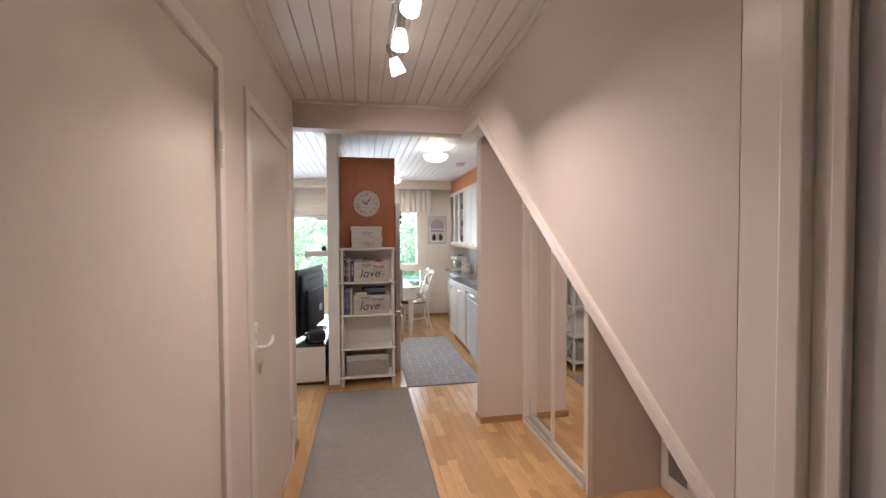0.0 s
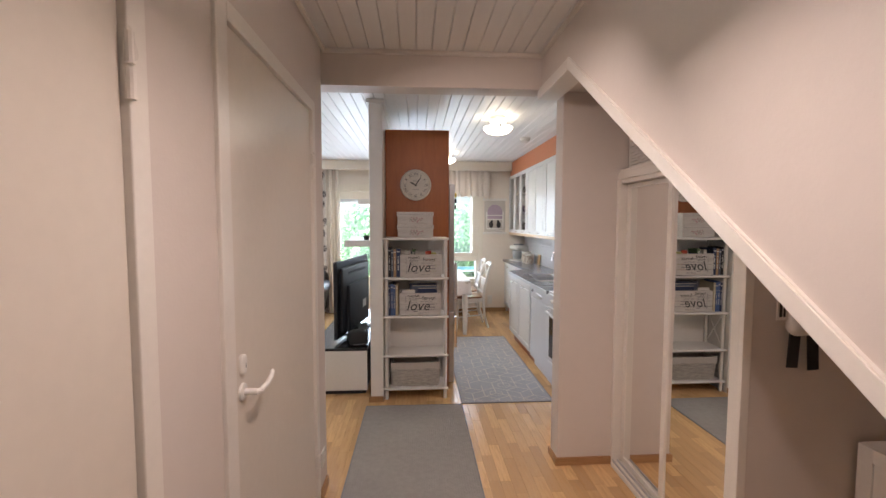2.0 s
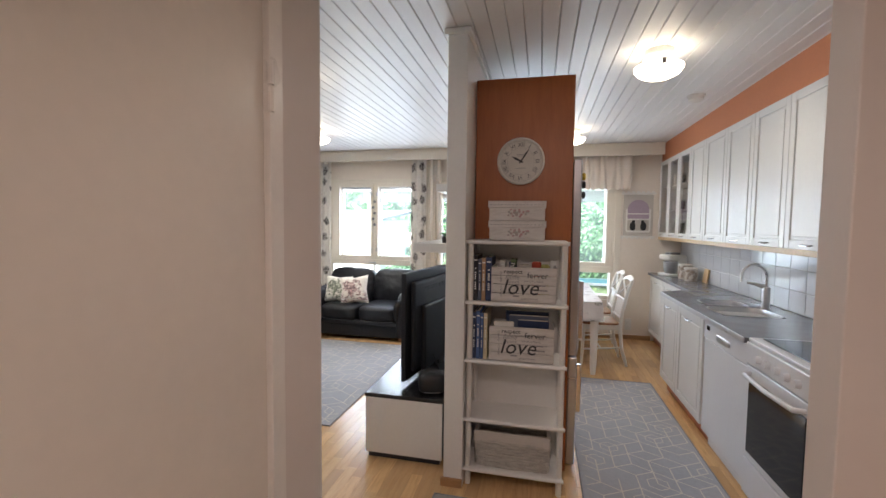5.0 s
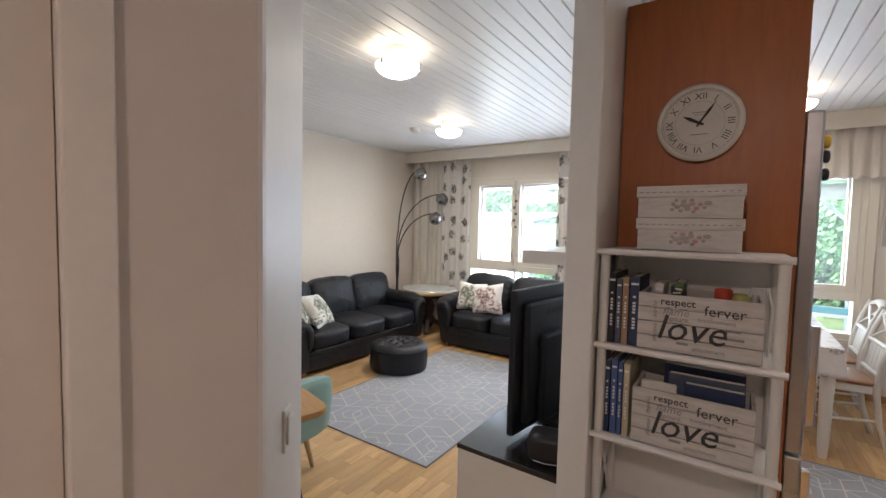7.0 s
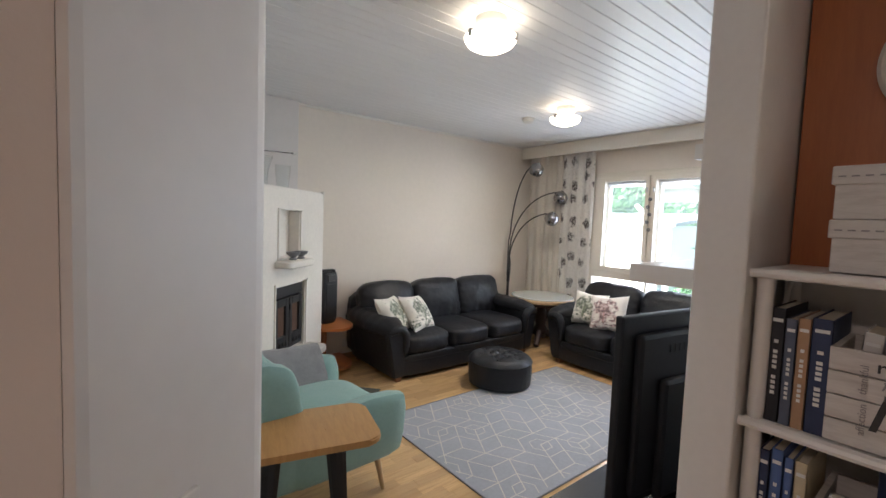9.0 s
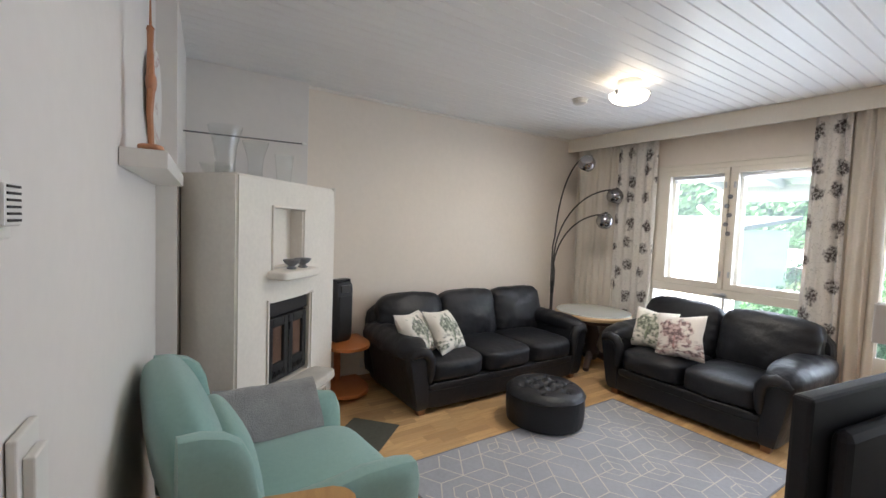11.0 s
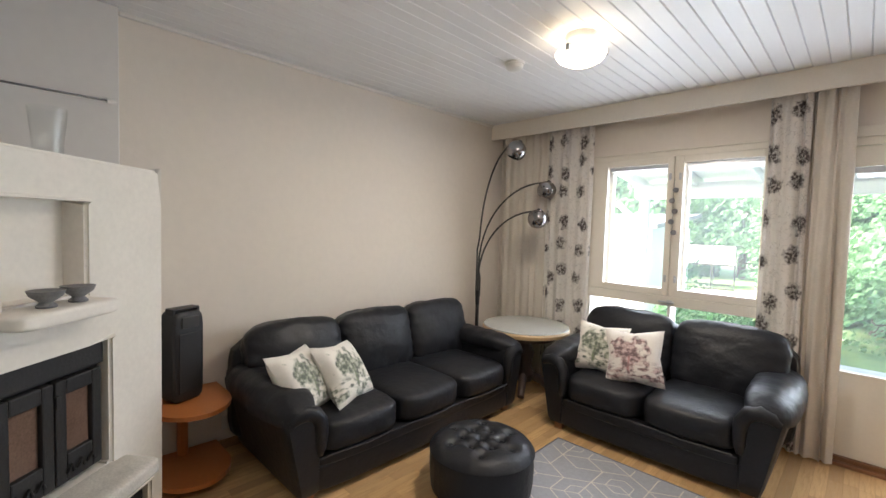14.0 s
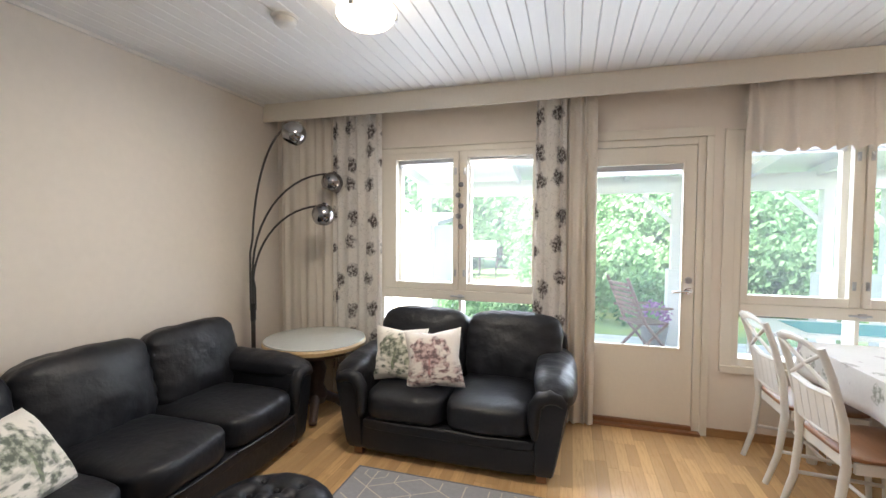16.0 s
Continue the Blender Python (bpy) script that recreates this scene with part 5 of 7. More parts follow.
part("plinth", B((-0.235, 0.235, 0.02, 1.73, 0.0, 0.035)), BLACK, tb)
tv = thing("television", "black flat television on its stand, seen from behind", "television", pose(-0.335, 5.215, 0.42, 0, 0, -8.6))
part("bezel", B((-0.035, 0.0, -0.53, 0.53, 0.03, 0.752), bevel=0.008), TVBACK, tv)
part("screen", B((-0.039, -0.035, -0.505, 0.505, 0.06, 0.727)), SCREEN, tv)
bk = part("back_shell", B((0.0, 0.035, -0.47, 0.47, 0.08, 0.69), (0.03, 0.065, -0.36, 0.36, 0.06, 0.52), bevel=0.020), TVBACK, tv)
part("vent_grille", B(*[(0.033, 0.037, -0.30 + 0.03 * i, -0.285 + 0.03 * i, 0.61, 0.64) for i in range(21)]), TVBACK, bk)
part("label_plate", B((0.064, 0.067, 0.10, 0.22, 0.22, 0.30)), PLASTICW, bk, "white rating label")
part("stand_neck", B((-0.02, 0.05, -0.06, 0.06, 0.015, 0.14), bevel=0.008), BLACK, tv)
part("stand_foot", B((-0.13, 0.13, -0.22, 0.22, 0.0, 0.016), bevel=0.006), BLACK, tv)
part("cable", tube(bmesh.new(), [(0.05, -0.20, 0.16), (0.10, -0.24, 0.10), (0.12, -0.22, 0.02), (0.06, -0.16, 0.005)], 0.004, 6), IRON, tv)
rd = thing("radio", "small rounded black radio on the bench", "radio", pose(-0.222, 4.66, 0.42, 0, 0, 12))
part("case", soft(bmesh.new(), (0, 0, 0.068), (0.088, 0.075, 0.068), 3.6, 8), BLACK, rd, "", True)
part("recess", soft(bmesh.new(), (0, 0.0, 0.125), (0.06, 0.05, 0.012), 3, 5), IRON, rd, "", True)
part("chrome_strip", tube(bmesh.new(), [(-0.05, -0.074, 0.022), (0, -0.079, 0.020), (0.05, -0.074, 0.022)], 0.003, 6), BRIGHT, rd)

# wall shelves on the partition
sh = thing("wall_shelf", "thick white floating shelf on the partition", "shelf", pose(-0.08, 4.52, 1.325))
part("board", B((-0.235, 0.0, 0, 0.80, 0, 0.055), bevel=0.002), WHITE, sh)
sh = thing("wall_shelf", "short white floating shelf on the partition", "shelf", pose(-0.08, 4.66, 1.70))
part("board", B((-0.13, 0.0, 0.008, 0.62, 0, 0.045), bevel=0.002), WHITE, sh)
part("end_cap", B((-0.13, 0.0, 0.0, 0.008, 0, 0.045)), WHITE, sh)
pt = thing("plant_pot", "small dark potted plant on the floating shelf", "potted plant", pose(-0.135, 4.62, 1.38) @ Matrix.Diagonal((0.62, 0.62, 0.62, 1)))
part("pot", lathe(bmesh.new(), [(0.035, 0), (0.045, 0.06), (0.048, 0.065), (0.04, 0.065), (0.035, 0.05)], 20), IRON, pt, "", True)
bm = bmesh.new()
rg = random.Random(2)
for k in range(16):
    a = rg.random() * 6.28
    e = 0.05 + 0.05 * rg.random()
    tube(bm, [(0, 0, 0.05), (0.4 * e * math.cos(a), 0.4 * e * math.sin(a), 0.09), (e * math.cos(a), e * math.sin(a), 0.085 + 0.02 * rg.random())], [0.004, 0.007, 0.001], 5, 0.4)
part("leaves", bm, LEAFD, pt)

# south wall: shelf, figure, plate, switches
SW_DIR = math.degrees(math.atan2(-0.189, 2.27))
sw = Matrix.Translation((-0.22, 3.4685, 0)) @ pose(0, 0, 0, 0, 0, 180 + SW_DIR)
sh = thing("wall_shelf", "white floating shelf on the living room wall", "shelf", sw)
part("board", B((1.50, 2.42, -0.12, 0.0, 1.60, 1.655), bevel=0.003), WHITE, sh)
fg = thing("figurine", "slender copper-coloured carved animal figure on the shelf", "figurine", sw @ pose(1.585, -0.07, 1.655))
bm = bmesh.new()
soft(bm, (0, 0, 0.012), (0.055, 0.035, 0.012), 3, 4)
for x in (-0.025, -0.012, 0.018, 0.03):
    tube(bm, [(x, 0, 0.02), (x * 0.8, 0.004, 0.12), (x * 0.5, 0, 0.20)], [0.006, 0.007, 0.010], 6)
soft(bm, (0, 0, 0.215), (0.032, 0.015, 0.030), 2.6, 4)
tube(bm, [(-0.015, 0, 0.22), (-0.022, 0, 0.32), (-0.018, 0, 0.37)], [0.012, 0.008, 0.010], 6)
tube(bm, [(-0.018, 0, 0.37), (0.012, 0, 0.385)], [0.012, 0.005], 6)
tube(bm, [(-0.018, 0, 0.37), (-0.02, 0, 0.47)], [0.004, 0.002], 6)
part("figure", bm, COPPER, fg, "", True)
pl = thing("wall_plate", "round plate with a pink rose pattern hanging on the wall", "plate", sw @ pose(2.22, -0.004, 1.965, 90))
part("plate", lathe(bmesh.new(), [(0.10, 0.0), (0.19, 0.022), (0.188, 0.028), (0.12, 0.010), (0.01, 0.009)], 40), printed("rose_plate", (0.72, 0.70, 0.68), (0.48, 0.22, 0.22), 9, 0.36, ink2=(0.30, 0.28, 0.27), rough=0.3), pl, "", True)
for nm, lb, x, z, w, h in (("thermostat", "white wall thermostat with a small grille", 0.645, 1.47, 0.08, 0.085), ("light_switch", "white double switch plate", 0.73, 1.085, 0.085, 0.16)):
    t = thing(nm, lb, nm.replace("_", " "), sw @ pose(x, 0, z))
    part("plate", B((-w / 2, w / 2, -0.012, 0, -h / 2, h / 2), bevel=0.003), PLASTICW, t)
    part("face", B((-w * 0.32, w * 0.32, -0.026, -0.012, -h * 0.3, h * 0.3), bevel=0.003), PLASTICW, t)
    if nm == "thermostat":
        part("grille", B(*[(-0.02, 0.02, -0.0275, -0.026, -0.02 + 0.008 * i, -0.017 + 0.008 * i) for i in range(6)]), IRON, t)
t = thing("light_switch", "white rocker switch on the wall end", "light switch", pose(-0.3155, 3.345, 1.05, 0, 0, 39.8))
part("plate", B((0, 0.010, -0.022, 0.022, -0.045, 0.045), bevel=0.003), PLASTICW, t)
part("rocker", B((0.010, 0.016, -0.015, 0.015, -0.030, 0.030), bevel=0.003), PLASTICW, t)


# curtains
def curtain(name, label, x0, x1, y, z0, z1, folds, depth, material, flare=0.0, wavy_hem=0.0, ):
    c = thing(name, label, "curtain", pose(x0, y, 0))
    bm = bmesh.new()
    n, q, W = folds * 10, 14, x1 - x0
    rg = random.Random(name + str(x0))
    ph = [rg.random() * 0.7 for _ in range(folds + 2)]

    def at(i, j, off):
        f, g = i / n, j / q
        k = f * folds * 2 * math.pi + ph[int(f * folds)] * 0.4
        amp = depth * (0.7 + 0.3 * math.sin(f * 17 + 1)) * (0.75 + 0.35 * (1 - g))
        w = 1 + flare * (1 - g)
        z = z0 + (z1 - z0) * g + (wavy_hem * math.sin(f * folds * 2.2 * math.pi) if j == 0 else 0)
        return (W / 2 + (f - 0.5) * W * w + 0.012 * math.sin(k * 0.5 + g * 2), amp * math.sin(k) + off + 0.006 * math.sin(g * 9 + f * 20), z)
    fr = [[bm.verts.new(at(i, j, -0.002)) for j in range(q + 1)] for i in range(n + 1)]
    bk = [[bm.verts.new(at(i, j, 0.002)) for j in range(q + 1)] for i in range(n + 1)]
    for i in range(n):
        for j in range(q):
            bm.faces.new((fr[i][j], fr[i + 1][j], fr[i + 1][j + 1], fr[i][j + 1]))
            bm.faces.new((bk[i][j], bk[i][j + 1], bk[i + 1][j + 1], bk[i + 1][j]))
        bm.faces.new((fr[i][0], bk[i][0], bk[i + 1][0], fr[i + 1][0]))
        bm.faces.new((fr[i][q], fr[i + 1][q], bk[i + 1][q], bk[i][q]))
    for j in range(q):
        bm.faces.new((fr[0][j], fr[0][j + 1], bk[0][j + 1], bk[0][j]))
        bm.faces.new((fr[n][j], bk[n][j], bk[n][j + 1], fr[n][j + 1]))
    part("panel", bm, material, c, "", True)


curtain("curtain", "plain beige curtain hanging in folds from the pelmet", -3.66, -3.09, 7.985, 0.02, 2.53, 7, 0.028, CURTB)
curtain("curtain", "white curtain with dark butterfly prints beside the window", -3.12, -2.64, 7.965, 0.02, 2.53, 5, 0.030, CURTA)
curtain("curtain", "white curtain with dark butterfly prints between window and door", -1.40, -1.16, 7.955, 0.03, 2.53, 3, 0.030, CURTA, 0.10)
curtain("curtain", "plain beige curtain beside the terrace door", -1.17, -0.97, 7.965, 0.02, 2.53, 4, 0.026, CURTB, 0.15)
curtain("valance_curtain", "short beige gathered valance curtain over the kitchen window", -0.04, 1.54, 7.965, 1.975, 2.53, 16, 0.020, SHEER, 0.0, 0.012)
wl = thing("curtain_rail", "white curtain rail behind the pelmet", "curtain rail")
part("rail", B((XL + 0.05, 1.85, 7.955, 7.985, 2.522, 2.534)), WHITE, wl)
hs = thing("heart_garland", "string of small grey hearts hanging on the window", "garland", pose(-2.00, 8.045, 1.88))
part("string", rod((0, 0, -0.42), (0, 0, 0.04), 0.0012, 5), IRON, hs)
for k in range(5):
    part("heart", soft(bmesh.new(), (0.012 * (-1) ** k, 0, -0.06 - 0.085 * k), (0.022, 0.008, 0.020), 2.4, 4), GREYBOWL, hs, "", True)


# ceiling lights
def dome_light(x, y, label):
    d = thing("ceiling_light", label, "ceiling light", pose(x, y, CEIL), "dome ceiling lights")
    part("base", lathe(bmesh.new(), [(0.06, -0.10), (0.085, -0.03), (0.085, 0.0)], 32), PLASTICW, d)
    prof = [(0.138, -0.098), (0.136, -0.112), (0.118, -0.136), (0.08, -0.156), (0.04, -0.166), (0.002, -0.168)]
    part("shade", lathe(bmesh.new(), [(0.10, -0.094)] + prof, 40), GLOW, d, "lit white opal glass shade", True)
    for k in range(3):
        a = k * 2.094 + 0.5
        part("clip", B((0.127, 0.145, -0.012, 0.012, -0.122, -0.088), bevel=0.003), STEEL, d, "", False, pose(0, 0, 0, 0, 0, math.degrees(a)))


dome_light(-2.06, 6.52, "lit round opal glass ceiling light in the living room")
dome_light(-1.33, 4.86, "lit round opal glass ceiling light in the living room")
dome_light(1.10, 4.90, "lit round opal glass ceiling light in the kitchen")
dome_light(0.75, 7.0, "lit round opal glass ceiling light above the dining table")
for x, y, c in ((-2.575, 6.615, "living room"), (1.62, 5.9, "kitchen")):
    sd = thing("smoke_alarm", "white round smoke alarm on the board ceiling", "smoke alarm", pose(x, y, CEIL) @ Matrix.Diagonal((1.2, 1.2, 1.1, 1)))
    part("base", lathe(bmesh.new(), [(0.055, -0.012), (0.055, 0.0)], 28), PLASTICW, sd, "", True)
    part("cover", lathe(bmesh.new(), [(0.002, -0.046), (0.030, -0.044), (0.045, -0.032), (0.048, -0.012)], 28), PLASTICW, sd, "", True)

# ---- kitchen ----
# fridge and its tall housing, whose cherry side faces the hall
tc = thing("tall_cabinet", "tall cherry-veneered fridge housing behind the shelf", "cabinet", pose(0.035, 4.68, 0))
part("side_panel", B((0, 0.575, 0, 0.02, 0.0, 2.37), bevel=0.002), CHERRY, tc, "plain cherry veneer side")
part("side_panel", B((0, 0.575, 0.66, 0.68, 0.0, 2.37), bevel=0.002), CHERRY, tc)
part("top_box", B((0, 0.555, 0.021, 0.659, 1.93, 2.365)), CABINET, tc)
part("door", B((0.556, 0.575, 0.022, 0.658, 1.935, 2.36), bevel=0.003), CABINET, tc)
fr = thing("fridge", "steel-grey fridge freezer standing in the tall housing", "fridge", pose(0.05, 4.705, 0))
part("body", B((0, 0.56, 0, 0.63, 0.02, 1.90), bevel=0.006), STEEL, fr)
for z0, z1 in ((0.03, 0.70), (0.71, 1.89)):
    dr = part("door", B((0.562, 0.615, 0.002, 0.628, z0, z1), bevel=0.008), STEEL, fr)
    part("handle", B((0.615, 0.645, 0.03, 0.05, z0 + 0.1 if z0 > 0.5 else z1 - 0.35, z0 + 0.45 if z0 > 0.5 else z1 - 0.05), bevel=0.005), BRIGHT, dr)
for z, c in ((1.79, TERRA), (1.74, BLACK), (1.68, BLACK)):
    mg = thing("fridge_magnet", "small coloured magnet on the fridge door", "magnet", pose(0.665, 4.76, z), "magnets on the fridge")
    part("magnet", soft(bmesh.new(), (0.012, 0, 0), (0.012, 0.022, 0.022), 3, 3), mat("yellow_magnet", (0.6, 0.4, 0.03), 0.4) if c is TERRA else c, mg, "", True)


def shaker(parent, x, y0, y1, z0, z1, handle=None, glazed=False, proud=0.02):
    """A framed white cabinet door in the plane x, facing -x."""
    f = 0.055
    d = part("door", B((x - proud, x, y0 + 0.002, y0 + f, z0, z1), (x - proud, x, y1 - f, y1 - 0.002, z0, z1), (x - proud, x, y0 + f, y1 - f, z1 - f, z1), (x - proud, x, y0 + f, y1 - f, z0, z0 + f), bevel=0.003), CABINET, parent)
    if glazed:
        p = part("pane", B((x - 0.012, x - 0.009, y0 + f, y1 - f, z0 + f, z1 - f)), CLEAR, d)
    else:
        part("panel", B((x - 0.012, x, y0 + f, y1 - f, z0 + f, z1 - f), (x - 0.017, x - 0.01, y0 + f + 0.02, y1 - f - 0.02, z0 + f + 0.02, z1 - f - 0.02), bevel=0.002), CABINET, d)
    if handle:
        y, z = handle
        part("handle", tube(bmesh.new(), [(x - proud, y - 0.045, z), (x - proud - 0.022, y - 0.035, z - 0.004), (x - proud - 0.022, y + 0.035, z - 0.004), (x - proud, y + 0.045, z)], 0.005, 8), BRIGHT, d, "small steel bow handle")
    return d


def base_unit(y0, y1, x=1.56, label="white base cabinet with a framed door", depth=0.62):
    c = thing("base_cabinet", label, "cabinet", group="kitchen base cabinets")
    part("body", B((x + 0.001, x + depth, y0 + 0.002, y1 - 0.002, 0.12, 0.868)), CABINET, c)
    shaker(c, x, y0, y1, 0.125, 0.862, ((y0 + y1) / 2, 0.80))
    part("plinth", B((x + 0.05, x + 0.07, y0, y1, 0.0, 0.12)), CHERRY, c, "cherry-brown plinth board")


base_unit(5.845, 6.295)
base_unit(5.285, 5.84)
for y0, y1 in ((6.32, 6.90), (6.90, 7.48), (7.48, 8.06)):
    base_unit(y0, y1, 1.86, "shallow white base cabinet below the corner worktop", 0.33)
dw = thing("dishwasher", "white dishwasher built in under the worktop", "dishwasher", pose(1.55, 4.645, 0))
part("body", B((0.03, 0.62, 0.004, 0.632, 0.10, 0.866)), APPL, dw)
part("door", B((0.0, 0.03, 0.004, 0.632, 0.10, 0.74), bevel=0.004), APPL, dw)
cp = part("control_panel", B((-0.006, 0.03, 0.004, 0.632, 0.745, 0.866), bevel=0.005), APPL, dw)
part("grip", soft(bmesh.new(), (-0.006, 0.32, 0.795), (0.008, 0.10, 0.022), 4, 5), STEEL, cp, "grey recessed grip", True)
part("display", B((-0.009, -0.005, 0.53, 0.58, 0.81, 0.84)), SCREEN, cp)
part("plinth", B((0.05, 0.07, 0.004, 0.632, 0.0, 0.10)), APPL, dw)
ov = thing("oven", "white freestanding cooker with a dark oven window", "cooker", pose(1.545, 4.05, 0))
part("body", B((0.03, 0.62, 0.004, 0.59, 0.02, 0.885)), APPL, ov)
part("hob", B((0.0, 0.62, 0.0, 0.594, 0.886, 0.905), bevel=0.004), APPL, ov)
part("glass_hob", B((0.05, 0.58, 0.04, 0.555, 0.906, 0.911), bevel=0.002), SCREEN, ov, "black glass hob")
pn = part("control_panel", B((-0.012, 0.03, 0.004, 0.59, 0.77, 0.885), bevel=0.006), APPL, ov)
for k in range(5):
    part("knob", lathe(bmesh.new(), [(0.020, 0.0), (0.017, 0.022)], 16), APPL, pn, "", True, pose(-0.012, 0.10 + 0.085 * k, 0.825, 0, -90))
od = part("oven_door", B((-0.005, 0.03, 0.006, 0.588, 0.26, 0.762), bevel=0.006), APPL, ov)
part("window", B((-0.009, -0.004, 0.045, 0.55, 0.30, 0.70), bevel=0.002), SCREEN, od, "dark oven window")
part("handle", tube(bmesh.new(), [(-0.005, 0.05, 0.725), (-0.045, 0.07, 0.72), (-0.052, 0.295, 0.715), (-0.045, 0.52, 0.72), (-0.005, 0.54, 0.725)], 0.012), APPL, od, "white bow handle", True)
part("drawer", B((-0.003, 0.03, 0.006, 0.588, 0.06, 0.25), bevel=0.005), APPL, ov)

# worktop with the sink cut through it
wt = thing("worktop", "grey laminate worktop with a steel front edge", "worktop", pose(1.525, 0, 0.872))
bm = bmesh.new()
sl = pierced(0.665, 1.66, 0.030, [(0.13, 0.50, 0.62, 0.98), (0.17, 0.46, 1.02, 1.28)])
part("slab", moved(moved(sl, Matrix(((1, 0, 0, 0), (0, 0, 1, 0), (0, 1, 0, 0), (0, 0, 0, 1)))), pose(0, 4.645, 0)), COUNTER, wt)
part("corner_slab", B((0.285, 0.665, 6.306, 8.06, 0.0, 0.030), bevel=0.003), COUNTER, wt)
part("corner_wedge", prism(bmesh.new(), [(0.0, 6.3055), (0.284, 6.3055), (0.284, 6.50)], 0.0, 0.0298), COUNTER, wt)
part("edge_strip", B((-0.006, 0.0, 4.645, 6.305, 0.0, 0.0305), bevel=0.002), STEEL, wt, "thin steel-blue front edge")
sk = thing("sink", "stainless steel double sink let into the worktop", "sink", pose(1.525, 4.645, 0.9025))
for (x0, x1, y0, y1, dp) in ((0.13, 0.50, 0.62, 0.98, 0.16), (0.17, 0.46, 1.02, 1.28, 0.12)):
    bm = bmesh.new()
    c = Vector(((x0 + x1) / 2, (y0 + y1) / 2, 0))
    prev = None
    for sx, z in ((1.07, 0.0), (1.0, 0.003), (0.97, -0.02), (0.92, -dp), (0.1, -dp - 0.004)):
        ring = []
        for k in range(32):
            a = 2 * math.pi * k / 32
            ca, sa = math.cos(a), math.sin(a)
            e = 0.45
            ring.append(bm.verts.new((c.x + math.copysign(abs(ca) ** e, ca) * (x1 - x0) / 2 * sx, c.y + math.copysign(abs(sa) ** e, sa) * (y1 - y0) / 2 * sx, z)))
        if prev:
            for k in range(32):
                bm.faces.new((prev[k], prev[(k + 1) % 32], ring[(k + 1) % 32], ring[k]))
        prev = ring
    bm.faces.new(prev)
    part("bowl", bm, STEEL, sk, "", True)
fc = thing("faucet", "tall steel kitchen faucet with a swan neck", "faucet", pose(2.06, 5.62, 0.902))
part("body", lathe(bmesh.new(), [(0.030, 0), (0.030, 0.006), (0.024, 0.012), (0.024, 0.15), (0.020, 0.16)], 20), STEEL, fc, "", True)
pts = [(0, 0, 0.15), (0, 0, 0.20)] + [(-0.09 + 0.09 * math.cos(a), -0.02 * (1 - math.cos(a)), 0.24 + 0.085 * math.sin(a)) for a in [math.pi * i / 10 for i in range(11)]] + [(-0.183, -0.04, 0.20)]
part("spout", tube(bmesh.new(), pts, 0.011, 12), BRIGHT, fc, "", True)
part("lever", tube(bmesh.new(), [(0, 0, 0.155), (-0.05, 0.05, 0.175), (-0.09, 0.085, 0.18)], [0.018, 0.014, 0.010], 10), STEEL, fc, "", True)

# wall cabinets
Y = [4.62, 5.12, 5.57, 6.03, 6.50, 6.90]
for a, b in zip(Y, Y[1:]):
    c = thing("wall_cabinet", "white wall cabinet with a framed door", "cabinet", group="kitchen wall cabinets")
    part("body", B((1.932, 2.198, a + 0.002, b - 0.002, 1.375, 2.318)), CABINET, c)
    shaker(c, 1.93, a, b, 1.372, 2.318, ((a + b) / 2, 1.40))
c = thing("hood_cabinet", "white wall cabinet above the cooker", "cabinet", group="kitchen wall cabinets")
part("body", B((1.932, 2.198, 3.50, 4.618, 1.62, 2.318)), CABINET, c)
shaker(c, 1.93, 4.06, 4.618, 1.62, 2.318, (4.34, 1.65))
shaker(c, 1.93, 3.50, 4.058, 1.62, 2.318, (3.78, 1.65))
gc = thing("glass_cabinet", "white wall cabinet with three glazed doors and dishes", "cabinet")
part("body", B((1.935, 1.95, 6.902, 6.915, 1.375, 2.318), (1.935, 2.198, 8.045, 8.058, 1.375, 2.318), (2.18, 2.198, 6.915, 8.045, 1.375, 2.318), (1.95, 2.18, 6.915, 8.045, 1.375, 1.39), (1.95, 2.18, 6.915, 8.045, 2.303, 2.318)), CABINET, gc)
for z in (1.68, 1.98):
    part("shelf", B((1.96, 2.178, 6.918, 8.043, z, z + 0.014)), CABINET, gc)
for a, b in ((6.903, 7.28), (7.282, 7.66), (7.662, 8.055)):
    shaker(gc, 1.93, a, b, 1.372, 2.318, ((a + b) / 2, 1.40), True)
rg = random.Random(5)
for z in (1.392, 1.695, 1.995):
    for k in range(7):
        g = thing("drinking_glass", "clear glass standing in the glazed cabinet", "glass", pose(2.06 + 0.03 * (k % 2), 7.0 + 0.15 * k, z), "glasses in the cabinet")
        h = 0.10 + 0.07 * rg.random()
        part("glass", lathe(bmesh.new(), [(0.028, 0), (0.034, h), (0.031, h), (0.025, 0.008)], 14), VASEG if k % 3 else PLASTICW, g, "", True)
structure("cabinet_valance", B((1.915, 1.935, 4.62, 8.06, 1.335, 1.372), bevel=0.003), BIRCH, "pale wooden light strip under the wall cabinets", "trim")
structure("bulkhead", B((1.93, 2.20, 3.47, YW, 2.319, CEIL)), ORANGE, "orange painted wall band above the cabinets", "wall")

# splashback tiles
SPL = structure("splashback", B((2.190, 2.1995, 3.50, 8.06, 0.903, 1.372)), GROUT, "pale blue-white tiled splashback", "wall tiles")
bm = B((0, 0.006, 0.0015, 0.1985, 0.0015, 0.148), bevel=0.0015, seg=1)
tile_me = bpy.data.meshes.new("tile")
bm.to_mesh(tile_me)
bm.free()
tile_me.materials.append(TILE)
for j in range(3):
    for i in range(22):
        t = new("tile", tile_me)
        t.parent, t.location = SPL, (2.1845, 3.58 + 0.2 * i, 0.906 + 0.1515 * j)

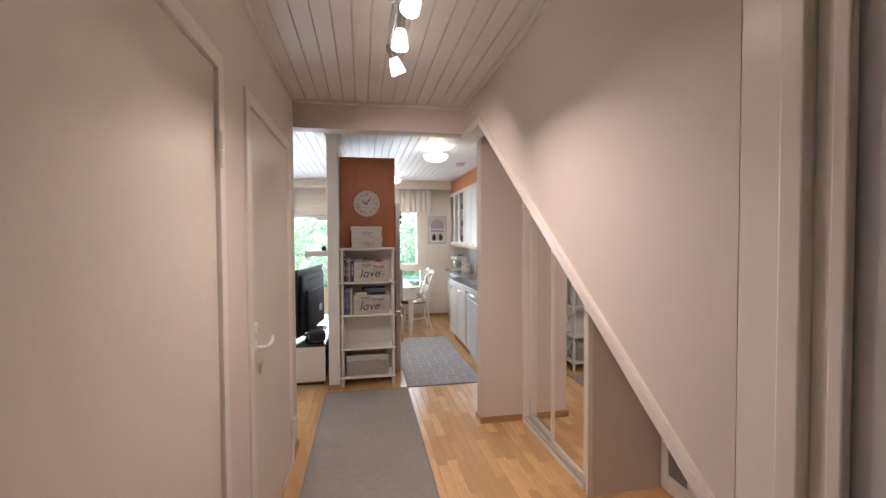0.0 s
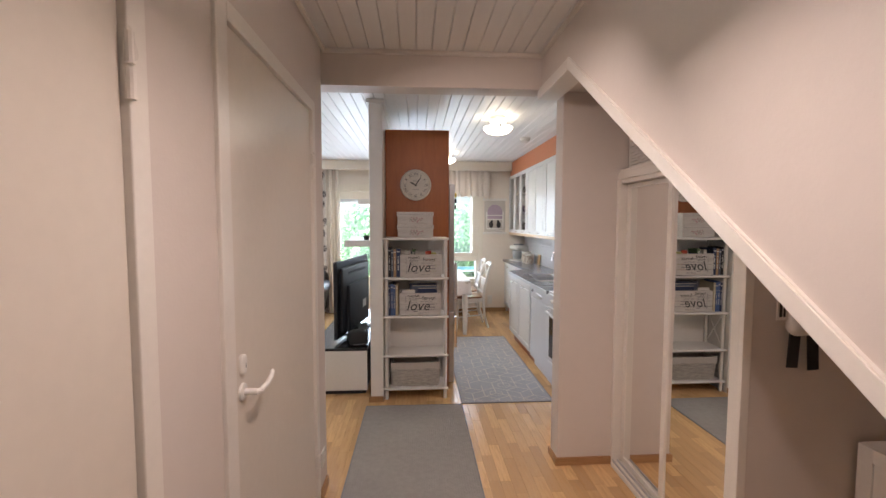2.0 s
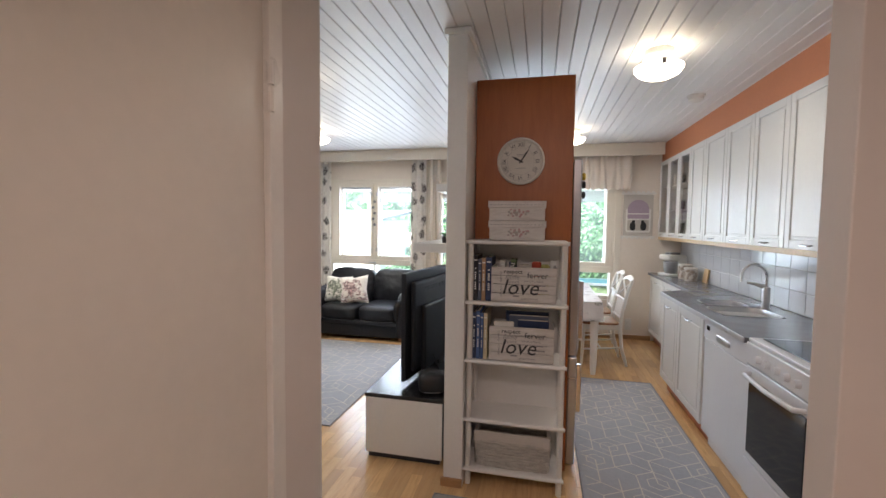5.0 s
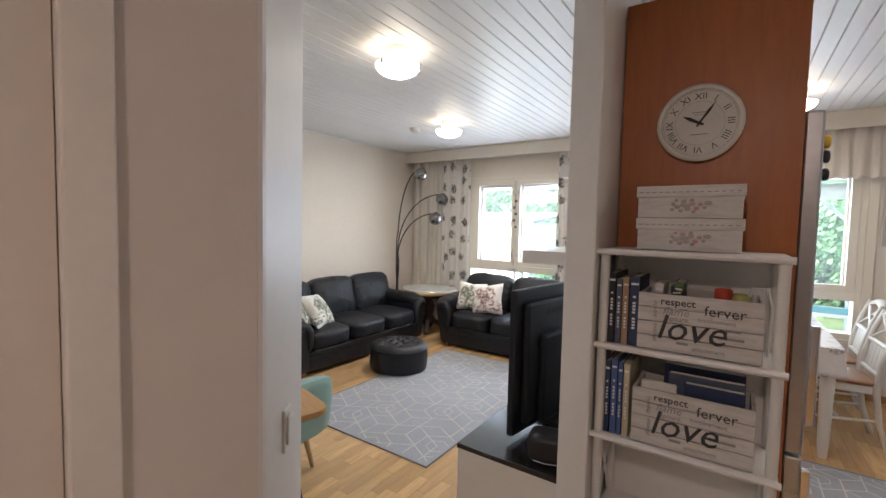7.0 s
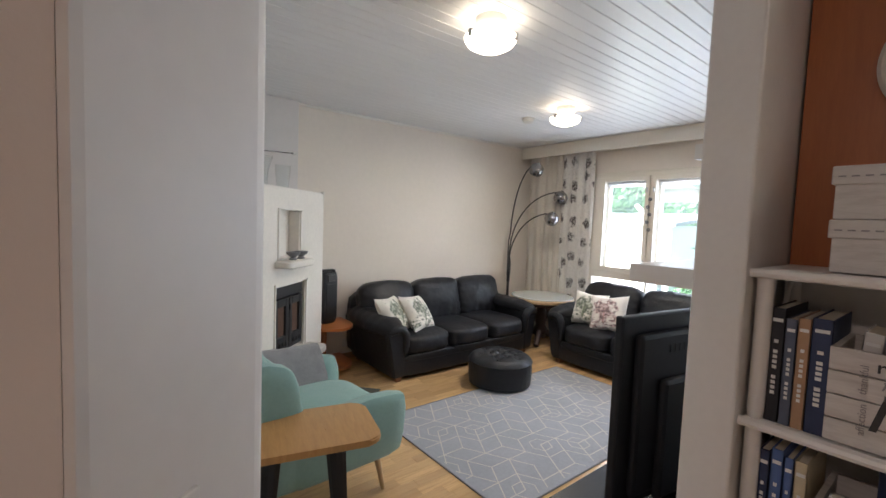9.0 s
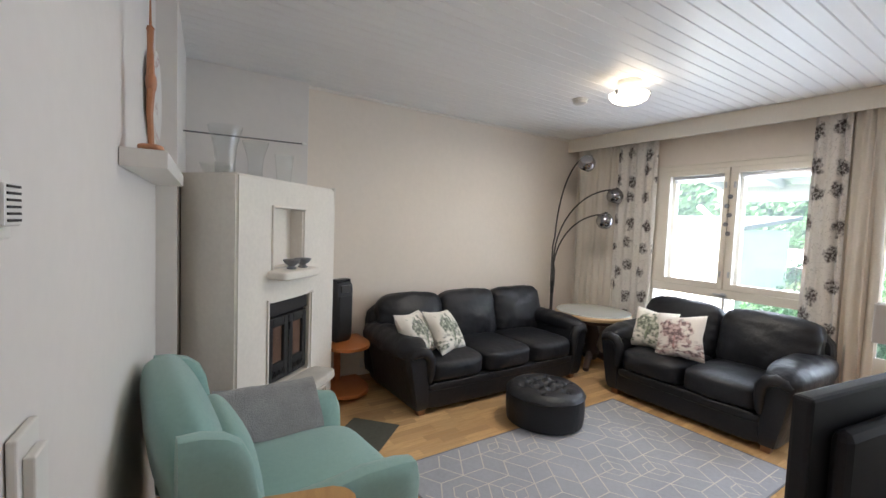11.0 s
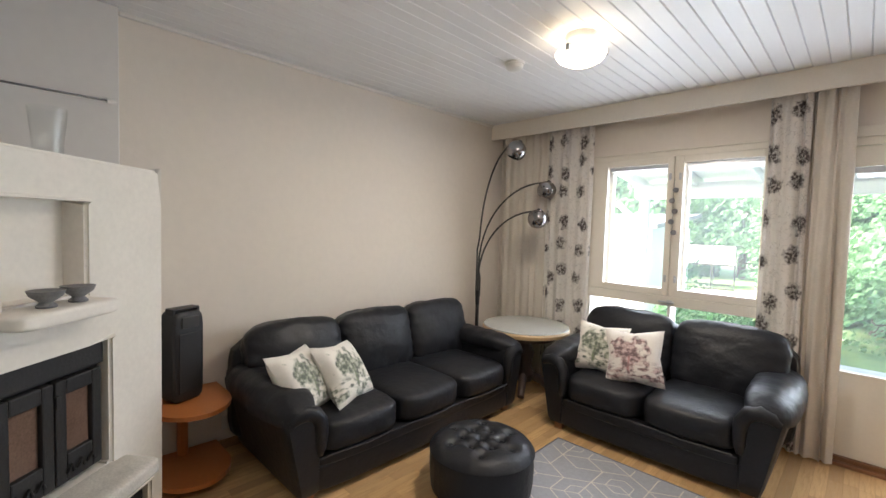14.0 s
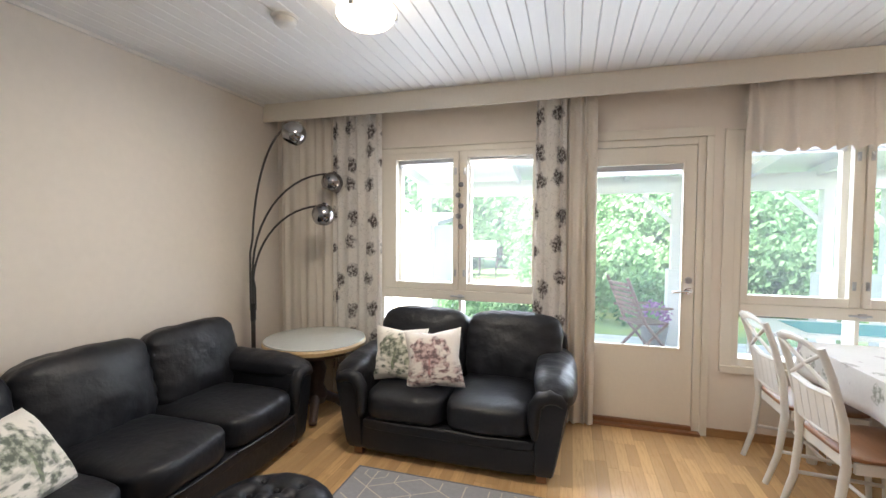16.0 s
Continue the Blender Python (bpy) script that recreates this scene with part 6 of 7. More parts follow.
# things on the worktop
cm = thing("food_processor", "white kitchen machine with a steel bowl and dark lid", "kitchen machine", pose(2.02, 7.74, 0.902, 0, 0, 20))
part("base", soft(bmesh.new(), (0.0, 0.0, 0.016), (0.125, 0.14, 0.016), 7, 8), PLASTICW, cm, "", True)
part("housing", soft(bmesh.new(), (0.055, 0.02, 0.135), (0.075, 0.115, 0.125), 6, 10), PLASTICW, cm, "", True)
part("head", soft(bmesh.new(), (-0.02, 0.02, 0.225), (0.10, 0.115, 0.038), 5, 10), PLASTICW, cm, "", True)
part("bowl", lathe(bmesh.new(), [(0.055, 0.034), (0.078, 0.07), (0.086, 0.175), (0.080, 0.175), (0.05, 0.045)], 28, (-0.045, -0.015, 0)), STEEL, cm, "brushed steel bowl", True)
part("lid", soft(bmesh.new(), (0.0, 0.02, 0.272), (0.07, 0.07, 0.014), 4, 6), GREYBOWL, cm, "dark grey lid", True)
for k, (y, r, h) in enumerate(((7.46, 0.072, 0.150), (7.28, 0.068, 0.125))):
    j = thing("storage_jar", "brown and white patterned storage canister with a pale lid", "canister", pose(2.07, y, 0.902), "canisters on the worktop")
    part("jar", lathe(bmesh.new(), [(r, 0), (r * 1.02, h * 0.5), (r, h)], 26), printed("canister_pattern", (0.62, 0.58, 0.52), (0.20, 0.13, 0.08), 26, 0.55), j, "", True)
    part("lid", lathe(bmesh.new(), [(r * 1.02, h), (r * 1.02, h + 0.016), (r * 0.9, h + 0.020)], 26), PLASTICW, j, "", True)
cb = thing("cutting_board", "small wooden board leaning on the tiled wall", "cutting board", pose(2.155, 7.10, 0.902, 0, 8, 0))
part("board", B((-0.008, 0.008, -0.06, 0.06, 0.0, 0.15), bevel=0.004), BIRCH, cb)
wp = thing("wall_hanging", "white crocheted wall hanging with two dark cats and an arched window", "wall hanging", pose(1.665, YW, 1.645))
part("cloth", B((-0.18, 0.18, -0.012, -0.002, -0.265, 0.265), bevel=0.004), LINEN, wp)
for z in (-0.28, 0.28):
    part("batten", B((-0.21, 0.21, -0.016, -0.002, z - 0.012, z + 0.012), *[(-0.20 + 0.06 * i, -0.17 + 0.06 * i, -0.018, -0.002, z - 0.03 if z < 0 else z + 0.008, z - 0.008 if z < 0 else z + 0.03) for i in range(7)]), WHITE, wp)
part("window_motif", prism(bmesh.new(), [(-0.13, -0.05), (0.13, -0.05)] + [(0.13 * math.cos(a), 0.07 + 0.13 * math.sin(a)) for a in [math.pi * i / 12 for i in range(13)]], 0, 0.003), mat("mauve_cloth", (0.42, 0.33, 0.40), 0.9, var=0.1), wp, "", False, pose(0, -0.013, 0.0, 90))
part("muntin", B((-0.14, 0.14, -0.019, -0.014, -0.062, -0.045), (-0.135, 0.135, -0.019, -0.014, 0.01, 0.024), (-0.15, -0.13, -0.019, -0.014, -0.21, 0.08), (0.13, 0.15, -0.019, -0.014, -0.21, 0.08), (-0.14, 0.14, -0.019, -0.014, -0.225, -0.20)), WHITE, wp)
for sx in (-1, 1):
    bm = soft(bmesh.new(), (sx * 0.065, -0.018, -0.145), (0.036, 0.006, 0.055), 2.3, 5)
    soft(bm, (sx * 0.055, -0.018, -0.085), (0.019, 0.006, 0.021), 2.2, 4)
    part("cat_motif", bm, BLACK, wp, "", True)
so = thing("wall_socket", "white double wall socket", "wall socket", pose(1.59, YW, 0.20))
part("plate", B((-0.04, 0.04, -0.012, 0, -0.075, 0.075), bevel=0.003), PLASTICW, so)
for z in (-0.035, 0.035):
    part("outlet", lathe(bmesh.new(), [(0.024, 0), (0.022, 0.004)], 16), PLASTICW, so, m=pose(0, -0.012, z, 90))

# dining table and chairs
dt = thing("dining_table", "white wooden dining table under the kitchen window", "table", pose(0.66, 7.19, 0))
part("tabletop", B((-0.37, 0.37, -0.72, 0.72, 0.715, 0.742), bevel=0.004), WHITE, dt)
part("apron", B((-0.33, 0.33, -0.68, -0.66, 0.63, 0.715), (-0.33, 0.33, 0.66, 0.68, 0.63, 0.715), (-0.33, -0.31, -0.66, 0.66, 0.63, 0.715), (0.31, 0.33, -0.66, 0.66, 0.63, 0.715)), WHITE, dt)
for x in (-0.32, 0.32):
    for y in (-0.665, 0.665):
        part("leg", lathe(bmesh.new(), [(0.026, 0), (0.032, 0.10), (0.040, 0.50), (0.040, 0.715)], 12, (x, y, 0)), WHITE, dt, "", True)
tcl = thing("tablecloth", "white tablecloth with purple flowers hanging over the table", "tablecloth", pose(0.66, 7.19, 0.744))
bm = bmesh.new()
n, q = 40, 5
loop = []
for k in range(4 * n):
    f = (k % n) / n * 2 - 1
    side = k // n
    hx, hy = 0.385, 0.735
    p = ((hx, hy * f), (-hx * f, hy), (-hx, -hy * f), (hx * f, -hy))[side]
    nx, ny = ((1, 0), (0, 1), (-1, 0), (0, -1))[side]
    loop.append((p, (nx, ny), k))
rows = []
for j in range(q + 1):
    ring = []
    for (px, py), (nx, ny), k in loop:
        g = j / q
        w = 0.012 * g * math.sin(k * 0.55) + 0.018 * g
        ring.append(bm.verts.new((px + nx * w, py + ny * w, 0.004 - 0.19 * g)))
    rows.append(ring)
for a, b in zip(rows, rows[1:]):
    for k in range(4 * n):
        bm.faces.new((a[k], a[(k + 1) % (4 * n)], b[(k + 1) % (4 * n)], b[k]))
bm.faces.new(rows[0])
part("cloth", bm, CLOTH, tcl, "", True)
tcl.children[0].modifiers.new("thickness", "SOLIDIFY").thickness = 0.002


def dining_chair():
    """A white cross-back chair; local front at -y."""
    c = thing("dining_chair", "white cross-back dining chair with a brown wooden seat", "chair", pose(0, 0, -50), "chairs round the table")
    part("seat", soft(bmesh.new(), (0, -0.01, 0.455), (0.205, 0.205, 0.014), 6, 6), SEATWOOD, c, "brown varnished seat", True)
    part("seat_frame", B((-0.19, 0.19, -0.195, -0.175, 0.39, 0.441), (-0.17, 0.17, 0.165, 0.185, 0.39, 0.441), (-0.195, -0.175, -0.175, 0.165, 0.39, 0.441), (0.175, 0.195, -0.175, 0.165, 0.39, 0.441), bevel=0.003), WHITE, c)
    for sx in (-1, 1):
        part("front_leg", tube(bmesh.new(), [(sx * 0.18, -0.18, 0.44), (sx * 0.182, -0.19, 0.2), (sx * 0.185, -0.20, 0.0)], [0.019, 0.017, 0.013]), WHITE, c, "", True)
        part("back_post", tube(bmesh.new(), [(sx * 0.165, 0.27, 0.0), (sx * 0.17, 0.215, 0.18), (sx * 0.175, 0.19, 0.40), (sx * 0.178, 0.205, 0.60), (sx * 0.178, 0.255, 0.80), (sx * 0.172, 0.30, 0.93)], [0.015, 0.018, 0.020, 0.019, 0.018, 0.016]), WHITE, c, "", True)
        part("side_stretcher", rod((sx * 0.183, -0.19, 0.17), (sx * 0.172, 0.20, 0.20), 0.010), WHITE, c, "", True)
    part("top_rail", tube(bmesh.new(), [(-0.175, 0.293, 0.90), (-0.09, 0.312, 0.932), (0, 0.318, 0.942), (0.09, 0.312, 0.932), (0.175, 0.293, 0.90)], [0.020, 0.028, 0.030, 0.028, 0.020], 10, 0.45), WHITE, c, "", True)
    part("lower_rail", tube(bmesh.new(), [(-0.175, 0.197, 0.52), (0, 0.205, 0.51), (0.175, 0.197, 0.52)], 0.014, 8), WHITE, c, "", True)
    part("middle_rail", tube(bmesh.new(), [(-0.177, 0.232, 0.715), (0, 0.245, 0.705), (0.177, 0.232, 0.715)], 0.015, 8), WHITE, c, "", True)
    for k in range(5):
        part("back_plank", moved(B((-0.160 + 0.064 * k, -0.098 + 0.064 * k, -0.006, 0.006, 0, 0.195), bevel=0.002), pose(0, 0.207, 0.515, -10)), WHITE, c)
    part("cross_bar", tube(bmesh.new(), [(-0.165, 0.24, 0.73), (0, 0.275, 0.82), (0.165, 0.295, 0.90)], 0.010, 8), WHITE, c, "", True)
    part("cross_bar", tube(bmesh.new(), [(0.165, 0.24, 0.73), (0, 0.268, 0.82), (-0.165, 0.295, 0.90)], 0.010, 8), WHITE, c, "", True)
    part("stretcher", rod((-0.178, 0.0, 0.185), (0.178, 0.0, 0.185), 0.010), WHITE, c, "", True)
    return c


ch = dining_chair()
ch.matrix_basis = pose(0.235, 7.68, 0, 0, 0, 90)
copy_thing(ch, pose(0.225, 7.13, 0, 0, 0, 93))
copy_thing(ch, pose(1.10, 7.62, 0, 0, 0, -90))
copy_thing(ch, pose(1.08, 7.02, 0, 0, 0, -86))
line_rug("kitchen_rug", "grey kitchen runner rug with a cream hexagon lattice", 0.70, 1.485, 4.29, 6.38, 0.125)

# ---- hall ----
def bookshelf():
    s = thing("bookshelf", "open white five-shelf rack with crossed sides against the cherry panel", "bookshelf", pose(0.036, 4.405, 0))
    W, D = 0.545, 0.262
    Z = [0.105, 0.395, 0.735, 1.068, 1.408]
    for k, z in enumerate(Z):
        part("shelf", B((-0.0, W, 0.0, D, z - 0.018, z), bevel=0.004), WHITE, s)
        part("front_lip", tube(bmesh.new(), [(-0.006, -0.004, z - 0.010), (W + 0.006, -0.004, z - 0.010)], 0.011, 8), WHITE, s, "", True)
    for x in (0.018, W - 0.018):
        for y in (0.018, D - 0.018):
            zs = [0.0] + Z
            for a, b in zip(zs, zs[1:]):
                part("post", tube(bmesh.new(), [(x, y, a), (x, y, a + 0.02), (x, y, b - 0.03), (x, y, b - 0.018)], [0.015, 0.0165, 0.0165, 0.020], 10), WHITE, s, "", True)
        for a, b in zip(Z, Z[1:]):
            part("cross_brace", rod((x, 0.03, a + 0.02), (x, D - 0.03, b - 0.03), 0.006, 8), WHITE, s)
            part("cross_brace", rod((x, D - 0.03, a + 0.02), (x, 0.03, b - 0.03), 0.006, 8), WHITE, s)
    part("back_panel", B((0.03, W - 0.03, D - 0.006, D - 0.001, 0.105, 1.39)), WHITE, s)


bookshelf()


def crate(m):
    c = thing("wooden_crate", "whitewashed wooden crate with printed black words", "crate", m, "lettered crates")
    W, D, H = 0.352, 0.20, 0.192
    for k in range(4):
        z = 0.002 + k * 0.0485
        part("front_slat", B((0, W, 0, 0.010, z, z + 0.0455), bevel=0.0012), CRATE, c)
        part("back_slat", B((0, W, D - 0.01, D, z, z + 0.0455), bevel=0.0012), CRATE, c)
    for x in (0.0, W - 0.012):
        part("end_panel", B((x, x + 0.012, 0.011, D - 0.011, 0.002, H), bevel=0.0012), CRATE, c)
    part("bottom", B((0.012, W - 0.012, 0.011, D - 0.011, 0.0, 0.010)), CRATE, c)

    def w(t, x, z, s, mt=INK, shear=0.0, turn=0, bold=0.0):
        word(t, s, mt, c, pose(x, -0.0012, z, 90, 0, 0) @ pose(0, 0, 0, 0, 0, turn), "", 0.0005, shear, bold)
    w("respect", 0.068, 0.158, 0.034, INK, 0, 0, 0.0004)
    w("ferver", 0.195, 0.136, 0.046)
    w("flame", 0.075, 0.126, 0.036, INKG, 0.3)
    w("rapture", 0.080, 0.106, 0.024, INKG)
    w("involvement", 0.178, 0.113, 0.021, INKG)
    w("love", 0.058, 0.044, 0.118, INK, 0.25, 0, 0.0003)
    w("attachment", 0.165, 0.016, 0.020, INKG)
    w("affection", 0.060, 0.030, 0.018, INKG, 0, 90)
    w("thankful", 0.058, 0.110, 0.018, INKG, 0, 90)
    for x, z, l in ((0.235, 0.092, 0.06), (0.235, 0.066, 0.07), (0.12, 0.030, 0.035)):
        part("print_bar", B((x, x + l, -0.0014, -0.0004, z, z + 0.008)), INKG, c)
    return c


crate(pose(0.172, 4.412, 1.071))
crate(pose(0.166, 4.412, 0.738))
rg = random.Random(11)
PAL = [mat("book_" + n, c, 0.6, var=0.1) for n, c in (("navy", (0.03, 0.045, 0.10)), ("black", (0.02, 0.02, 0.025)), ("blue", (0.08, 0.14, 0.32)), ("cream", (0.58, 0.50, 0.34)), ("tan", (0.42, 0.26, 0.15)), ("slate", (0.10, 0.12, 0.17)), ("green", (0.12, 0.20, 0.08)), ("red", (0.45, 0.06, 0.03)), ("pale", (0.62, 0.60, 0.56)))]
PAGES = mat("book_pages", (0.66, 0.61, 0.50), 0.9, var=0.1, scale=60, stretch=(1, 1, 20))


def book(m, w, d, h, cover, label, group):
    """Standing book: spine towards -y."""
    b = thing("book", label, "book", m, group)
    part("cover", B((0, 0.003, 0, d, 0, h), (w - 0.003, w, 0, d, 0, h), (0, w, 0, 0.004, 0, h), bevel=0.001), cover, b)
    part("page_block", B((0.003, w - 0.003, 0.004, d - 0.005, 0.003, h - 0.003)), PAGES, b, "cream page block")
    rows = [(h * (0.20 + 0.045 * i), h * (0.20 + 0.045 * i + 0.030)) for i in range(12) if (i * 7 + int(h * 1000)) % 5]
    part("spine_print", B(*[(w * 0.34, w * 0.64, -0.0006, 0.0002, a, c) for a, c in rows]), TEXT1, b)
    part("spine_band", B((w * 0.15, w * 0.85, -0.0006, 0.0002, h * 0.88, h * 0.91)), TEXT1, b)


x = 0.068
for w, h, c in ((0.026, 0.255, 1), (0.020, 0.235, 5), (0.022, 0.240, 4), (0.034, 0.245, 0)):
    book(pose(x, 4.425, 1.068), w, 0.19, h, PAL[c], "thick standing book with a dark printed spine", "books on the upper shelf")
    x += w + 0.001
x = 0.068
for w, h, c in ((0.020, 0.265, 0), (0.022, 0.275, 2), (0.016, 0.265, 2), (0.022, 0.265, 3)):
    book(pose(x, 4.425, 0.735), w, 0.19, h, PAL[c], "standing book with a coloured printed spine", "books on the lower shelf")
    x += w + 0.002
# contents of the crates
for k, (px, w, h, c, tl) in enumerate(((0.20, 0.03, 0.215, 8, 4), (0.245, 0.03, 0.225, 6, 8), (0.285, 0.035, 0.205, 0, -6))):
    book(pose(px, 4.45, 1.083, 0, tl, 0), w, 0.13, h, PAL[c], "small book standing in the crate", "books in the crates")
for px, w, h, c, y in ((0.25, 0.24, 0.255, 0, 4.54), (0.27, 0.22, 0.235, 5, 4.50), (0.19, 0.11, 0.205, 8, 4.445), (0.32, 0.17, 0.215, 0, 4.47)):
    b = thing("folder", "dark folder or booklet standing in the lower crate", "folder", pose(px, y, 0.75, 6), "folders in the crate")
    part("cover", B((0, w, 0, 0.014, 0, h), bevel=0.002), PAL[c], b)
    part("page_block", B((0.004, w - 0.004, 0.003, 0.011, h, h + 0.003)), PAGES, b)
cn = thing("candle", "small orange-red candle glass peeking over the crate", "candle", pose(0.415, 4.47, 1.083))
part("glass", lathe(bmesh.new(), [(0.022, 0), (0.026, 0.205), (0.02, 0.21)], 16), PAL[7], cn, "", True)
cn = thing("jar", "small yellow-green jar in the crate", "jar", pose(0.46, 4.48, 1.083))
part("glass", lathe(bmesh.new(), [(0.025, 0), (0.028, 0.185), (0.02, 0.195)], 16), mat("lime_wax", (0.42, 0.40, 0.12), 0.4), cn, "", True)
tc2 = thing("toy_chair", "tiny white chair ornament behind the crate", "ornament", pose(0.515, 4.57, 1.068))
bm = tube(bmesh.new(), [(-0.03, 0, 0.0), (-0.035, 0, 0.16), (-0.02, 0, 0.225), (0.02, 0, 0.225), (0.035, 0, 0.16), (0.03, 0, 0.0)], 0.005, 6)
for x in (-0.012, 0.012):
    tube(bm, [(x, 0, 0.10), (x, 0, 0.222)], 0.003, 5)
part("frame", bm, WHITE, tc2, "", True)


def storage_box(m):
    b = thing("storage_box", "lidded whitewashed box with a painted rose", "box", m, "rose boxes on the rack")
    part("box", B((0.006, 0.309, 0.006, 0.194, 0, 0.095), bevel=0.002), CRATE, b)
    part("lid", B((0, 0.315, 0, 0.20, 0.07, 0.108), bevel=0.003), CRATE, b)
    faded = mat("faded_rose", (0.52, 0.32, 0.32), 0.9, var=0.2, scale=30, tint=(0.36, 0.38, 0.34))
    bm = bmesh.new()
    for k in range(15):
        a, r = k * 2.4, 0.006 * math.sqrt(k)
        soft(bm, (0.155 + 2.4 * r * math.cos(a), 0.0045, 0.040 + 1.05 * r * math.sin(a)), (0.010 - 0.0003 * k, 0.002, 0.008 - 0.0002 * k), 2.2, 2)
    part("rose_print", bm, faded, b)
    part("bud_print", soft(bmesh.new(), (0.215, 0.0045, 0.05), (0.012, 0.002, 0.007), 2.2, 2), faded, b)
    part("lid_border", B(*[(0.01 + 0.02 * i, 0.022 + 0.02 * i, -0.0008, 0.0004, 0.085, 0.088) for i in range(15)]), INKG, b)


storage_box(pose(0.147, 4.435, 1.411))
storage_box(pose(0.145, 4.437, 1.520, 0, 0, 0.6))
wb = thing("wicker_basket", "grey wicker basket with a linen lining on the lowest shelf", "basket", pose(0.30, 4.535, 0.107))
bm = bmesh.new()
for k in range(9):
    z = 0.008 + k * 0.0175
    hw, hd = 0.205 + 0.0015 * k, 0.098 + 0.001 * k
    pts = []
    for j in range(41):
        a = 2 * math.pi * j / 40
        ca, sa = math.cos(a), math.sin(a)
        pts.append((math.copysign(abs(ca) ** 0.3, ca) * hw, math.copysign(abs(sa) ** 0.3, sa) * hd, z + 0.003 * math.sin(j * 3.1 + k * 3.14)))
    tube(bm, pts, 0.0095, 6)
part("weave", bm, WICKER, wb, "", True)
part("lining", moved(pierced(0.42, 0.215, 0.06, [(0.014, 0.406, 0.014, 0.201)]), Matrix(((1, 0, 0, -0.21), (0, 0, 1, -0.1075), (0, 1, 0, 0.148), (0, 0, 0, 1)))), LINEN, wb, "beige linen rim")
part("basket_floor", B((-0.2, 0.2, -0.095, 0.095, 0.0, 0.01)), WICKER, wb)

# wall clock
ck = thing("wall_clock", "round cream wall clock with Roman numerals on the cherry panel", "clock", pose(0.307, 4.678, 1.875, 90))
part("rim", lathe(bmesh.new(), [(0.125, 0.0), (0.138, 0.010), (0.140, 0.022), (0.132, 0.030), (0.124, 0.026), (0.122, 0.016)], 56, close=False), DIAL, ck, "", True)
part("dial", lathe(bmesh.new(), [(0.124, 0.002), (0.124, 0.016)], 56), DIAL, ck)
for k, t in enumerate(("XII", "I", "II", "III", "IIII", "V", "VI", "VII", "VIII", "IX", "X", "XI")):
    a = radians(90 - 30 * k)
    w = word(t, 0.034, INK, ck, pose(0, 0, 0), "", 0.0004, 0, -0.0002)
    bb = [Vector(c) for c in w.bound_box]
    cx, cy = (bb[0].x + bb[6].x) / 2, (bb[0].y + bb[6].y) / 2
    w.matrix_basis = pose(0.098 * math.cos(a), 0.098 * math.sin(a), 0.0172, 0, 0, -30 * k) @ pose(-cx, -cy, 0)
for ln, wd, ang, z in ((0.062, 0.004, 62, 0.019), (0.090, 0.003, -34, 0.021)):
    part("clock_hand", prism(bmesh.new(), [(-wd, -0.015), (wd, -0.015), (wd * 1.6, ln * 0.6), (0, ln), (-wd * 1.6, ln * 0.6)], 0, 0.001), INK, ck, "", False, pose(0, 0, z, 0, 0, ang))
for r0 in (0.079, 0.1175):
    part("dial_ring", lathe(bmesh.new(), [(r0, 0.0160), (r0, 0.0168), (r0 + 0.0009, 0.0168), (r0 + 0.0009, 0.0160)], 48, close=False), INKG, ck)
part("hub", lathe(bmesh.new(), [(0.007, 0.017), (0.006, 0.024)], 14), INK, ck)
part("maker_mark", B((-0.025, 0.025, 0.038, 0.041, 0.0165, 0.0172), (-0.018, 0.018, 0.030, 0.032, 0.0165, 0.0172), (-0.03, 0.03, -0.042, -0.039, 0.0165, 0.0172)), INKG, ck)

# runner carpet
rn = thing("hall_runner", "long grey woven hall runner on the parquet", "rug", pose(0.272, 0, 0, 0, 0, -0.3))
part("weave", B((-0.395, 0.395, -1.0, 4.27, 0.0, 0.006), bevel=0.002), RUNNER, rn)
part("edge_binding", B((-0.403, -0.395, -1.0, 4.275, 0, 0.0075), (0.395, 0.403, -1.0, 4.275, 0, 0.0075), (-0.395, 0.395, 4.27, 4.275, 0, 0.0075)), GREYBOWL, rn)
bm = bmesh.new()
for i in range(52):
    for j in range(150):
        x0, y0 = -0.39 + i * 0.015, 2.05 + j * 0.0147
        o = 0.0035 if (i + j) % 2 else 0.0
        h = 0.0075
        v = [bm.verts.new(q) for q in ((x0 + 0.001, y0 + 0.002 + o, 0.0055), (x0 + 0.013, y0 + 0.002 + o, 0.0055), (x0 + 0.013, y0 + 0.010 + o, 0.0055), (x0 + 0.001, y0 + 0.010 + o, 0.0055), (x0 + 0.007, y0 + 0.006 + o, h))]
        for k in range(4):
            bm.faces.new((v[k], v[(k + 1) % 4], v[4]))
tagged(part("weave_relief", bm, RUNNER, rn), "", "", "", "stuff")

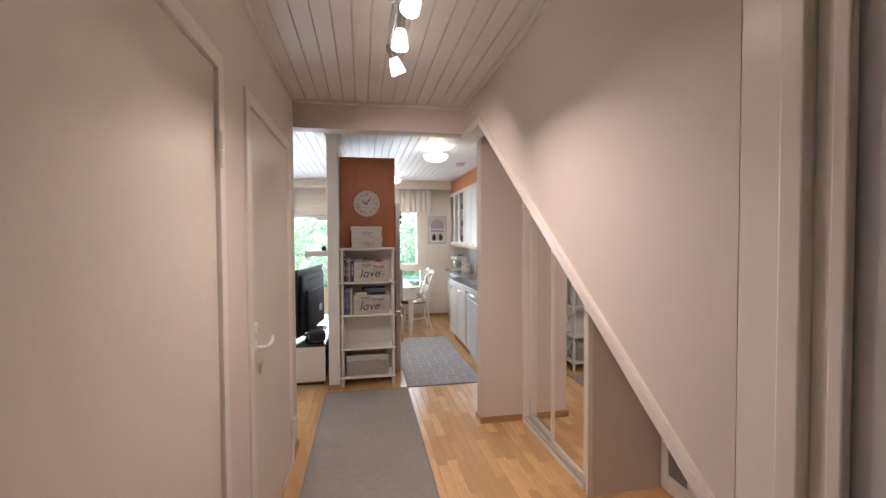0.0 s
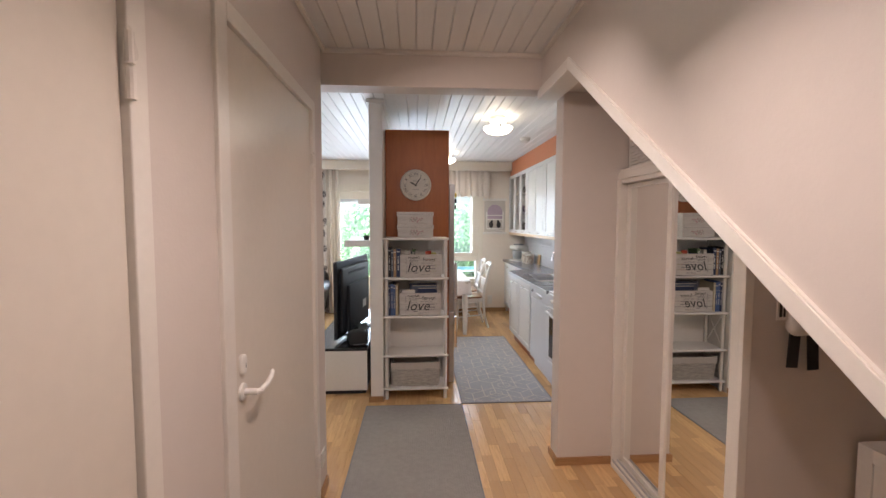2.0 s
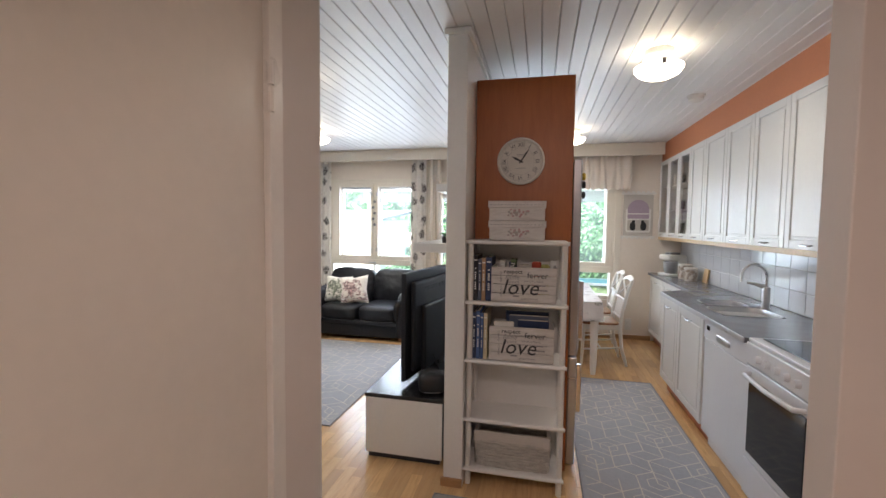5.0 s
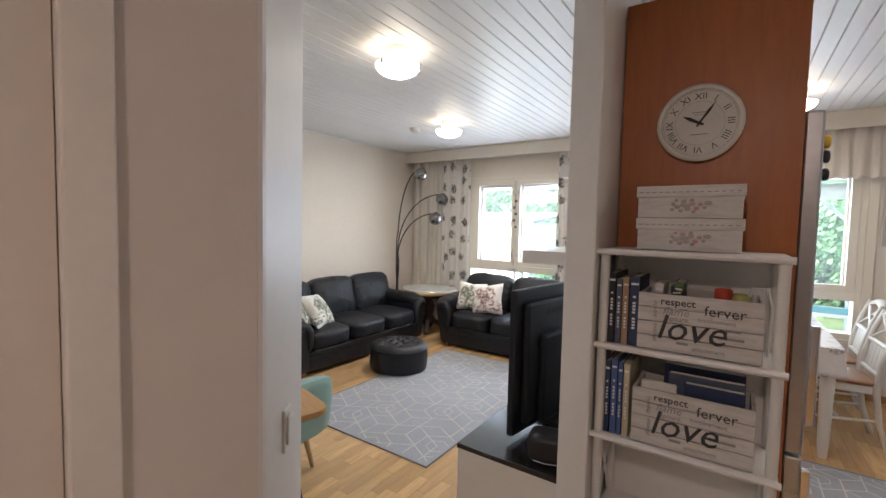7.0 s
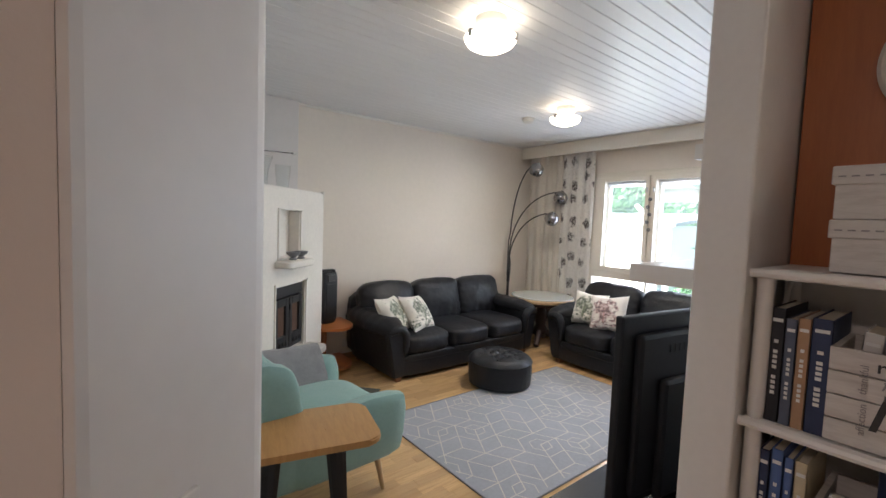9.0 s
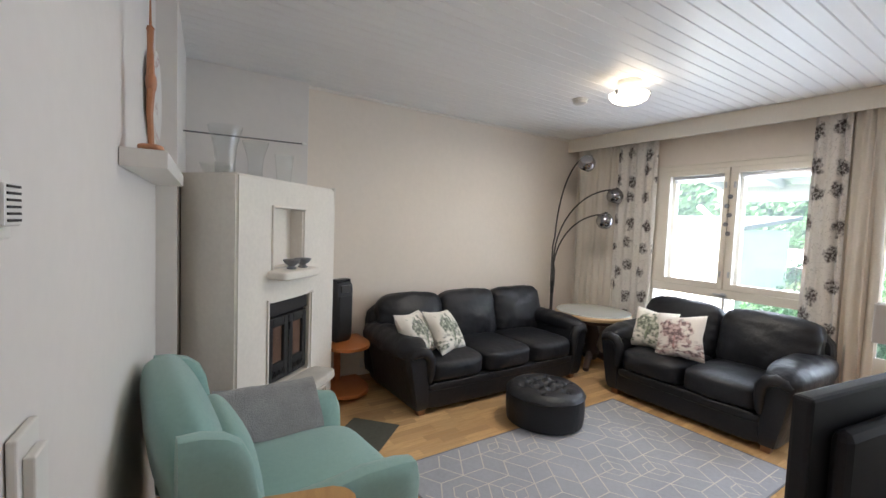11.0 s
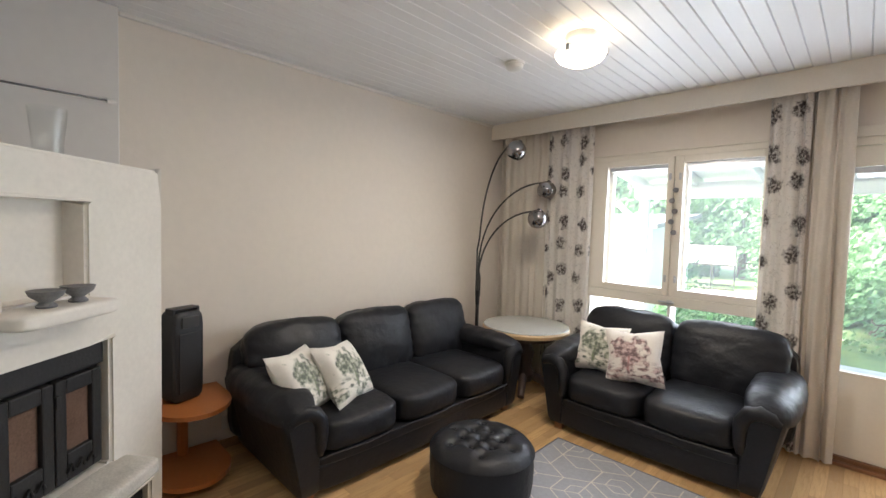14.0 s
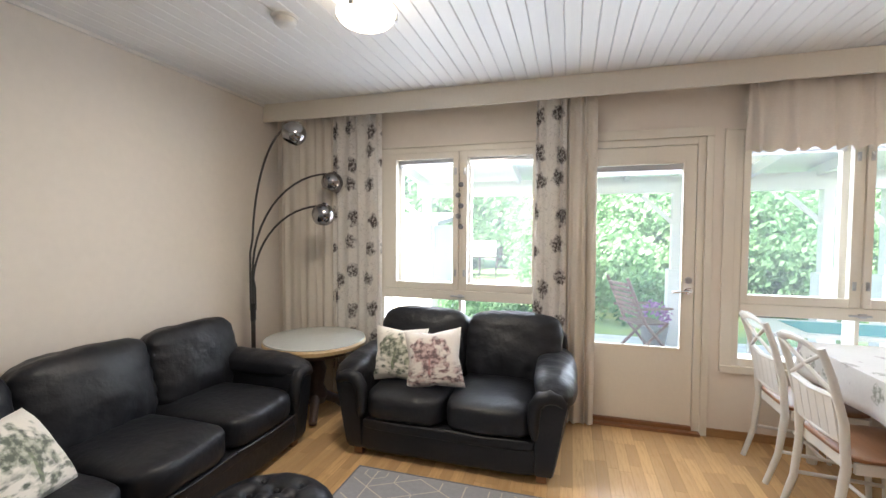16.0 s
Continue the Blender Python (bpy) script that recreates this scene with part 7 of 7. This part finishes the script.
# mirrored closet under the stairs
cl = thing("mirror_closet", "closet with two mirrored sliding doors in white frames", "closet", pose(1.557, 2.29, 0))
part("frame", B((0, 0.10, 0.0, 0.04, 0, 1.80), (-0.012, 0.10, 1.022, 1.05, 0, 1.80), (0, 0.10, 0.04, 1.02, 1.775, 1.80), (-0.01, 0.10, 0.0, 1.05, 1.80, 1.845), (-0.02, 0.10, 0.04, 1.02, 0.0, 0.03), bevel=0.003), TRIM, cl)
part("floor_rail", B((-0.012, -0.006, 0.04, 1.02, 0.03, 0.042), (0.02, 0.026, 0.04, 1.02, 0.03, 0.042)), STEEL, cl)
for y0, y1, x in ((0.045, 0.540, 0.006), (0.50, 1.018, 0.040)):
    d = part("sliding_door", B((x, x + 0.028, y0, y0 + 0.036, 0.045, 1.772), (x, x + 0.028, y1 - 0.036, y1, 0.045, 1.772), (x, x + 0.028, y0 + 0.025, y1 - 0.025, 1.745, 1.772), (x, x + 0.028, y0 + 0.025, y1 - 0.025, 0.045, 0.075), bevel=0.002), TRIM, cl)
    part("mirror", B((x + 0.008, x + 0.014, y0 + 0.036, y1 - 0.036, 0.075, 1.745)), MIRROR, d, "clear mirror pane")
part("top_shelf", B((0.0, 0.63, 0.02, 1.045, 1.845, 1.862)), TRIM, cl)
part("back_board", B((0.60, 0.62, 0.02, 1.045, 0.0, 1.845)), HALL, cl)
sp_ = part("side_panel", prism(bmesh.new(), [(0.0, 0.0), (0.62, 0.0), (0.62, 1.86), (0.0, 1.86)], 0, 0.018), HALL, cl, "beige side panel", False, pose(-0.02, -0.001, 0.001, 90))
part("edge_profile", B((-0.024, 0.012, -0.022, 0.002, 0.0, 1.86), bevel=0.003), TRIM, cl)
lc = thing("low_cabinet", "low white cabinet with a framed door under the stairs", "cabinet", pose(2.0, 1.45, 0))
part("body", B((0.02, 0.215, 0, 0.80, 0, 0.70)), WHITE, lc)
part("door", B((0.0, 0.02, 0.0, 0.055, 0.02, 0.70), (0.0, 0.02, 0.745, 0.80, 0.02, 0.70), (0.0, 0.02, 0.055, 0.745, 0.645, 0.70), (0.0, 0.02, 0.055, 0.745, 0.02, 0.08), (0.008, 0.02, 0.055, 0.745, 0.08, 0.645), bevel=0.003), WHITE, lc)
part("vent", B((0.004, 0.010, 0.60, 0.74, 0.12, 0.40)), GREYBOWL, lc)

# plastic basket on the closet
pb = thing("storage_basket", "white perforated plastic basket on top of the closet", "basket", pose(1.80, 3.13, 1.863))
bm = bmesh.new()
W, D, H = 0.19, 0.20, 0.23


def lattice(m, w, h):
    nx, nz = int(w / 0.022), 9
    holes = [(0.015 + i * (w - 0.03) / nx, 0.015 + i * (w - 0.03) / nx + (w - 0.03) / nx * 0.62, 0.02 + j * 0.018, 0.02 + j * 0.018 + 0.009) for i in range(nx) for j in range(nz)]
    holes.append((w / 2 - 0.05, w / 2 + 0.05, h - 0.04, h - 0.018))
    p = pierced(w, h, 0.004, holes)
    moved(p, m)
    me = bpy.data.meshes.new("tmp")
    p.to_mesh(me)
    p.free()
    bm.from_mesh(me)
    bpy.data.meshes.remove(me)


lattice(pose(-W, -D, 0), 2 * W, H)
lattice(pose(-W, D - 0.004, 0), 2 * W, H)
lattice(pose(-W + 0.004, -D, 0, 0, 0, 90), 2 * D, H)
lattice(pose(W, -D, 0, 0, 0, 90), 2 * D, H)
part("basket_shell", bm, PLASTICW, pb)
part("floor_plate", B((-W, W, -D, D, 0, 0.006)), PLASTICW, pb)
part("rim", B((-W - 0.006, -W, -D - 0.006, D + 0.006, H - 0.004, H + 0.010), (W, W + 0.006, -D - 0.006, D + 0.006, H - 0.004, H + 0.010), (-W, W, -D - 0.006, -D, H - 0.004, H + 0.010), (-W, W, D, D + 0.006, H - 0.004, H + 0.010), bevel=0.003), PLASTICW, pb)
# things hanging on the closet side
hk = thing("hook_rack", "white hook with hanging bag and straps under the stairs", "hook", pose(1.71, 2.27, 1.30))
part("hook_plate", B((-0.06, 0.06, -0.008, 0, -0.02, 0.02), bevel=0.003), PLASTICW, hk)
part("hook", tube(bmesh.new(), [(0, -0.008, 0), (0, -0.03, -0.02), (0, -0.05, -0.01), (0, -0.05, 0.012)], 0.005, 8), BRIGHT, hk)
bg = thing("plastic_bag", "crumpled white plastic bag hanging from the hook", "bag", pose(1.715, 2.215, 1.195))
part("bag_body", soft(bmesh.new(), (0, 0, 0.02), (0.07, 0.035, 0.085), 2.6, 10, 0.02, (0, 0, 0), None, 4.0), PLASTICW, bg, "", True)
part("bag_loop", tube(bmesh.new(), [(-0.02, 0, 0.09), (0, 0.01, 0.135), (0.02, 0, 0.09)], 0.005, 6), PLASTICW, bg)
lb = thing("key_tag", "small white lettered tag hanging on the hook", "tag", pose(1.636, 2.215, 1.185, 0, 0, 10))
part("tag", B((-0.025, 0.025, 0, 0.004, 0, 0.085), bevel=0.002), PLASTICW, lb)
part("print_bar", B((-0.015, -0.003, -0.001, 0.0, 0.012, 0.072), (0.004, 0.013, -0.001, 0.0, 0.012, 0.072)), INK, lb)
for dx, ln in ((0.003, 0.20), (0.088, 0.21)):
    stp = thing("strap", "black webbing strap hanging from the hook", "strap", pose(1.70 + dx, 2.235, 1.20 - ln, 0, 3 if dx < 0.05 else -4, 0), "straps on the hook")
    part("band", B((-0.022, 0.022, 0, 0.006, 0, ln + 0.06), bevel=0.002), BLACK, stp)

# spotlight bar
sb = thing("spotlight_bar", "steel ceiling spotlight bar with frosted lit glass heads", "spotlight", pose(0.42, 1.78, 2.52))
part("canopy", lathe(bmesh.new(), [(0.055, -0.028), (0.06, -0.022), (0.06, 0.0)], 28), STEEL, sb, "", True)
part("bar", tube(bmesh.new(), [(-0.05, -0.48, -0.05), (0.0, -0.2, -0.045), (0.0, 0.0, -0.045), (-0.01, 0.2, -0.05), (-0.02, 0.40, -0.05)], 0.008, 10), STEEL, sb, "", True)
part("bar_stem", rod((0, 0, -0.045), (0, 0, -0.02), 0.01), STEEL, sb)
# three heads are known; the last, nearest one is added unseen
for x, y, rx, ry in ((-0.02, 0.385, 18, -24), (0.015, 0.09, 4, 4), (0.06, -0.16, -16, 20), (-0.03, -0.42, -10, -10)):
    h = part("head", lathe(bmesh.new(), [(0.018, -0.055), (0.019, 0.0), (0.010, 0.012)], 18), STEEL, sb, "", True, pose(x, y, -0.06, rx, ry))
    part("shade", lathe(bmesh.new(), [(0.036, -0.135), (0.037, -0.128), (0.032, -0.09), (0.021, -0.055)], 24), BULB, h, "frosted lit glass shade", True)

# ---- outside ----
GZ = -0.25
tagged(part("ground", B((-150, 150, YW + 0.32, 300, GZ - 0.3, GZ)), LAWN, None, "green summer lawn behind the house"), "", "ground", "", "structure")
DK = tagged(part("terrace", B((-3.4, 2.6, YW + 0.31, 11.4, GZ, -0.10)), DECKM, None, "pale grey wooden terrace deck"), "", "terrace", "", "structure")
bm = B((0, 5.98, 0, 0.118, 0, 0.03), bevel=0.004, seg=1)
pl_me = bpy.data.meshes.new("deck_board")
bm.to_mesh(pl_me)
bm.free()
pl_me.materials.append(DECKM)
for k in range(24):
    o = new("deck_board", pl_me)
    o.parent, o.location = DK, (-3.39, YW + 0.33 + 0.125 * k, -0.099)
# porch roof on posts
pr = thing("porch_roof", "white painted porch roof over the terrace", "porch roof")
part("fascia", B((-3.5, 2.7, 11.2, 11.26, 2.02, 2.22)), PORCH, pr)
part("roof_sheet", moved(B((-3.5, 2.7, 0, 3.2, 0, 0.03)), pose(0, YW + 0.3, 2.62, -6.5)), PORCH, pr, "white corrugated roof sheet")
for k in range(9):
    x = -3.4 + k * 0.75
    part("rafter", moved(B((x - 0.03, x + 0.03, 0, 3.1, -0.13, -0.002)), pose(0, YW + 0.3, 2.62, -6.5)), PORCH, pr)
part("beam", B((-3.4, 2.6, 11.02, 11.14, 1.98, 2.12)), PORCH, pr)
for x in (-3.3, 0.22, 1.88, 2.5):
    pp = thing("porch_post", "square white porch post on the terrace", "post", pose(x, 11.08, -0.069), "porch posts")
    part("shaft", B((-0.06, 0.06, -0.06, 0.06, 0, 2.05), bevel=0.006), PORCH, pp)
    part("brace", tube(bmesh.new(), [(-0.02, 0, 1.62), (-0.42, 0, 2.0)], 0.04, 4), PORCH, pp)
    part("plinth_box", B((-0.10, 0.10, -0.10, 0.10, 0.0, 1.02), bevel=0.008), PORCH, pp)
# white outbuilding and greenhouse
ob = thing("outbuilding", "white boarded outbuilding with a grey roof beyond the terrace", "building", pose(-5.25, 13.65, GZ))
part("wall", B((-1.6, 1.6, -1.2, 1.2, 0, 1.85), bevel=0.01), PORCH, ob)
part("roof", moved(B((-1.75, 1.75, -1.4, 1.4, 0, 0.08)), pose(0, 0, 1.95, 6)), GREYBOWL, ob)
for k in range(26):
    part("wall_board", B((-1.6 + 0.124 * k, -1.49 + 0.124 * k, -1.22, -1.2, 0.02, 1.84)), PORCH, ob)
gh = thing("greenhouse", "small glass greenhouse with a dark frame on the lawn", "greenhouse", pose(-4.75, 20.5, GZ, 0, 0, 10) @ Matrix.Diagonal((0.72, 0.72, 0.72, 1)))
bm = bmesh.new()
for x in (-1.3, -0.45, 0.45, 1.3):
    for y in (-1, 1):
        tube(bm, [(x, y, 0), (x, y, 1.1)], 0.03, 6)
        tube(bm, [(x, y, 1.1), (x, 0, 1.9)], 0.03, 6)
for y, z in ((-1, 1.1), (1, 1.1), (0, 1.9), (-1, 0.05), (1, 0.05)):
    tube(bm, [(-1.3, y, z), (1.3, y, z)], 0.035, 6)
part("frame", bm, LAMPM, gh)
bm = bmesh.new()
for pts in (((-1.3, -1, 1.1), (1.3, -1, 1.1), (1.3, 0, 1.9), (-1.3, 0, 1.9)), ((-1.3, 1, 1.1), (1.3, 1, 1.1), (1.3, 0, 1.9), (-1.3, 0, 1.9))):
    bm.faces.new([bm.verts.new(p) for p in pts])
part("roof_panes", bm, PORCH, gh, "pale polycarbonate roof panes").modifiers.new("thickness", "SOLIDIFY").thickness = 0.01
bm = bmesh.new()
for pts in (((-1.3, -1, 0), (1.3, -1, 0), (1.3, -1, 1.1), (-1.3, -1, 1.1)),):
    bm.faces.new([bm.verts.new(p) for p in pts])
part("front_pane", bm, VASEG, gh).modifiers.new("thickness", "SOLIDIFY").thickness = 0.006


def garden_chair(m):
    c = thing("garden_chair", "folding brown wooden garden chair on the terrace", "garden chair", m)
    for sx in (-0.22, 0.22):
        part("back_leg", tube(bmesh.new(), [(sx, -0.28, 0.0), (sx, 0.10, 0.44), (sx, 0.34, 0.98)], 0.02, 6), TEAK, c)
        part("front_leg", tube(bmesh.new(), [(sx * 0.85, 0.26, 0.0), (sx * 0.85, -0.20, 0.42)], 0.018, 6), TEAK, c)
        part("armrest", B((sx - 0.025, sx + 0.025, -0.24, 0.24, 0.60, 0.625), bevel=0.004), TEAK, c)
    for k in range(7):
        part("seat_slat", B((-0.20, 0.20, -0.22 + 0.06 * k, -0.175 + 0.06 * k, 0.42, 0.438), bevel=0.003), TEAK, c)
    for k in range(7):
        part("back_slat", moved(B((-0.20, 0.20, -0.008, 0.008, 0.06 + 0.066 * k, 0.105 + 0.066 * k), bevel=0.003), pose(0, 0.13, 0.46, -24)), TEAK, c)


garden_chair(pose(-0.28, 10.35, -0.069, 0, 0, 115))
gt = thing("garden_table", "white terrace table with a turquoise cloth below the kitchen window", "garden table", pose(1.05, 9.02, -0.069))
part("tabletop", B((-0.62, 0.62, -0.34, 0.34, 0.685, 0.715), bevel=0.006), PORCH, gt)
part("cloth", B((-0.36, 0.56, -0.27, 0.22, 0.716, 0.722), bevel=0.002), mat("turquoise_cloth", (0.12, 0.38, 0.44), 0.7, var=0.15, scale=6), gt, "turquoise table cloth")
for x in (-0.55, 0.55):
    for y in (-0.28, 0.28):
        part("leg", B((x - 0.025, x + 0.025, y - 0.025, y + 0.025, 0.0, 0.685), bevel=0.004), PORCH, gt)
fb = thing("flower_pot", "clay pot of purple flowers on the terrace", "flower pot", pose(-0.05, 10.9, -0.069))
part("pot", lathe(bmesh.new(), [(0.13, 0), (0.18, 0.28), (0.16, 0.28)], 20), GREYBOWL, fb)


def leaves(bm, rg, centre, radius, count, size, squash=0.9):
    """Scattered leaf clumps filling a rough ball, denser outside."""
    for _ in range(count):
        d = Vector((rg.gauss(0, 1), rg.gauss(0, 1), rg.gauss(0, 1))).normalized()
        r = radius * (0.55 + 0.5 * rg.random() ** 0.6)
        r *= 1 + 0.25 * noise.noise(d * 2.2 + Vector(centre))
        p = Vector(centre) + Vector((d.x * r, d.y * r, d.z * r * squash))
        s = size * (0.6 + 0.8 * rg.random())
        a = Vector((rg.gauss(0, 1), rg.gauss(0, 1), rg.gauss(0, 1))).normalized()
        b = a.orthogonal().normalized()
        c = a.cross(b)
        q = [bm.verts.new(p + s * k) for k in (b, 0.45 * c + 0.2 * b, -0.8 * b, -0.45 * c + 0.1 * b)]
        bm.faces.new(q)


leaves(bm := bmesh.new(), random.Random(8), (0, 0, 0.42), 0.2, 260, 0.035)
part("blooms", bm, PURPLE, fb)


def tree(x, y, h, r, material, seed, clumps=9):
    count, size = (3600, 0.075) if y < 18.1 else (1500, 0.13)
    t = thing("tree", "leafy green garden tree in full summer foliage", "tree", pose(x, y, GZ), "garden trees")
    rg = random.Random(seed)
    bm = bmesh.new()
    tube(bm, [(0, 0, 0), (0.05, 0.02, h * 0.35), (0.0, 0.05, h * 0.75)], [0.16, 0.11, 0.05], 9)
    crown = bmesh.new()
    for k in range(clumps):
        a = k * 2.4 + rg.random()
        z = h * (0.10 + 0.82 * k / clumps)
        d = r * (0.75 - 0.4 * abs(k / clumps - 0.4)) * (0.6 + 0.5 * rg.random())
        c = (d * math.cos(a), d * math.sin(a), z)
        tube(bm, [(0, 0, z * 0.7), (c[0] * 0.5, c[1] * 0.5, z * 0.85), c], [0.05, 0.035, 0.012], 6)
        leaves(crown, rg, c, r * (0.38 + 0.22 * rg.random()), count, size)
    part("trunk", bm, BARK, t, "", True)
    part("crown", crown, material, t)


tree(0.3, 17.0, 6.5, 2.6, LEAF, 1)
tree(-0.3, 20.0, 7.5, 3.0, LEAF, 2)
tree(2.9, 16.5, 6.5, 2.6, LEAF, 3)
tree(-4.4, 25.0, 8.5, 3.4, LEAF, 4)
tree(5.6, 18.0, 7.0, 2.9, LEAFD, 5)
tree(-8.8, 23.0, 8.0, 3.2, LEAF, 6)
tree(-13.0, 22.0, 8.0, 3.4, LEAFD, 7)
tree(-0.2, 27.0, 10.0, 4.0, LEAFD, 8)
tree(4.2, 28.0, 10.0, 4.2, LEAFD, 9)
tree(-17.0, 27.0, 9.5, 4.2, LEAF, 10)
for k, (x, y, h) in enumerate(((-0.9, 17.6, 3.6), (-0.6, 15.2, 3.4), (1.0, 15.6, 3.8), (2.6, 14.8, 3.0), (4.4, 16.0, 3.6), (-6.6, 24.5, 4.0), (-0.9, 22.0, 4.0), (-10.5, 19.5, 4.2))):
    tree(x, y, h, 1.7, LEAF if k % 3 else LEAFD, 40 + k, 7)
# shrubs at the edge of the terrace
for k, (x, y, r) in enumerate(((-3.0, 12.2, 0.45), (-2.3, 12.0, 0.38), (-1.6, 12.3, 0.42), (-0.9, 13.6, 0.8), (0.2, 13.2, 0.6), (1.4, 14.0, 0.9), (-4.2, 15.0, 0.8))):
    s = thing("shrub", "low green flowering shrub beside the terrace", "shrub", pose(x, y, GZ), "garden shrubs")
    leaves(bm := bmesh.new(), random.Random(20 + k), (0, 0, r * 0.8), r, 900, 0.06)
    part("foliage", bm, LEAF if k % 2 else LEAFD, s)
# far woods
bm = bmesh.new()
rg = random.Random(77)
for k in range(46):
    x = -60 + k * 2.6
    leaves(bm, rg, (x, 46 + 5 * rg.random(), 3 + 2 * rg.random()), 3.4 + 1.5 * rg.random(), 420, 0.42, 1.5)
tagged(part("far_woods", bm, LEAFD, None, "dense green wood behind the garden"), "", "woods", "", "stuff")

# ---- floor pieces ----
structure("floor", B((XL - 0.3, XR + 0.3, -1.5, YW + 0.3, -0.2, -0.012)), PARQUET, "wooden parquet floor of pale orange-brown strips", "floor")
FLOOR = bpy.data.objects["floor"]
rng = random.Random(4)
strips = []
SW = 0.068
x = XL
while x < XR:
    y = -1.3 - rng.random() * 0.4
    while y < YW:
        ln = rng.choice((0.28, 0.36, 0.42, 0.50))
        y0, y1 = max(y, -1.3), min(y + ln, YW)
        if y1 - y0 > 0.02:
            inside = (x > -0.24 and y0 < 3.3) or y1 > 3.3
            if inside:
                strips.append((x, y0, y1))
        y += ln
    x += SW


def strip_mesh(bm, x0, x1, y0, y1):
    g, h = 0.0011, 0.0015
    z = 0.0
    base = [bm.verts.new(q) for q in ((x0, y0, z - 0.012), (x1, y0, z - 0.012), (x1, y1, z - 0.012), (x0, y1, z - 0.012))]
    mid = [bm.verts.new(q) for q in ((x0, y0, z - h), (x1, y0, z - h), (x1, y1, z - h), (x0, y1, z - h))]
    top = [bm.verts.new(q) for q in ((x0 + g, y0 + g, z), (x1 - g, y0 + g, z), (x1 - g, y1 - g, z), (x0 + g, y1 - g, z))]
    bm.faces.new(top)
    for a, b in ((base, mid), (mid, top)):
        for i in range(4):
            bm.faces.new((a[i], a[(i + 1) % 4], b[(i + 1) % 4], b[i]))


near = [s for s in strips if (0.68 < s[0] < 1.2 and 1.9 < s[1] < 4.2) or (-1.25 < s[0] < 0.0 and 6.2 < s[1] < 8.0)]
near = near[:290]
chosen = set(near)
shared = {}
for x0, y0, y1 in near:
    key = round(y1 - y0, 3)
    if key not in shared:
        bm = bmesh.new()
        strip_mesh(bm, 0, SW, 0, key)
        me = bpy.data.meshes.new("floor_strip")
        bm.to_mesh(me)
        bm.free()
        me.materials.append(PARQUET)
        shared[key] = me
    ob = new("floor_strip", shared[key])
    ob.parent = FLOOR
    ob.location = (x0, y0, 0)
bm = bmesh.new()
for x0, y0, y1 in strips:
    if (x0, y0, y1) not in chosen:
        strip_mesh(bm, x0, x0 + SW, y0, y1)
tagged(part("floor_strips", bm, PARQUET, FLOOR), "", "", "", "stuff")
